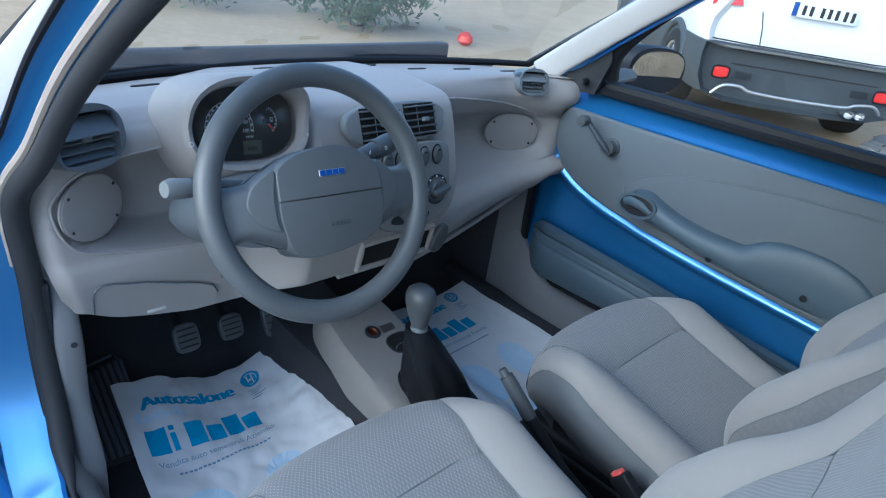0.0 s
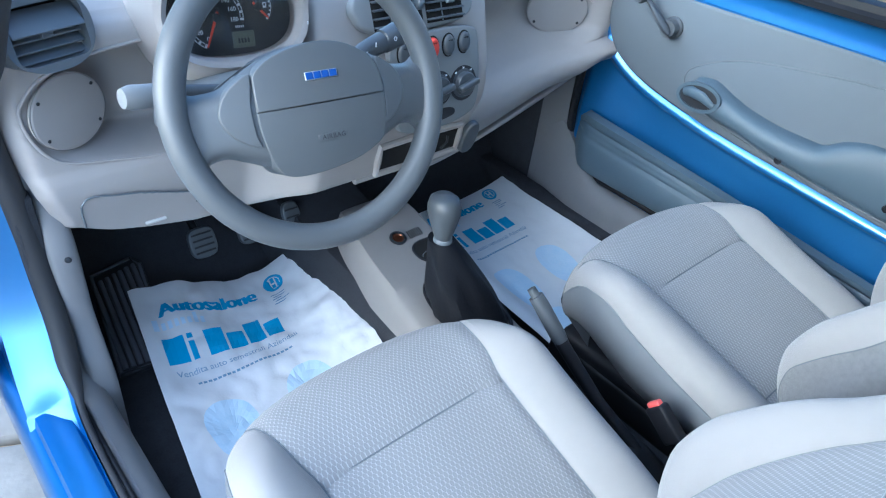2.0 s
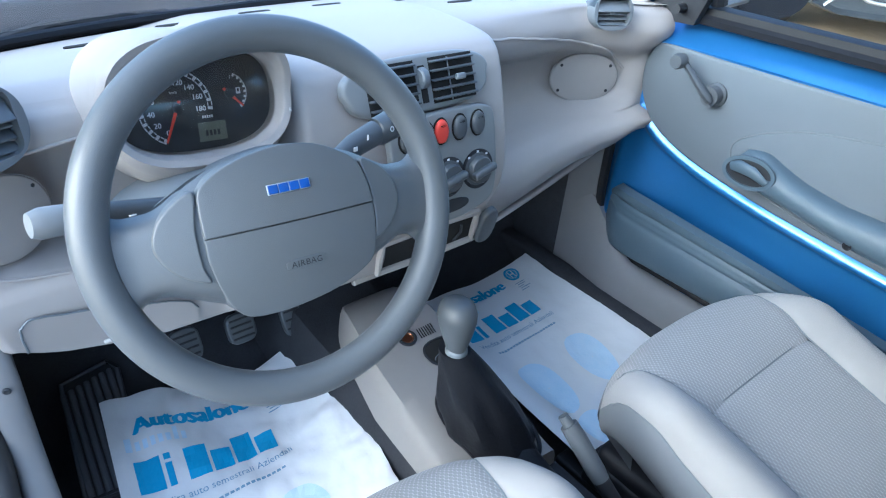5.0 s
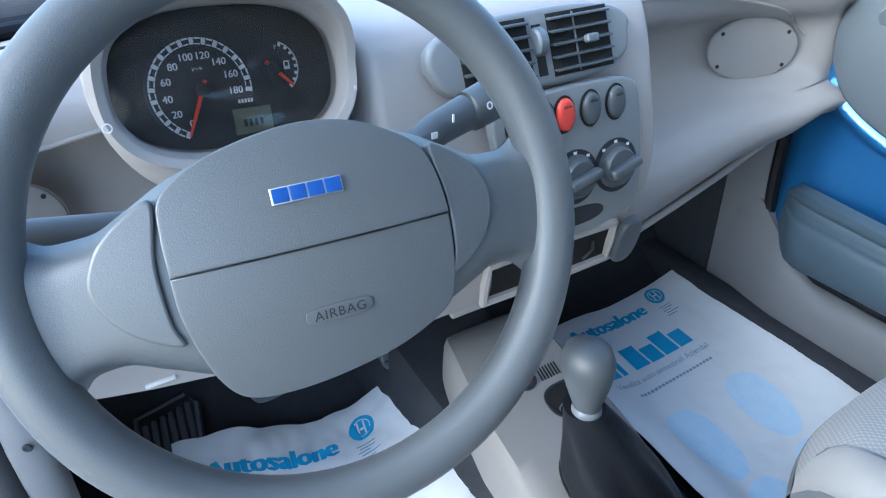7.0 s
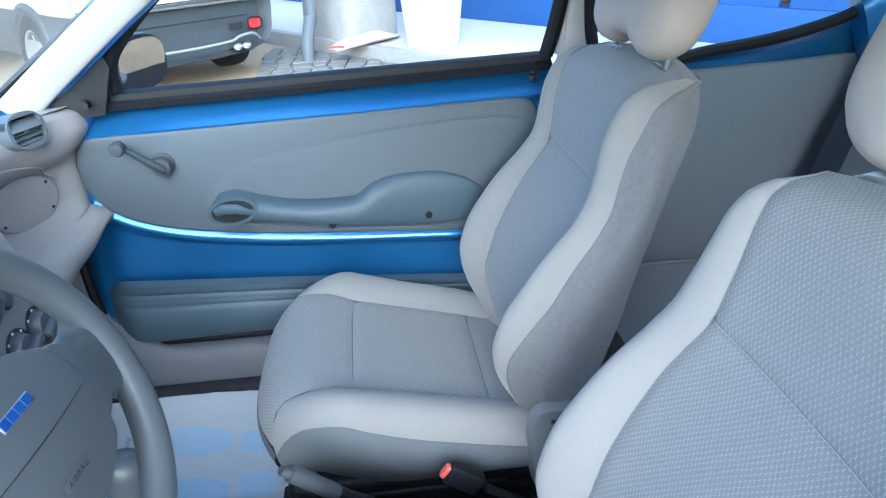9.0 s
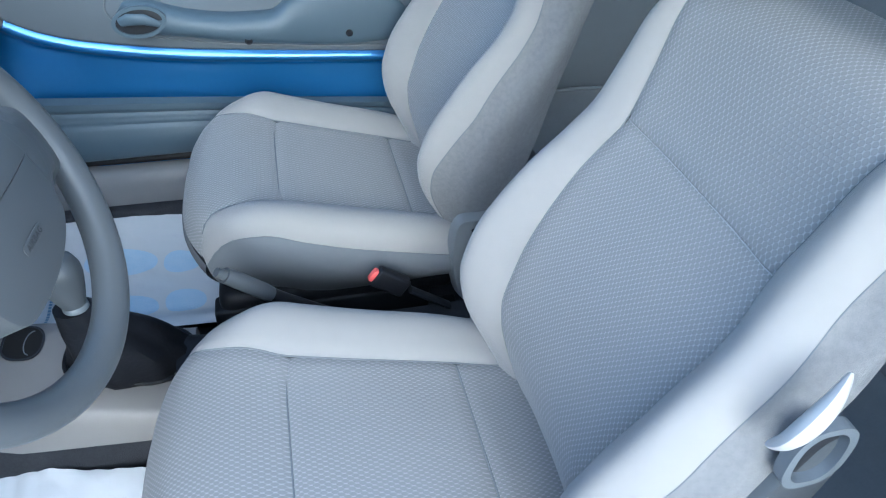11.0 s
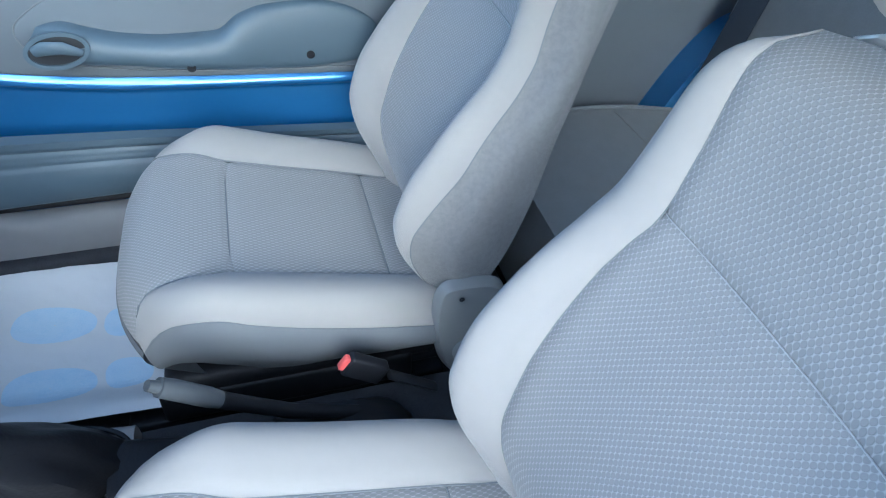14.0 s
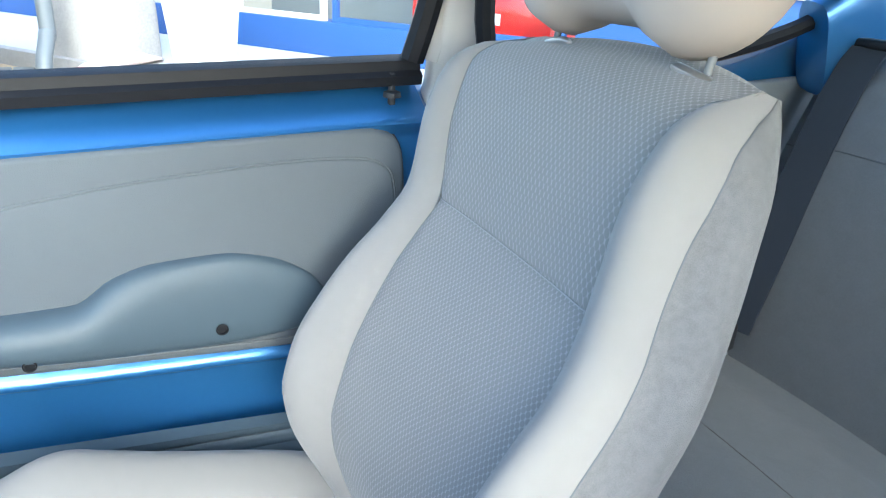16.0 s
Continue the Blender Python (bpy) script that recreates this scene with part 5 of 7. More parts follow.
part("keyhole", moved(lathe([(0.014, 0), (0.014, 0.010), (0.010, 0.010), (0.008, 0.002), (0.0001, 0.002)], 20), axes((-0.425, 0.135, 0.905), (1, 0, 0), (0, 0.5, 1))), DARK, column)
left = part("stalk", tube([(-0.41, 0.167, 0.937), (-0.445, 0.170, 0.941), (-0.49, 0.170, 0.949), (-0.500, 0.169, 0.951)], [0.0095, 0.0100, 0.0108, 0.0108], 16), STALK, column, "light switch stalk")
part("stalk_tip", tube([(-0.500, 0.169, 0.951), (-0.502, 0.169, 0.951), (-0.527, 0.166, 0.955), (-0.535, 0.165, 0.956)], [0.0108, 0.0122, 0.0128, 0.0100], 16), PLATEGREY, left)
part("stalk_marks", join(block(-0.462, 0.153, 0.949, 0.006, 0.001, 0.0018, 0.0003), block(-0.449, 0.153, 0.947, 0.005, 0.001, 0.003, 0.0003)), WHITE, left)
right = part("stalk", tube([(-0.30, 0.160, 0.925), (-0.265, 0.17, 0.935), (-0.225, 0.185, 0.946), (-0.195, 0.190, 0.952)], [0.010, 0.0115, 0.0125, 0.0135], 16), STALK, column, "wiper switch stalk")
part("stalk_tip", tube([(-0.195, 0.190, 0.952), (-0.193, 0.190, 0.952), (-0.165, 0.195, 0.957), (-0.152, 0.197, 0.959)], [0.0135, 0.0155, 0.0165, 0.014], 16), STALK, right)
part("stalk_marks", join(block(-0.235, 0.168, 0.9505, 0.005, 0.001, 0.005, 0.0005), block(-0.216, 0.174, 0.957, 0.0018, 0.001, 0.006, 0.0003), moved(frame_plate(oval(0.003, 0.003, 16), oval(0.0018, 0.0018, 16), 0.0004), axes((-0.185, 0.1745, 0.960), (1, 0.2, 0), (0, 0.3, 1)))), WHITE, right)

# ---- front seats ----
def seat_center_height(y):
    return along([(-0.46, 0.478), (-0.40, 0.484), (-0.34, 0.500), (-0.22, 0.530), (-0.11, 0.556), (-0.03, 0.572), (0.015, 0.567), (0.048, 0.542), (0.066, 0.500)], y)


CUSHION_SEAM = [(-0.46, 0.138), (-0.34, 0.142), (-0.11, 0.148), (-0.06, 0.158), (0.0, 0.166), (0.045, 0.178), (0.07, 0.196)]
CUSHION_HALF = [(-0.46, 0.232), (-0.3, 0.243), (-0.1, 0.245), (0.0, 0.234), (0.04, 0.221), (0.07, 0.205)]


def cushion_point(y, k):
    """The cushion's skin at y: k from 0 in the middle, 1 at the panel's seam, 2 at the bolster's lower seam, 3 at the skirt's foot."""
    seam, half, z = along(CUSHION_SEAM, y), along(CUSHION_HALF, y), seat_center_height(y)
    lift = 0.030 * ease(0.06, -0.10, y)
    if k <= 1:
        return seam * k, z + 0.006 * k ** 4 + 0.004 * (1 - k * k) - 0.004 * math.exp(-((k - 1) / 0.06) ** 2)
    if k <= 2:
        t = k - 1
        x = seam + (half - seam) * (1 - (1 - t) ** 1.5)
        return x, z + 0.004 + lift * math.sin(math.pi * min(t * 1.05, 1)) ** 0.8 - 0.018 * t ** 2.2
    t = k - 2
    foot = 0.375 + 0.02 * ease(-0.2, 0.05, y)
    top = z - 0.014
    return half - 0.060 * t ** 2 + 0.010 * math.sin(math.pi * min(t * 1.3, 1)), top + (foot - top) * t


def warp(x, y):
    """Rounds the cushion's front edge in plan."""
    return y - 0.055 * (abs(x) / 0.22) ** 3 * ease(-0.25, 0.066, y)


def build_seat(place, lean, grow, back_off, fore, head_n, head_z):
    seat = thing("front_seat", place, "grey-blue cloth front seat with pale bolsters", "car seat", "front seats")

    def piece(name, y0, y1, k0, k1, mat, label, nu=24, nv=12, sides=(1,), parent=seat):
        for s in sides:
            def fn(u, v):
                y = y0 + (y1 - y0) * u
                k = k0 + (k1 - k0) * v
                x, z = cushion_point(y, k)
                return (s * x, warp(x, y) - 0.07 * max(k - 2, 0) ** 2 * ease(-0.25, 0.066, y), z)
            part(name, grid(fn, nu, nv), mat, parent, label, m=place, edge=80)

    def centre(y0, y1, name, label, n):
        def fn(u, v):
            y = y0 + (y1 - y0) * u
            x, z = cushion_point(y, abs(2 * v - 1))
            dip = 0.004 * (math.exp(-((y - y0) / 0.006) ** 2) + math.exp(-((y - y1) / 0.006) ** 2))
            return (x if v > 0.5 else -x, warp(x, y), z - dip)
        part(name, grid(fn, n, 32), PANEL, seat, label, m=place, edge=80)

    centre(-0.46, -0.345, "cushion_panel", "woven grey-blue cushion centre", 10)
    centre(-0.345, -0.11, "cushion_panel", "woven grey-blue cushion centre", 20)
    centre(-0.11, 0.066, "cushion_panel", "woven grey-blue cushion front", 24)
    piece("cushion_bolster", -0.46, 0.066, 1, 2, CLOTH, "pale grey velour bolster", 40, 16, (-1, 1))
    piece("cushion_side", -0.46, 0.066, 2, 3, SKIRT, "dark grey cloth skirt", 40, 10, (-1, 1))

    def front(u, v):
        a = 2 * u - 1
        x = 0.205 * a
        z0 = seat_center_height(0.066) - 0.014 * abs(a) ** 5
        z = z0 + (0.395 - z0) * v
        return (x * (1 - 0.10 * v), warp(x, 0.066) + 0.010 * math.sin(math.pi * min(v * 1.3, 1)) - 0.07 * v * v, z)
    part("cushion_front", grid(front, 24, 10), SKIRT, seat, "dark grey cloth front skirt", m=place)
    part("cushion_base", block(0, -0.20, 0.37, 0.38, 0.44, 0.05, 0.02), BLACK, seat, "black seat pan", m=place)
    for y in (-0.345, -0.11):
        w = straight(CUSHION_SEAM, y)
        part("seam", tube([((2 * k / 16 - 1) * w, y, cushion_point(y, abs(2 * k / 16 - 1))[1] - 0.0035) for k in range(17)], 0.0012, 5), SEAM, seat, m=place)
    for s in (-1, 1):
        part("seam", tube([(s * cushion_point(y, 1)[0], warp(cushion_point(y, 1)[0], y), cushion_point(y, 1)[1] + 0.0005) for y in (-0.44 + 0.5 * k / 30 for k in range(31))], 0.0013, 5), SEAM, seat, m=place)
        part("seam", tube([(s * (cushion_point(y, 2)[0] + 0.0005), warp(cushion_point(y, 2)[0], y), cushion_point(y, 2)[1]) for y in (-0.44 + 0.5 * k / 30 for k in range(31))], 0.0013, 5), SEAM, seat, m=place)
        rail = part("seat_rail", block(s * 0.17, -0.17, 0.285, 0.035, 0.52, 0.03, 0.006), BLACK, seat, "black steel slide rail", m=place)
        part("rail_foot", block(s * 0.17, -0.17, 0.335, 0.05, 0.40, 0.06, 0.008), BLACK, rail, m=place)
        hinge = part("recliner_cover", loft([[(s * (0.229 + d), x, z) for x, z in inset([(p.x, p.y) for p in smooth_line([(-0.500, 0.42), (-0.505, 0.50), (-0.490, 0.545), (-0.440, 0.556), (-0.398, 0.545), (-0.390, 0.47), (-0.405, 0.385), (-0.440, 0.345), (-0.480, 0.36)], 5, True)], i)]
                                             for d, i in ((0, 0), (0.012, 0.004), (0.017, 0.008), (0.018, 0.014))]), PLATEGREY, seat, "blue-grey recliner cover", m=place)
        screw(hinge, place @ Matrix(((0, 0, s, s * 0.248), (0, 1, 0, -0.43), (1, 0, 0, 0.53), (0, 0, 0, 1))), 0.004)
        part("recliner_knob", lathe([(0.026, 0.0), (0.026, 0.006), (0.023, 0.010), (0.016, 0.011), (0.014, 0.008), (0.0001, 0.008)], 28), PLATEGREY, hinge, "round recliner knob", m=place @ Matrix(((0, 0, s, s * 0.246), (0, 1, 0, -0.446), (1, 0, 0, 0.415), (0, 0, 0, 1))))

    # backrest, in axes that lean back
    back_at = place @ Matrix.Translation((0, -0.43, 0.47)) @ Matrix.Rotation(radians(lean), 4, "X") @ Matrix.Translation((0, back_off, 0))
    back = part("backrest_shell", loft([[(w * a, -0.034 + c + (0.034 - c) * b, v) for a, b in oval(1, 1, 28, 4.0)] for w, v, c in ((0.17, 0.0, 0.013), (0.190, 0.05, 0.014), (0.190, 0.3, 0.016), (0.176, 0.48, 0.016), (0.166, 0.545 + grow, 0.014), (0.14, 0.58 + grow, 0.012))]), SIDE, seat, "grey cloth back of the seat", m=back_at)
    NC = [(0.0, 0.010), (0.03, 0.030), (0.06, 0.052), (0.10, 0.076), (0.14, 0.088), (0.20, 0.089), (0.26, 0.083), (0.32, 0.073), (0.37, 0.062), (0.415, 0.056), (0.47, 0.056), (0.53, 0.058), (0.57, 0.055), (0.60, 0.040), (0.622, 0.006)]
    SEAMW = [(0.0, 0.105), (0.06, 0.122), (0.14, 0.138), (0.20, 0.146), (0.27, 0.152), (0.33, 0.153), (0.37, 0.149), (0.405, 0.141), (0.425, 0.140), (0.46, 0.143), (0.50, 0.146), (0.54, 0.150), (0.58, 0.155), (0.622, 0.158)]
    HALF = [(0.0, 0.206), (0.06, 0.225), (0.15, 0.236), (0.22, 0.236), (0.30, 0.229), (0.37, 0.222), (0.42, 0.214), (0.50, 0.206), (0.55, 0.201), (0.580, 0.192), (0.603, 0.177), (0.622, 0.150)]
    LIFT = [(0.0, 0.025), (0.08, 0.046), (0.18, 0.054), (0.25, 0.047), (0.30, 0.041), (0.36, 0.030), (0.42, 0.025), (0.52, 0.019), (0.60, 0.008), (0.622, 0.0)]

    def back_point(v, k):
        nc, seam, half, lift = (along(t, v) for t in (NC, SEAMW, HALF, LIFT))
        nc += fore * ease(0.40, 0.51, v) * ease(0.640, 0.56, v)
        drop = 0.020 * ease(0.5, 0.622, v)
        tall = v + grow * ease(0.42, 0.622, v)
        if k <= 1:
            x = seam * k
            return x, nc + 0.008 * k ** 3 - 0.004 * math.exp(-((k - 1) / 0.06) ** 2), tall - drop * (x / 0.2) ** 2
        if k <= 2:
            t = k - 1
            x = seam + (half - seam) * (1 - (1 - t) ** 1.35)
            return x, nc + 0.006 + lift * math.sin(math.pi * min(t * 1.15, 1)) ** 0.85 - 0.030 * t ** 2.4, tall - drop * (x / 0.2) ** 2
        t = k - 2
        start = nc + 0.006 + lift * max(math.sin(math.pi), 0) - 0.024
        x = half + (0.004 + 0.014 * ease(0.20, 0.42, v) * ease(0.622, 0.46, v)) * math.sin(math.pi * min(t * 1.15, 1)) - (0.016 + 0.014 * ease(0.15, 0.35, v)) * t ** 2
        rear = -0.030
        return x, start + (rear - start) * t, tall - drop * (half / 0.2) ** 2

    def back_piece(name, v0, v1, k0, k1, mat, label, s=1, nu=30, nv=12, both=False):
        def fn(u, w):
            v = v0 + (v1 - v0) * u
            if both:
                x, n, z = back_point(v, abs(2 * w - 1))
                dip = 0.003 * (math.exp(-((v - 0.415) / 0.005) ** 2))
                return (x if w > 0.5 else -x, n - dip, z)
            kb = 1.78 + 0.16 * ease(0.42, 0.60, v) - 0.16 * ease(0.26, 0.05, v)
            a, b = (kb if k == 1.78 else k for k in (k0, k1))
            x, n, z = back_point(v, a + (b - a) * w)
            return (s * x, n, z)
        return part(name, grid(fn, nu, nv), mat, seat, label, m=back_at, edge=80)

    back_piece("back_panel", 0.0, 0.415, 0, 1, PANEL, "woven grey-blue lower back panel", nu=36, nv=32, both=True)
    back_piece("back_panel", 0.415, 0.622, 0, 1, PANEL, "woven grey-blue upper back panel", nu=24, nv=32, both=True)
    for s in (-1, 1):
        back_piece("back_bolster", 0.0, 0.622, 1, 1.78, CLOTH, "pale grey velour bolster", s, 50, 16)
        back_piece("back_side", 0.0, 0.622, 1.78, 3, SIDE, "grey cloth side of the back", s, 40, 10)
        for k in (1, 1.78):
            line = [back_point(0.01 + 0.600 * i / 60, k if k == 1 else 1.78 + 0.16 * ease(0.42, 0.60, 0.01 + 0.600 * i / 60) - 0.16 * ease(0.26, 0.05, 0.01 + 0.600 * i / 60)) for i in range(61)]
            part("seam", tube([(s * x, n + 0.0002, z) for x, n, z in line], 0.0008, 5), SEAM, seat, m=back_at)
    part("back_stitch", tube([((2 * i / 24 - 1) * back_point(0.415, 1)[0], back_point(0.415, abs(2 * i / 24 - 1))[1] - 0.0015, back_point(0.415, abs(2 * i / 24 - 1))[2]) for i in range(25)], 0.0008, 5), STITCH, seat, "pale stitched seam", m=back_at)
    # closing strips over the top of the back
    def over(k0, k1, s, mat, label):
        def fn(u, w):
            x, n, z = back_point(0.622, k0 + (k1 - k0) * u)
            return (s * x * (1 - 0.18 * w), n + (-0.032 - n) * w, z + 0.008 * math.sin(math.pi * w) * max(0, 1 - (x / 0.16) ** 4))
        part("back_top", grid(fn, 16, 8), mat, seat, label, m=back_at, edge=80)

    for s in (-1, 1):
        over(0, 1, s, PANEL, "woven cloth over the top of the back")
        over(1, 3, s, CLOTH, "pale velour over the shoulder")

    # headrest: a padded ring on two posts
    head_at = back_at @ Matrix.Translation((0.0, head_n, head_z))
    head = part("headrest", grid(lambda u, v: headrest_point(u, v), 48, 16, True, True), HEAD, seat, "beige padded open headrest", m=head_at)
    for s in (-1, 1):
        post = part("headrest_post", tube([(s * 0.106, 0.004, 0.004), (s * 0.106, 0.012, 0.05)], 0.0036, 12), PLATEGREY, head, "dull grey steel post", m=head_at)
        part("post_guide", tube([(s * 0.074, 0.012, 0.012), (s * 0.080, 0.012, 0.012), (s * 0.110, 0.006, 0.007), (s * 0.136, -0.001, -0.003), (s * 0.142, -0.002, -0.006)], [0.003, 0.008, 0.009, 0.007, 0.003], 12, flat=0.6), SILVER, head, "grey post guide", m=head_at)
    return seat


def headrest_point(u, v):
    """A padded block with a small opening: broad lobes over the posts, an arch between them below."""
    def bend(q, e):
        return math.copysign(abs(q) ** e, q)
    a, b = 2 * math.pi * u, 2 * math.pi * v
    c, s, o, f = math.cos(a), math.sin(a), math.cos(b), math.sin(b)
    outer = Vector((0.154 * bend(c, 0.62), 0, 0.110 + 0.098 * bend(s, 0.62)))
    if s < 0:
        outer.z += 0.024 * ease(0.088, 0.036, abs(outer.x)) * ease(0.0, 0.6, -s)
    inner = Vector((0.056 * bend(c, 0.75), 0, 0.150 + 0.020 * bend(s, 0.75)))
    p = inner + (outer - inner) * (0.5 + 0.5 * bend(o, 0.8))
    return (p.x, 0.026 + 0.045 * bend(f, 0.75), p.z)


PASSENGER = (0.335, 0.0, 0.0)
DRIVER = (-0.322, 0.012, 0.004)
first = build_seat(Matrix.Translation(PASSENGER), 20, 0.002, 0.0, 0.018, 0.014, 0.600)
second = build_seat(Matrix.Translation(DRIVER), 20, -0.016, -0.014, 0.0, -0.006, 0.600)
tagged(first, "grey-blue cloth passenger seat with pale bolsters, beside the blue door")
tagged(second, "grey-blue cloth driver's seat with pale bolsters, behind the wheel")
# tilt lever on the outside of the driver's backrest
lever = thing("seat_tilt_lever", Matrix.Translation((-0.57, -0.50, 0.78)), "silver-grey tilt lever on the driver's seat back", "seat lever")
LEVER = Matrix.Translation((-0.566, -0.516, 0.788)) @ Matrix.Rotation(radians(20), 4, "X")
CUP = Matrix(((0, 0, -1, 0), (0.35, 1, 0, 0), (1, -0.35, 0, 0), (0, 0, 0, 1)))
part("lever_cup", moved(frame_plate(oval(0.036, 0.027, 36, 2.6), oval(0.029, 0.020, 36, 2.6), 0.012), CUP), GREY, lever, "grey plastic lever cup", m=LEVER)
part("cup_floor", moved(slab(oval(0.031, 0.022, 36, 2.6), 0.002, 0.001), CUP), DARK, lever, "dark floor of the cup", m=LEVER)
part("lever_blade", tube(smooth_line([(-0.566, -0.470, 0.806), (-0.576, -0.474, 0.822), (-0.579, -0.483, 0.842), (-0.575, -0.498, 0.863), (-0.566, -0.512, 0.878)], 5), [0.003 + 0.0115 * math.sin(math.pi * k / 20) for k in range(21)], 12, flat=0.6), LEVERTOP, lever, "pale lever blade")
edge = smooth_line([(-0.452, 0.612), (-0.478, 0.690), (-0.505, 0.750), (-0.525, 0.795), (-0.550, 0.795), (-0.562, 0.740), (-0.535, 0.640), (-0.500, 0.590), (-0.465, 0.584)], 5, True)
part("side_cover", loft([[(-0.552 - d, p.x, p.y) for p in [Vector((q[0], q[1], 0)) for q in inset([(e.x, e.y) for e in edge], i)]] for d, i in ((0, 0), (0.012, 0.002), (0.016, 0.005), (0.017, 0.012))]), STALK, lever, "blue-grey plastic side cover")

# ---- belts ----
for x in (0.028,):
    b = thing("belt_buckle", Matrix.Translation((x, -0.27, 0.44)), "black seat belt buckle with a red release button", "seat belt buckle")
    lean = Matrix.Translation((x, -0.295, 0.475)) @ Matrix.Rotation(radians(-55), 4, "X")
    part("buckle_body", block(0, 0, 0.026, 0.020, 0.036, 0.062, 0.005), BLACK, b, m=lean)
    part("release_button", block(0, 0, 0.059, 0.012, 0.024, 0.010, 0.003), BUCKLE, b, "red release button", m=lean)
    part("buckle_stem", tube([(0, 0, -0.10), (0, 0, -0.015)], 0.010, 8, flat=0.5), BLACK, b, m=lean)

# ---- rear bench ----
bench = thing("rear_bench", Matrix.Translation((0, -1.0, 0.30)), "grey cloth rear bench with a folded-up back", "rear seat")


def bench_top(u, v):
    x = -0.62 + 1.24 * u
    y = -0.57 - 0.57 * v
    edge = min(u, 1 - u)
    z = 0.515 + 0.03 * math.sin(math.pi * min(v * 1.2, 1)) - 0.14 * (1 - ease(0, 0.08, v)) - 0.05 * (1 - ease(0, 0.07, edge)) - 0.012 * math.exp(-((u - 0.5) / 0.02) ** 2)
    return (x, y, z + 0.012 * math.sin(math.pi * ((2 * u) % 1)))


part("bench_cushion", join(grid(bench_top, 60, 24), grid(lambda u, v: (-0.62 + 1.24 * u, -0.575 + 0.02 * v, 0.28 + 0.12 * v), 6, 3)), BENCH, bench, "grey cloth bench cushion")
for x0, x1 in ((-0.625, -0.01), (0.01, 0.625)):
    def bench_back(u, v):
        e = min(u, 1 - u)
        x = x0 + (x1 - x0) * u
        z = 0.50 + 0.53 * v
        y = -1.10 - 0.16 * v - 0.03 * (1 - ease(0, 0.12, e)) - 0.06 * (1 - ease(0, 0.10, 1 - v)) + 0.018 * math.sin(math.pi * v)
        return (x, y, z - 0.030 * (1 - ease(0, 0.22, e)) * v)
    shape = grid(bench_back, 30, 30)
    part("bench_backrest", join(shape, grid(lambda u, v: (x0 + (x1 - x0) * u, -1.20 - 0.16 * v, 0.50 + 0.48 * v), 3, 3)), BENCH, bench, "grey cloth bench back")
    part("back_seam", tube([Vector(bench_back(k / 20, 0.72)) + Vector((0, 0.001, 0)) for k in range(21)], 0.0015, 5), SEAM, bench)
part("bench_seam", tube([Vector(bench_top(k / 40, 0.55)) + Vector((0, 0, 0.0002)) for k in range(41)], 0.0008, 5), SIDE, bench)
for u in (0.065, 0.935):
    part("side_piping", tube([Vector(bench_top(u, 0.06 + 0.9 * k / 30)) + Vector((0, 0, 0.002)) for k in range(31)], 0.0045, 8), BENCH, bench, "rolled cloth edge")
belt = thing("rear_belt", Matrix.Translation((0.45, -1.10, 0.60)), "black webbing seat belt across the rear back", "seat belt")
line = smooth_line([(0.545, -1.262, 1.03), (0.545, -1.222, 0.95), (0.54, -1.178, 0.83), (0.53, -1.132, 0.70), (0.525, -1.092, 0.58)], 8)
part("belt_web", loft([[p + Vector((0.026 * s, 0.010 * s, 0)) + Vector((0, 0.0015 * q + 0.006, 0)) for s, q in ((-1, -1), (1, -1), (1, 1), (-1, 1))] for p in line]), WEB, belt, smooth=False)
part("belt_clip", block(0.525, -1.075, 0.572, 0.03, 0.02, 0.05, 0.006), DARK, belt, "black belt anchor")
part("belt_guide", block(0.545, -1.265, 1.035, 0.07, 0.03, 0.014, 0.005), DARK, belt)
arch = structure("wheel_arch", grid(lambda u, v: (0.655 - 0.10 * ease(0.0, 1.0, v) ** 0.8, -0.935 - 0.36 * u, 0.25 + 0.44 * math.sin(math.pi * (0.05 + 0.6 * u)) * (1 - 0.55 * ease(0.82, 1.0, v))), 24, 20), PAINT, "light blue painted wheel arch beside the bench")

# ---- tunnel console, gear lever and handbrake ----
console = thing("tunnel_console", Matrix.Translation((0, 0.32, 0.36)), "light grey tunnel console with cup holder and socket", "console")


def console_row(y):
    left = along([(0.05, 0.105), (0.20, 0.096), (0.37, 0.080), (0.46, 0.060), (0.51, 0.035), (0.53, 0.010)], y)
    right = along([(0.05, 0.078), (0.144, 0.090), (0.29, 0.106), (0.42, 0.104), (0.50, 0.080), (0.53, 0.040)], y)
    top = along([(0.05, 0.405), (0.20, 0.425), (0.33, 0.445), (0.44, 0.466), (0.49, 0.455), (0.53, 0.39)], y)
    low = straight([(0.05, 0.36), (0.53, 0.35)], y)
    return [((left if x < 0 else right) * x, y, low + (top - low) * k) for x, k in ((-1.10, 0.0), (-1.05, 0.55), (-0.99, 0.85), (-0.88, 0.98), (-0.6, 1.0), (0, 1.0), (0.6, 1.0), (0.88, 0.98), (0.99, 0.85), (1.05, 0.55), (1.10, 0.0))]


part("console_body", loft([console_row(0.05 + 0.48 * k / 36) for k in range(37)]), SHADED_DASH, console, "console moulding in dash plastic darkened for shade")
TOP = Matrix.Translation((0, 0, 0)) @ axes((0.046, 0.300, 0.4420), (1, 0, 0), (0, 1, 0.19))
cup = part("cup_holder", frame_plate(oval(0.037, 0.029, 40, 2.6), oval(0.034, 0.026, 40, 2.6), 0.0022), DARK, console, "dark round cup holder", m=TOP)
# flat black disc paints the shade down the cup's opening
part("cup_shade", slab(oval(0.035, 0.026, 40, 2.6), 0.0008, 0.0004), SHADE_AND_MARKS, cup, m=TOP)
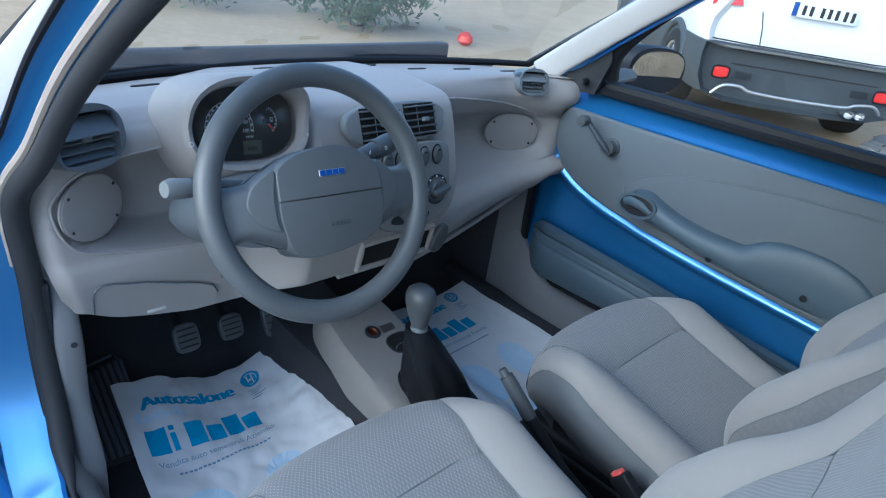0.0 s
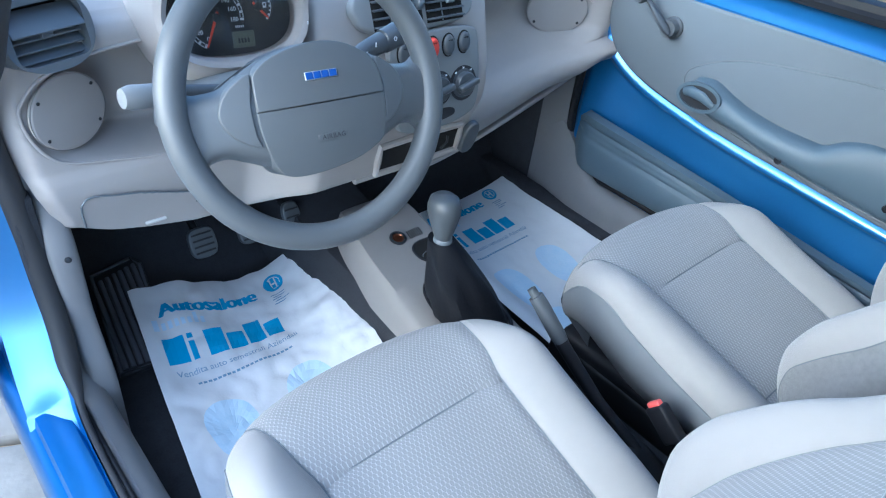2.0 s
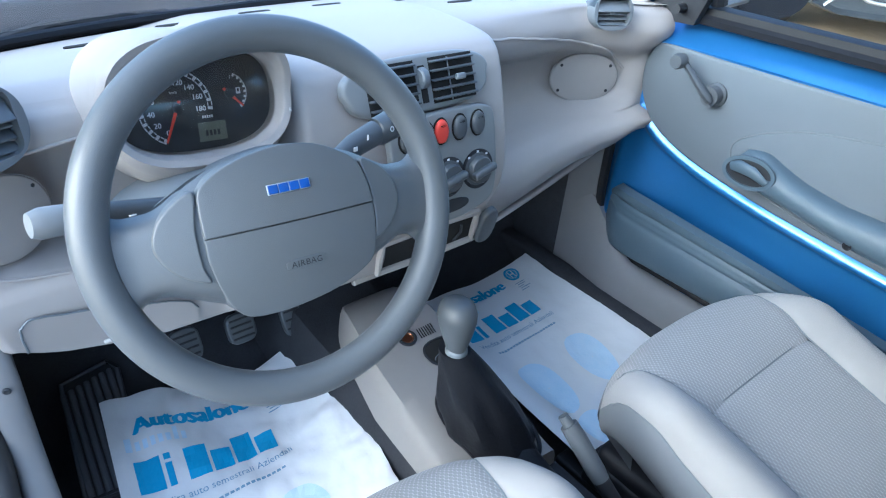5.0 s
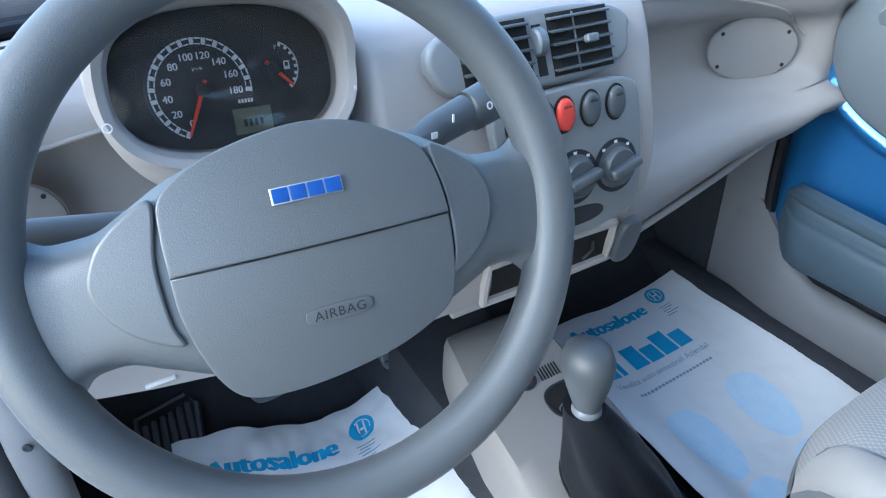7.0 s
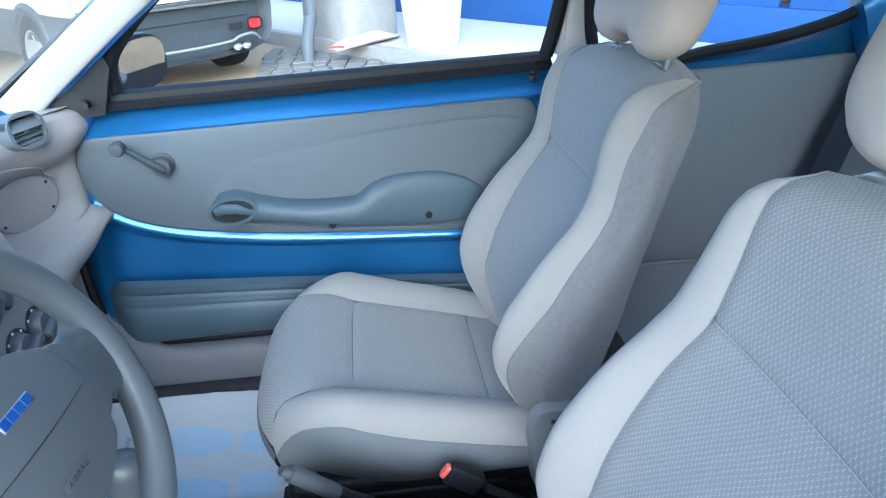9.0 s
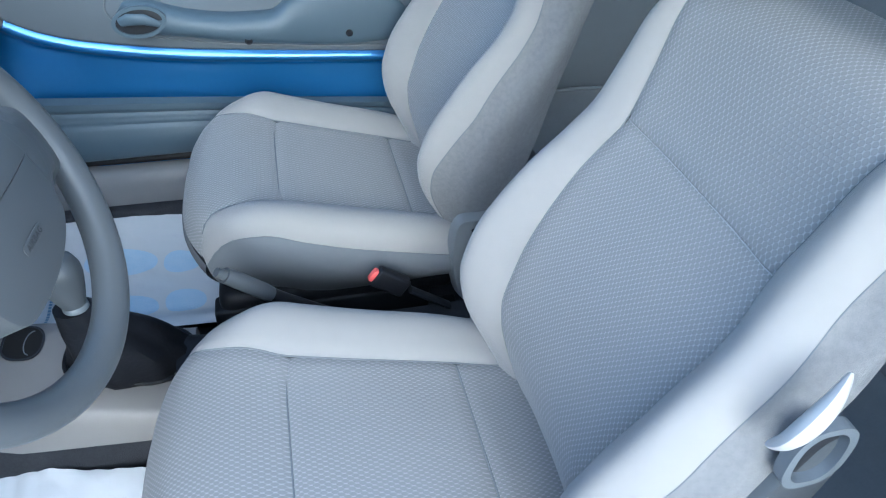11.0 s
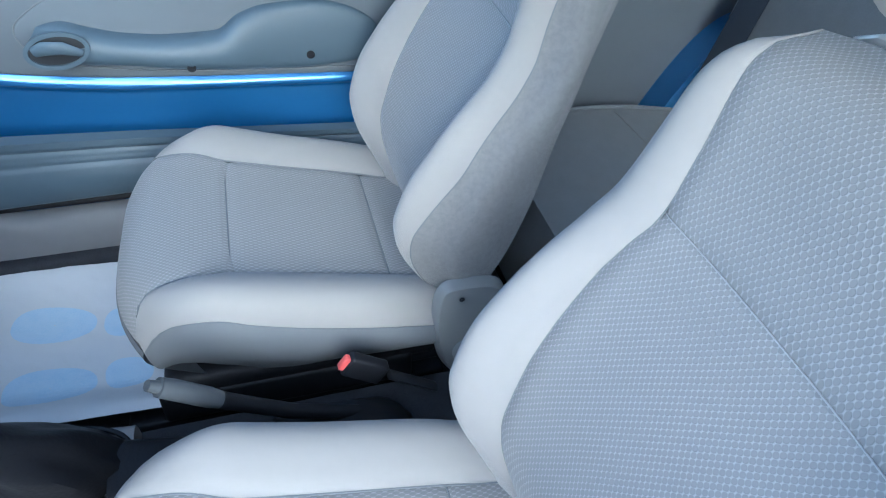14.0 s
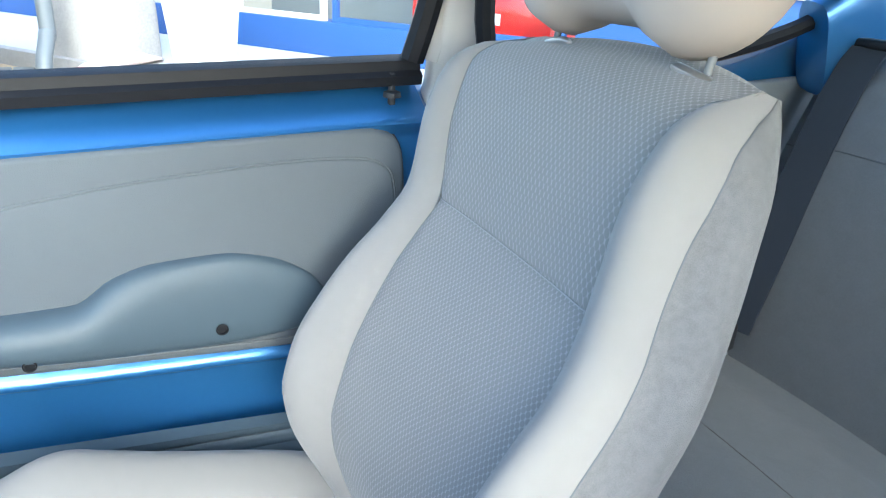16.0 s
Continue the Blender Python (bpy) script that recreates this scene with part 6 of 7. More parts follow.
part("cup_ring", tube([(0.026 * math.cos(math.pi * k / 15), -0.012 + 0.010 * math.sin(math.pi * k / 15), 0.0015) for k in range(16)], 0.0009, 6), GREY, cup, m=TOP)
SOCKET = axes((0.006, 0.354, 0.4505), (1, 0, 0), (0, 1, 0.2))
socket = part("lighter_socket", lathe([(0.018, 0), (0.018, 0.003), (0.0135, 0.004), (0.0125, 0.001), (0.0001, 0.001)], 28), DARK, console, "open lighter socket in a dark ring", m=SOCKET)
part("socket_bore", lathe([(0.0122, 0.001), (0.0118, 0.0028), (0.0105, 0.0028), (0.0095, 0.0012), (0.0001, 0.0012)], 28), COPPER, socket, "copper-lined bore", m=SOCKET)
# black bars on the console paint the shade in the slits
for k in range(7):
    part("vent_slit_shade", block(0, 0, 0, 0.0022, 0.022, 0.001, 0.0004), SHADE_AND_MARKS, console, m=axes((0.032 + 0.0052 * k, 0.352, 0.4505), (1, 0, 0), (0, 1, 0.2)) @ Matrix.Rotation(radians(-8), 4, "Z"))

gear = thing("gear_lever", Matrix.Translation((-0.01, 0.15, 0.42)), "gear lever with grey knob and black gaiter", "gear lever")
rows = []
for k in range(15):
    t = k / 14
    c = Vector((0.012 - 0.066 * t, 0.142 + 0.030 * t ** 1.5, 0.415 + 0.175 * t))
    wx, wy = 0.066 - 0.043 * t ** 1.3, 0.094 - 0.070 * t ** 0.95
    ring = []
    for j in range(36):
        a = 2 * math.pi * j / 36
        f = 1 + 0.09 * math.sin(5 * a + 3.5 * t) * math.sin(math.pi * t) + 0.05 * math.sin(9 * a - 6 * t) * (1 - t)
        ring.append(c + Vector((wx * f * math.cos(a), wy * f * math.sin(a), 0.006 * math.sin(3 * a + 9 * t) * (1 - t))))
    rows.append(ring)
part("gaiter", loft(rows), LEATHER, gear, "creased black gaiter")
knob_at = Matrix.Translation((-0.056, 0.166, 0.590)) @ Matrix.Rotation(radians(-6), 4, "X")
knob = part("gear_knob", moved(lathe([(0.012, 0.0), (0.016, 0.012), (0.0225, 0.034), (0.0275, 0.055), (0.028, 0.068), (0.024, 0.081), (0.015, 0.088), (0.0001, 0.090)], 32), Matrix.Diagonal((0.96, 1.10, 1.0, 1))), STALK, gear, "smooth grey gear knob", m=knob_at)
part("knob_collar", lathe([(0.0145, -0.006), (0.0165, -0.002), (0.0165, 0.004), (0.014, 0.007)], 28), GREY, knob, m=knob_at)
part("gaiter_frame", tube([Vector((0.012 + 0.062 * c, 0.142 + 0.092 * s, 0.421 + 0.015 * s)) for c, s in oval(1, 1, 48, 2.8)], 0.004, 8, True), BLACK, gear)
tail = thing("gaiter_skirt", Matrix.Translation((-0.01, 0.03, 0.40)), "black leatherette cover behind the gear lever", "console cover")
part("skirt", loft([[(-0.012 + w * a, y, z + h * b) for a, b in oval(1, 1, 24, 3)] for y, w, z, h in ((0.07, 0.055, 0.405, 0.03), (0.0, 0.046, 0.40, 0.03), (-0.08, 0.040, 0.39, 0.025), (-0.13, 0.03, 0.38, 0.015))]), LEATHER, tail)

brake = thing("handbrake", Matrix.Translation((0.0, -0.20, 0.40)), "dark grey handbrake lever between the seats", "handbrake")
part("lever", tube([(0.004, -0.26, 0.425), (0.0, -0.17, 0.462), (-0.008, -0.10, 0.515), (-0.014, -0.075, 0.538)], [0.011, 0.011, 0.011, 0.012], 14), BLACK, brake)
grip = part("grip", tube([(-0.012, -0.085, 0.530), (-0.014, -0.075, 0.540), (-0.022, -0.04, 0.576), (-0.026, -0.026, 0.590)], [0.0115, 0.0130, 0.0130, 0.0120], 16), STALK, brake, "smooth slate grey grip")
part("brake_button", tube([(-0.026, -0.026, 0.590), (-0.029, -0.016, 0.600)], [0.008, 0.007], 12), STALK, brake)
part("brake_boot", loft([[(w * a, -0.22 + d * b, z) for a, b in oval(1, 1, 24, 3)] for w, d, z in ((0.05, 0.12, 0.375), (0.04, 0.10, 0.41), (0.022, 0.05, 0.435))]), BLACK, brake)

# ---- pedals and footrest ----
for x, y, z, w, h in ((-0.305, 0.590, 0.415, 0.055, 0.062), (-0.200, 0.595, 0.404, 0.055, 0.058), (-0.095, 0.60, 0.386, 0.042, 0.085)):
    pedal = thing("pedal", Matrix.Translation((x, y, z)), "black rubber-faced foot pedal", "pedal", "foot pedals")
    at = axes((x, y, z), (1, 0, 0), (0, 0.55, 1))
    pad_part = part("pedal_pad", slab([(p * w / 2, q * h / 2) for p, q in oval(1, 1, 24, 3.4)], 0.012, 0.004), STALK, pedal, m=at)
    for k in range(4):
        part("pad_rib", block(0, 0, 0, w * 0.75, 0.004, 0.003, 0.001), DARK, pad_part, m=at @ Matrix.Translation((0, h * (-0.3 + 0.2 * k), 0.012)))
    part("pedal_arm", tube([(x, y + 0.01, z), (x, y + 0.10, z + 0.06), (x, y + 0.12, z + 0.25)], 0.008, 8), BLACK, pedal)
REST = axes((-0.466, 0.605, 0.290), (1, -0.10, 0.0), (0.13, 1, 0.32))
rest_thing = thing("footrest", REST, "ribbed black rubber footrest in the driver's footwell", "footrest")
part("rest_plate", slab([(-0.052, -0.135), (0.046, -0.135), (0.062, 0.105), (0.045, 0.128), (-0.040, 0.105)], 0.014, 0.006), FOOTPAD, rest_thing, m=REST)
part("rest_rim", tube([(x, y, 0.014) for x, y in ((-0.048, -0.128), (0.042, -0.128), (0.056, 0.100), (0.042, 0.120), (-0.037, 0.099))], 0.004, 8, True), RIBBED, rest_thing, "raised rubber rim", m=REST)
for k in range(7):
    part("rest_rib", tube([(0, -0.115, 0), (0, -0.10, 0.003), (0, 0.075 + 0.004 * k, 0.003), (0, 0.085 + 0.004 * k, 0)], 0.0056, 8), RIBBED, rest_thing, "raised rubber rib", m=REST @ Matrix.Translation((-0.038 + 0.0135 * k, -0.008, 0.014)))


# ---- paper floor mats ----
def paper_mat(name_place, crumple, seed, label, hide_half, W=0.415, up=0.0):
    """A printed paper mat, 0.40 by 0.56 m; local x to its right, y to its top."""
    L, LEAN = 0.56, 0.12

    def wave(x, y):
        p = Vector((x * 5 + seed, y * 5, seed))
        z = 0.006 * noise.noise(p) + 0.010 * crumple * max(0, noise.noise(p * 1.9)) + 0.012 * crumple * abs(noise.noise(p * 3.1)) ** 1.5 * ease(0.0, 0.10, x)
        z += 0.010 * ease(0.17, 0.28, y) * (0.4 + 0.6 * crumple)
        z += crumple * (0.009 * abs(noise.noise(p * 2.4 + Vector((4, 7, 2)))) + 0.006 * abs(noise.noise(p * 4.6 + Vector((1, 5, 8)))))
        z += (0.055 if hide_half is False else 0.03) * ease(-0.10, -0.21, x) * ease(0.20, -0.05, y)
        z += crumple * (0.050 * ease(0.02, 0.22, y) * ease(0.02, -0.14, x) + (0.006 * abs(noise.noise(p * 6.0)) + 0.003 * abs(noise.noise(p * 13.0))) * (0.10 + 0.90 * ease(0.115, 0.16, x)) + 0.045 * ease(0.07, 0.20, x) + 0.012 * max(0, noise.noise(p * 2.3 + Vector((9, 3, 1)))) * ease(0.10, 0.17, x))
        return z + 0.010 * ease(0.15, 0.2, abs(x)) * (0.5 + noise.noise(p * 0.7)) + 0.004

    mat = thing("paper_floor_mat", name_place, label, "floor mat", "paper floor mats")
    sheet_part = part("paper_sheet", join(grid(lambda u, v: ((u - 0.5) * W + LEAN * (v - 0.5) * L, (v - 0.5) * L, wave((u - 0.5) * W, (v - 0.5) * L)), 70, 90),
                                          grid(lambda u, v: ((u - 0.5) * W + LEAN * (v - 0.5) * L, (v - 0.5) * L, wave((u - 0.5) * W, (v - 0.5) * L) - 0.0008), 70, 90)), PAPER, mat, "white printed paper", m=name_place, edge=80)

    def printed(shape, ink, name, lift=0.0016):
        shape = [Vector((v[0] + 0.3 * up, v[1] + up, 0)) for v in shape[0]], shape[1]
        verts = [(v[0] + LEAN * v[1], v[1], wave(v[0], v[1]) + lift) for v in shape[0]]
        part(name, (verts, shape[1]), ink, sheet_part, m=name_place, smooth=False)

    def text_line(text, x0, x1, y, ink, name):
        shape = letters(text, 0.05)
        a, b = width_of(shape)
        k = (x1 - x0) / (b - a)
        printed(([Vector(((v[0] - a) * k + x0, v[1] * k + y, 0)) for v in shape[0]], shape[1]), ink, name)

    def bold_line(text, x0, x1, y, ink, name):
        for d in (-0.0028, -0.0014, 0.0, 0.0014, 0.0028):
            text_line(text, x0 + d, x1 + d, y + 0.4 * abs(d), ink, name)

    def bars(boxes, ink, name):
        for x, y, w, h in boxes:
            printed(grid(lambda u, v: (x + w * u, y + h * v, 0), 4, 4), ink, name)

    bold_line("Autosalone", -0.160, 0.040, 0.196, INK, "heading_text")
    badge_rings = [ring_piece((0.088, 0.226), 0.0, 0.022, 0, 359.9), ]
    printed(badge_rings[0], INK, "round_mark")
    printed(join(ring_piece((0.088, 0.226), 0.0140, 0.0155, 0, 359), ([(0.081, 0.214, 0), (0.084, 0.214, 0), (0.084, 0.238, 0), (0.081, 0.238, 0)], [(0, 1, 2, 3)]), ([(0.092, 0.214, 0), (0.095, 0.214, 0), (0.095, 0.238, 0), (0.092, 0.238, 0)], [(0, 1, 2, 3)]),
                 ([(0.084, 0.224, 0), (0.092, 0.224, 0), (0.092, 0.228, 0), (0.084, 0.228, 0)], [(0, 1, 2, 3)])), PAPER, "round_mark_lines", 0.0024)
    bars([(0.070 + 0.004 * (k % 2), 0.192 - 0.0065 * k, 0.032 - 0.006 * (k % 3), 0.0022) for k in range(5)], GREYINK, "small_print_bar")
    bars([(-0.178, 0.166, 0.010, 0.026)] + [(-0.163 + 0.0125 * k, 0.166, 0.0075, 0.015 if k != 5 else 0.026) for k in range(7)], PALEINK, "script_bar")
    bars([(-0.172, 0.090, 0.040, 0.056), (-0.126, 0.090, 0.011, 0.041), (-0.126, 0.136, 0.011, 0.010), (-0.094, 0.090, 0.037, 0.056), (-0.052, 0.090, 0.034, 0.041), (-0.013, 0.090, 0.035, 0.058), (0.027, 0.090, 0.034, 0.041)], INK, "name_bar")
    text_line("Vendita auto semestrali Aziendali", -0.165, 0.078, 0.062, GREYINK, "slogan_text")
    bars([(-0.135 + 0.0092 * k, 0.036, 0.0066, 0.0055) for k in range(21)], GREYINK, "address_bar")
    for cx, cy, tilt in ((-0.105, -0.090, 6), (0.050, -0.085, -6)):
        t = radians(tilt)
        for (w, h, oy) in ((0.046, 0.075, 0.0), (0.036, 0.040, -0.128)):
            pts = oval(w, h, 32, 2.3)
            pts = [(cx + x * (1 + 0.15 * y / h) * math.cos(t) - (y + oy) * math.sin(t), cy + x * math.sin(t) + (y + oy) * math.cos(t)) for x, y in pts]
            mid = (sum(p[0] for p in pts) / 32, sum(p[1] for p in pts) / 32)
            rings = [[(mid[0] + (x - mid[0]) * f, mid[1] + (y - mid[1]) * f, 0) for x, y in pts] for f in (1.0, 0.75, 0.5, 0.25, 0.02)]
            printed(loft(rings, cap=False), PALEINK, "shoe_print")
    return mat


paper_mat(axes((-0.300, 0.325, 0.262), (1, -0.04, 0), (0.04, 1, 0)), 1.0, 3.0, "crumpled white paper mat with blue print in the driver's footwell", True, 0.40)
paper_mat(axes((0.392, 0.305, 0.264), (1, 0.06, 0), (-0.06, 1, 0)), 0.25, 8.0, "flat white paper mat with blue print in the passenger footwell", False, 0.44, 0.022)

# ---- outside ----
structure("ground", grid(lambda u, v: (-150 + 300 * u, -150 + 300 * v, -0.03), 60, 60), GRAVEL, "dusty gravel yard")


# the neighbour's car: x across to its right, y ahead, z up, from the ground under its tail
SUV = axes((5.28, 1.24, -0.03), (0.656, -0.755, 0), (0.755, 0.656, 0))
suv = thing("parked_suv", SUV, "white parked car with dark grey lower bumper", "car")


def suv_ring(y, rows):
    ring = [(x, y, z) for x, z in rows]
    return ring + [(-x, y, z) for x, z in reversed(rows)]


def suv_loft(sections, n=6):
    """Mirror-symmetric sections along the car."""
    return loft([suv_ring(y, rows) for y, rows in sections])


UP = [(0.70, 0.66), (0.88, 0.70), (0.905, 0.85), (0.895, 1.02), (0.86, 1.12), (0.74, 1.42), (0.66, 1.60), (0.45, 1.66)]


def upper(scale, lift, shrink=1.0):
    return [(x * scale, 0.66 + (z - 0.66) * lift) for x, z in UP]


part("body", suv_loft([(0.10, upper(0.86, 0.55)), (0.05, upper(0.93, 0.60)), (0.07, upper(0.97, 0.66)), (0.16, upper(0.99, 0.78)), (0.30, upper(1.0, 0.93)), (0.50, upper(1.0, 1.0)), (1.6, upper(1.0, 1.02)), (2.6, upper(1.0, 1.0)),
                       (3.1, upper(0.99, 0.72)), (3.4, upper(0.98, 0.42)), (4.2, upper(0.92, 0.36)), (4.35, upper(0.85, 0.25))]), SUVWHITE, suv, "white painted body", m=SUV, edge=35)
LOW = [(0.30, 0.22), (0.62, 0.24), (0.84, 0.30), (0.895, 0.42), (0.905, 0.60), (0.90, 0.70)]


def lower(scale, x_off=0.0, top=0.70):
    return [((x - x_off) * scale, min(z, top)) for x, z in LOW]


part("bumper", suv_loft([(0.12, [(0.28, 0.26), (0.55, 0.27), (0.72, 0.31), (0.78, 0.42), (0.80, 0.60), (0.78, 0.70)]), (0.02, [(0.29, 0.24), (0.58, 0.25), (0.77, 0.31), (0.82, 0.42), (0.84, 0.60), (0.83, 0.70)]),
                         (0.0, [(0.29, 0.24), (0.58, 0.25), (0.78, 0.31), (0.84, 0.42), (0.86, 0.60), (0.85, 0.69)]), (0.06, lower(0.97)), (0.20, lower(1.0)), (0.42, lower(1.0))]), SUVGREY, suv, "dark grey plastic bumper", m=SUV, edge=35)
part("side_cladding", suv_loft([(0.42, lower(0.985)), (1.2, lower(0.985)), (3.2, lower(0.985)), (4.3, lower(0.93))]), SUVGREY, suv, "dark grey lower cladding", m=SUV)
part("tailgate_glass", loft([[(x, y, z) for x, z, y in ((-0.70, 1.12, 0.14), (0.70, 1.12, 0.14), (0.60, 1.48, 0.33), (-0.60, 1.48, 0.33))], [(x, y, z) for x, z, y in ((-0.68, 1.14, 0.11), (0.68, 1.14, 0.11), (0.585, 1.46, 0.30), (-0.585, 1.46, 0.30))]]), DIAL, suv, "dark tailgate window", m=SUV, smooth=False)
part("trim_line", tube(smooth_line([(-0.70, -0.005, 0.30), (-0.62, -0.012, 0.375), (-0.48, -0.014, 0.385), (-0.38, -0.014, 0.355), (0.0, -0.014, 0.345), (0.38, -0.014, 0.355), (0.48, -0.014, 0.385), (0.62, -0.012, 0.395), (0.70, -0.005, 0.34)], 6), 0.013, 8), SILVER, suv, "silver bumper trim line", m=SUV)
part("bumper_crease", tube([(-0.60 + 0.12 * k, -0.004, 0.555) for k in range(11)], 0.007, 6), DARK, suv, m=SUV)
for s in (-1, 1):
    lamp = part("reflector", moved(slab(oval(0.062, 0.042, 24, 4), 0.016, 0.006), Matrix(((1, 0, 0, 0), (0, 0, -1, 0.012), (0, 1, 0, 0), (0, 0, 0, 1)))), RED_LENS, suv, "red bumper lamp", m=SUV @ Matrix.Translation((s * 0.665, 0.0, 0.475)))
    part("lamp_rim", tube([(x, -0.003, z) for x, z in oval(0.068, 0.048, 24, 4)], 0.007, 6, True), BLACK, lamp, m=SUV @ Matrix.Translation((s * 0.665, 0.0, 0.475)))
    grille = part("bumper_grille", slab([(-0.07, -0.03), (0.07, -0.03), (0.07, 0.03), (-0.07, 0.03)], 0.004, 0.002), DARK, suv, m=SUV @ Matrix(((1, 0, 0, s * 0.48), (0, 0, -1, 0.002), (0, 1, 0, 0.47), (0, 0, 0, 1))))
    part("tail_lamp", loft([[(s * x, y, z) for x, y, z in ((0.62, 0.10, 0.98), (0.86, 0.12, 0.96), (0.84, 0.14, 1.12), (0.66, 0.12, 1.12))], [(s * x, y - 0.03, z) for x, y, z in ((0.63, 0.10, 0.99), (0.85, 0.12, 0.97), (0.83, 0.14, 1.11), (0.67, 0.12, 1.11))]]), RED_LENS, suv, "red tail lamp", m=SUV, smooth=False)
    for y in (0.78, 3.35):
        at = SUV @ Matrix.Translation((s * 0.80, y, 0.34)) @ Matrix.Rotation(radians(90 * s), 4, "Y")
        w = part("wheel", lathe([(0.20, -0.10), (0.30, -0.11), (0.335, -0.09), (0.342, 0.0), (0.335, 0.09), (0.30, 0.11), (0.235, 0.105), (0.22, 0.08)], 40), TYRE, suv, "black tyre", m=at)
        spokes = [lathe([(0.235, 0.085), (0.225, 0.10), (0.205, 0.085), (0.20, 0.05)], 40), lathe([(0.06, 0.06), (0.06, 0.085), (0.045, 0.095), (0.0001, 0.095)], 20)]
        for k in range(5):
            spokes.append(moved(block(0.13, 0, 0.075, 0.17, 0.055, 0.025, 0.008), Matrix.Rotation(2 * math.pi * k / 5, 4, "Z")))
        part("rim", join(*spokes), SILVER, w, "silver five-spoke rim", m=at)
        part("wheel_arch", moved(tube([(0.40 * math.cos(radians(a)), 0.40 * math.sin(radians(a)), 0) for a in range(0, 181, 10)], 0.035, 8), Matrix(((0, 0, 1, 0), (1, 0, 0, 0), (0, 1, 0, 0), (0, 0, 0, 1)))), SUVGREY, suv, "dark arch moulding", m=SUV @ Matrix.Translation((s * 0.885, y, 0.34)))
for x in (0.46, 0.55):
    part("exhaust_pipe", moved(join(frame_plate(oval(0.045, 0.032, 24), oval(0.038, 0.026, 24), 0.10), slab(oval(0.039, 0.027, 24), 0.002, 0.001, base=0.06)), Matrix(((1, 0, 0, 0), (0, 0, 1, -0.01), (0, 1, 0, 0), (0, 0, 0, 1)))), CHROME, suv, "chromed exhaust tip", m=SUV @ Matrix.Translation((x, 0.0, 0.30)))
PLATE_AT = SUV @ Matrix(((1, 0, 0, 0.0), (0, 0, -1, 0.058), (0, 1, 0, 1.03), (0, 0, 0, 1)))
plate = part("number_plate", slab([(-0.26, -0.055), (0.26, -0.055), (0.26, 0.055), (-0.26, 0.055)], 0.012, 0.003), WHITE, suv, "white plate with plain dark bars", m=PLATE_AT)
part("plate_band", slab([(-0.257, -0.052), (-0.215, -0.052), (-0.215, 0.052), (-0.257, 0.052)], 0.002, 0.0005), BADGE, plate, m=PLATE_AT @ Matrix.Translation((0, 0, 0.012)))
for k in range(7):
    part("plate_bar", block(-0.165 + 0.058 * k + (0.03 if k > 1 else 0) - (0.0 if k < 5 else -0.01), 0.0, 0.013, 0.028, 0.075, 0.003, 0.001), DIAL, plate, m=PLATE_AT)
part("tailgate_seam", tube([(-0.80, 0.045, 0.72), (-0.5, 0.028, 0.715), (0.5, 0.028, 0.715), (0.80, 0.045, 0.72)], 0.006, 6), DARK, suv, m=SUV)
part("tailgate_edge", tube([(-0.42, 0.030, 0.72), (-0.44, 0.040, 0.85), (-0.47, 0.06, 0.97)], 0.005, 6), DARK, suv, m=SUV)

# the showroom: a facade along one line with a raised terrace before it
FRONT = axes((7.65, -1.47, 0.0), (-0.785, -0.62, 0), (0, 0, 1))  # local x runs to the rear, local z points out to the yard
if FRONT.col[2].xyz.dot(Vector((-1, 0.2, 0))) < 0:
    FRONT = axes((7.65, -1.47, 0.0), (0.785, 0.62, 0), (0, 0, 1))
SGN = 1 if FRONT.col[0].x > 0 else -1


def f_box(x0, x1, z0, z1, y0, y1):
    """A box on the facade: s along it towards the car's front, height, and depth out to the yard."""
    a, b = sorted((SGN * x0, SGN * x1))
    return block((a + b) / 2, (z0 + z1) / 2, (y0 + y1) / 2, b - a, z1 - z0, y1 - y0, 0.008)


structure("terrace", moved(f_box(-14, 5.5, -0.10, 0.11, 0.0, 1.78), FRONT), TERRACE, "pale raised terrace slab before the showroom")
structure("terrace_kerb", moved(f_box(-14, 5.5, -0.10, 0.118, 1.782, 1.90), FRONT), STONE, "stone kerb of the terrace")
shop = thing("showroom", FRONT, "showroom building with a blue base band and large windows", "building")
part("base_band", f_box(-14, 6, 0.10, 0.44, -0.30, 0.0), NAVY, shop, "blue painted base band", m=FRONT)
part("upper_wall", f_box(-14, 6, 2.6, 5.2, -0.30, 0.0), WALLPAINT, shop, "cream upper wall", m=FRONT)
part("end_wall", f_box(2.2, 6, 0.44, 2.6, -0.30, -0.01), WALLPAINT, shop, "cream wall beside the windows", m=FRONT)
part("blue_wall", f_box(-9.5, -3.6, 0.44, 0.95, -0.30, -0.005), NAVY, shop, "blue painted wall under the windows", m=FRONT)
part("window_ledge", f_box(-9.5, -3.6, 0.95, 1.0, -0.32, 0.05), WALLPAINT, shop, "pale window ledge", m=FRONT)
part("back_room", f_box(-14, 2.2, 0.0, 2.7, -3.2, -3.0), SHOP, shop, "dim back wall of the showroom", m=FRONT)
part("showroom_floor", f_box(-14, 2.2, 0.02, 0.12, -3.0, -0.30), TERRACE, shop, "pale showroom floor", m=FRONT)
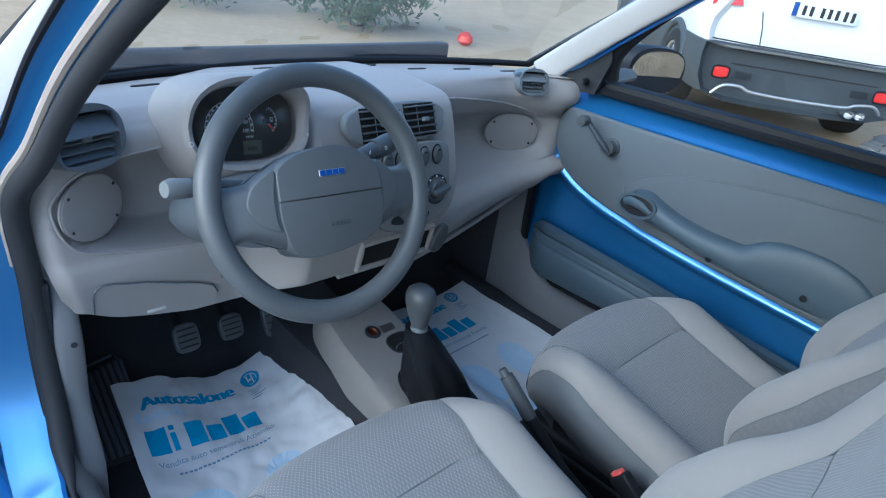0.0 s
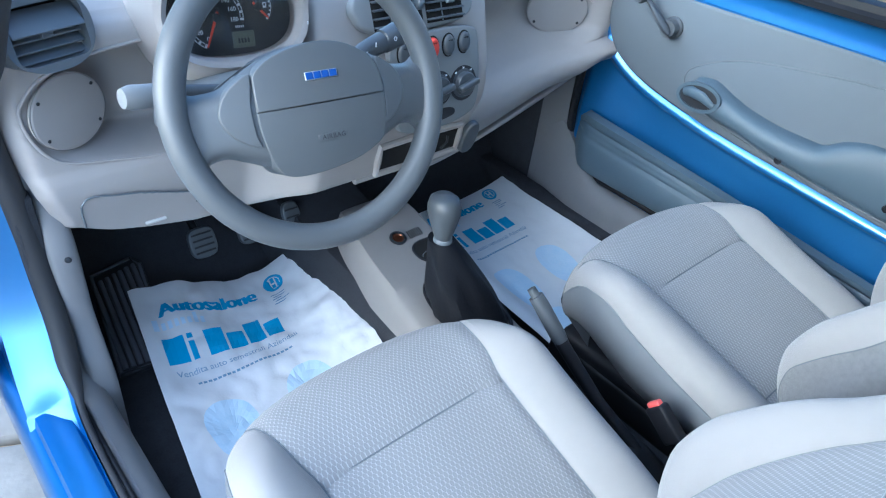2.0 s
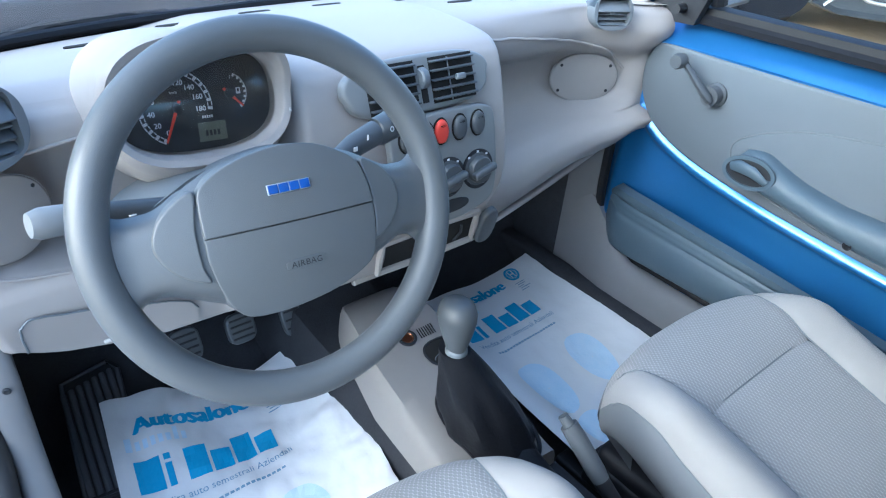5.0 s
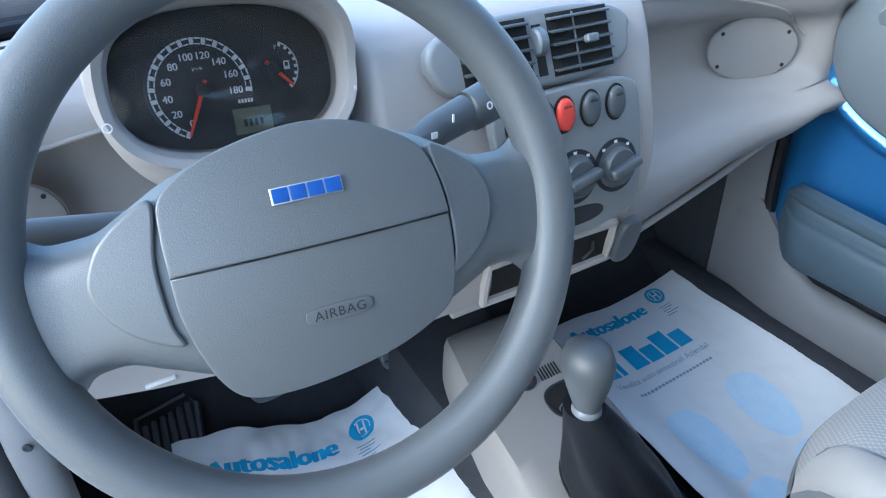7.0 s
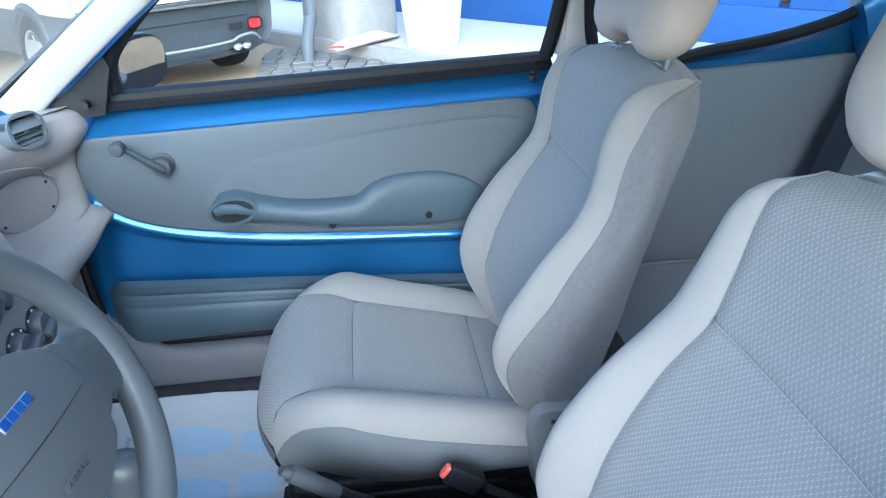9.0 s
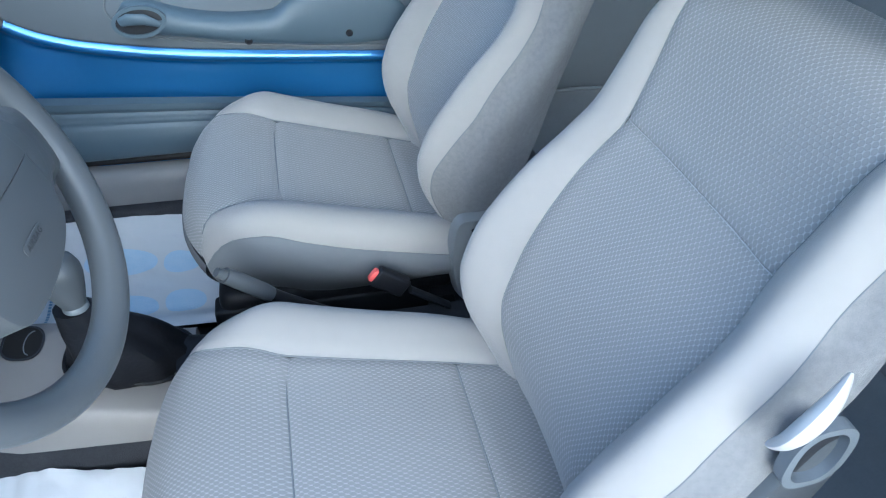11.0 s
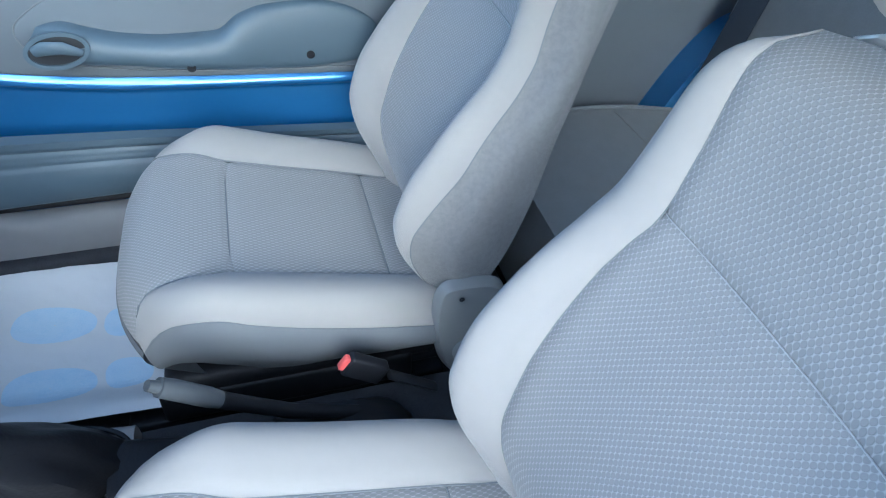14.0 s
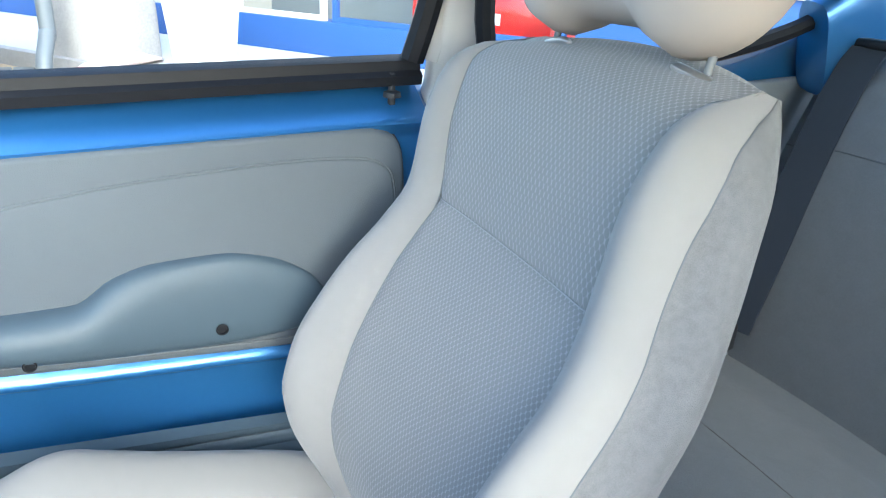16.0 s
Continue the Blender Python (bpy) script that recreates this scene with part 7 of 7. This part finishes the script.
for k, (x0, x1) in enumerate(((0.25, 2.2), (-1.0, 0.15), (-3.5, -1.1), (-6.4, -3.6), (-9.4, -6.5))):
    low = 0.44 if x1 > -3.6 else 1.0
    w = part("shop_window", frame_plate([(SGN * x0, low), (SGN * x1, low), (SGN * x1, 2.6), (SGN * x0, 2.6)], [(SGN * (x0 + 0.05), low + 0.05), (SGN * (x1 - 0.05), low + 0.05), (SGN * (x1 - 0.05), 2.55), (SGN * (x0 + 0.05), 2.55)], 0.06, -0.10), WALLPAINT if k < 2 else NAVY, shop, "framed shop window", m=FRONT, smooth=False)
    g = part("shop_pane", grid(lambda u, v: (SGN * (x0 + 0.05 + (x1 - x0 - 0.1) * u), low + 0.05 + (2.5 - low) * v, -0.07), 1, 1), PANE, w, m=FRONT, smooth=False)
    g.visible_shadow = False

# red car inside the showroom
RED_AT = FRONT @ Matrix.Translation((SGN * -2.3, 0.12, -1.5))
redcar = thing("showroom_car", RED_AT, "red car parked inside the showroom window", "car")
part("body", loft([[(w * a, 0.42 + h * b, z) for a, b in oval(1, 1, 32, 4.5)] for z, w, h in ((0.62, 0.70, 0.22), (0.60, 0.78, 0.27), (0.45, 0.83, 0.30), (-0.9, 0.84, 0.31), (-1.2, 0.80, 0.28))]), RED_LENS, redcar, "red painted body", m=RED_AT)
part("cabin", loft([[(w * a, 0.70 + h, z) for a, z in ((-1, 0.45 - d), (1, 0.45 - d), (1, -1.0 + d), (-1, -1.0 + d))] for w, h, d in ((0.78, 0.0, 0.0), (0.60, 0.52, 0.28))]), DIAL, redcar, "dark glazed cabin", m=RED_AT, smooth=False)
rp = part("number_plate", block(0.0, 0.42, 0.63, 0.50, 0.11, 0.012, 0.003), WHITE, redcar, "white plate with plain bars", m=RED_AT)
for k in range(6):
    part("plate_bar", block(-0.16 + 0.062 * k, 0.42, 0.638, 0.03, 0.07, 0.003, 0.001), DIAL, rp, m=RED_AT)
for s in (-1, 1):
    part("lamp", moved(lathe([(0.07, 0), (0.07, 0.02), (0.05, 0.035), (0.0001, 0.04)], 24), Matrix.Translation((s * 0.60, 0.47, 0.58))), CHROME, redcar, m=RED_AT)
    for z in (0.1, -0.8):
        part("tyre", moved(lathe([(0.15, -0.08), (0.28, -0.09), (0.30, 0), (0.28, 0.09), (0.15, 0.08)], 28), Matrix.Translation((s * 0.72, 0.30, z)) @ Matrix.Rotation(radians(90), 4, "Y")), TYRE, redcar, m=RED_AT)

# stone column, downpipe, planter, sack
column = thing("stone_column", Matrix.Translation((7.02, -0.10, 0.1)), "rough speckled concrete column on the terrace", "column")
COL = axes((7.02, -0.08, 0.0), (0.785, 0.62, 0), (-0.62, 0.785, 0))
part("shaft", loft([[(w * a, d * b, z) for a, b in oval(1, 1, 28, 7)] for w, d, z in ((0.44, 0.36, 0.0), (0.43, 0.35, 0.5), (0.40, 0.32, 1.2), (0.37, 0.30, 3.2))]), STONE, column, m=COL)
pipe = thing("downpipe", Matrix.Translation((6.35, 0.33, 0)), "grey metal downpipe with an elbow by the column", "drainpipe")
part("pipe_run", tube(smooth_line([(6.20, 0.34, -0.02), (6.24, 0.34, 0.16), (6.38, 0.30, 0.36), (6.42, 0.29, 0.6), (6.42, 0.29, 3.0)], 6), 0.062, 14), GREY, pipe)
for z in (0.45, 1.4):
    part("pipe_clip", moved(lathe([(0.068, -0.02), (0.072, -0.015), (0.072, 0.015), (0.068, 0.02)], 20), Matrix.Translation((6.42, 0.29, z + 0.2))), SILVER, pipe)
pot = thing("planter_pot", Matrix.Translation((5.98, -0.86, 0.11)), "tall white tapered plastic planter pot", "planter")
part("pot_shell", moved(lathe([(0.225, 0.0), (0.24, 0.01), (0.30, 0.55), (0.335, 0.86), (0.35, 0.87), (0.35, 0.93), (0.325, 0.93), (0.30, 0.80), (0.0001, 0.80)], 48), Matrix.Translation((5.98, -0.86, 0.112))), POT, pot)
part("pot_soil", moved(lathe([(0.31, 0.84), (0.25, 0.86), (0.0001, 0.87)], 32), Matrix.Translation((5.98, -0.86, 0.112))), BARK, pot, "dark soil")
sack = thing("plastic_sack", Matrix.Translation((6.35, -0.22, 0.11)), "flattened white plastic sack with red print lying on the kerb", "sack")
SACK_AT = axes((6.30, -0.22, 0.118), (0.75, -0.66, 0), (0.66, 0.75, 0))


def sack_point(u, v):
    a = 2 * math.pi * v
    w = 0.16 * (math.sin(math.pi * min(max(u, 0.02), 0.98)) ** 0.35)
    h = 0.045 * math.sin(math.pi * min(max(u, 0.02), 0.98)) ** 0.6 * (1 + 0.5 * noise.noise((u * 5, v * 3, 1.0)))
    return ((u - 0.5) * 0.95, w * math.cos(a) * (1 + 0.25 * noise.noise((u * 4, 2.0, v * 2))), max(h * math.sin(a) + h, 0.0))


part("sack_body", grid(sack_point, 40, 28, loop_v=True), SACK, sack, m=SACK_AT)
part("sack_print", tube([Vector(sack_point(0.04 + 0.04 * k / 8, 0.1 + 0.3 * k / 8)) for k in range(9)], 0.016, 6), RED, sack, m=SACK_AT)


# irregular stone slabs beside the driver's sill and cobbles along the terrace
def stones(name, cells, origin, size, label, height, jitter, seed, mat):
    """Loose polygon stones on a jittered lattice, each an object of its own."""
    rnd = random.Random(seed)
    nx, ny = cells
    corner = {(i, j): (origin[0] + size * (i + jitter * (rnd.random() - 0.5)), origin[1] + size * (j + jitter * (rnd.random() - 0.5))) for i in range(nx + 1) for j in range(ny + 1)}
    bed = thing(name, Matrix.Translation((origin[0], origin[1], -0.03)), label, "paving", kind="structure")
    for i in range(nx):
        for j in range(ny):
            quad = [corner[i, j], corner[i + 1, j], corner[i + 1, j + 1], corner[i, j + 1]]
            cx, cy = sum(p[0] for p in quad) / 4, sum(p[1] for p in quad) / 4
            outline = []
            for k in range(4):
                (ax, ay), (bx, by) = quad[k], quad[(k + 1) % 4]
                for t in (0.12, 0.5, 0.88):
                    x, y = ax + (bx - ax) * t, ay + (by - ay) * t
                    f = 0.93 - 0.05 * rnd.random()
                    outline.append(((x - cx) * f, (y - cy) * f))
            h = height * (0.8 + 0.4 * rnd.random())
            part("stone", slab(outline, h, min(0.012, h * 0.6), 2), mat, bed, m=Matrix.Translation((cx, cy, -0.032)) @ Matrix.Rotation(0.03 * (rnd.random() - 0.5), 4, "X"))


stones("stone_paving", (11, 16), (-2.6, -1.3), 0.20, "irregular grey stone paving beside the car", 0.03, 0.75, 5, COBBLE)
stones("cobble_strip", (16, 16), (4.4, -1.9), 0.17, "worn grey cobbles before the terrace", 0.03, 0.4, 9, COBBLE)


# shrub beyond the bonnet
def shrub(at, wide, high, seed, label):
    rnd = random.Random(seed)
    bush = thing("shrub", Matrix.Translation(at), label, "shrub")
    limbs = []
    for k in range(20):
        a, r = rnd.uniform(0, 6.28), rnd.uniform(0.2, 1.0) * wide * 0.5
        tip = Vector((r * math.cos(a), r * math.sin(a), high * rnd.uniform(0.12, 0.95)))
        mid = tip * 0.5 + Vector((0, 0, 0.12))
        part("limb", tube(smooth_line([(0.05 * math.cos(a), 0.05 * math.sin(a), -0.03), mid, tip], 4), [0.022 - 0.0018 * i for i in range(9)], 6), BARK, bush, m=Matrix.Translation(at))
        limbs.append((mid, tip))
    verts, faces = [], []
    for k in range(5200):
        mid, tip = rnd.choice(limbs)
        p = mid.lerp(tip, rnd.random() ** 0.7) + Vector((rnd.gauss(0, 0.16), rnd.gauss(0, 0.16), rnd.gauss(0, 0.15)))
        if p.z < 0.05:
            continue
        turn = Euler((rnd.uniform(-1.2, 1.2), rnd.uniform(-1.2, 1.2), rnd.uniform(0, 6.28))).to_matrix()
        s = rnd.uniform(0.022, 0.05)
        base = len(verts)
        verts += [p + turn @ Vector(q) * s for q in ((-1.2, 0, 0), (-0.3, 0.42, 0.12), (0.9, 0.25, 0.1), (1.4, 0, -0.1), (0.9, -0.25, 0.1), (-0.3, -0.42, 0.12))]
        faces += [(base, base + 1, base + 2, base + 3), (base, base + 3, base + 4, base + 5)]
    tagged(part("leaves", (verts, faces), LEAF, bush, "small dull green leaves", m=Matrix.Translation(at), smooth=False), kind="stuff")


shrub((4.3, 5.75, -0.03), 2.2, 1.4, 4, "dull green leafy shrub on the gravel")
shrub((2.5, 7.4, -0.03), 2.2, 1.7, 6, "tall green shrub farther across the yard")
ball = thing("red_scrap", Matrix.Translation((5.0, 4.7, 0.0)), "small red plastic scrap on the gravel", "litter")
part("scrap", moved(lathe([(0.05, -0.02), (0.09, 0.02), (0.08, 0.08), (0.03, 0.12), (0.0001, 0.12)], 16), Matrix.Translation((5.0, 4.7, 0.0))), RED, ball)
# Unseen wall beyond the yard, added for reflections and bounced light.
structure("backdrop_wall", block(-2, 26, 1.2, 60, 0.4, 2.4, 0.02), WALLPAINT, "unseen pale wall added for reflections and light")
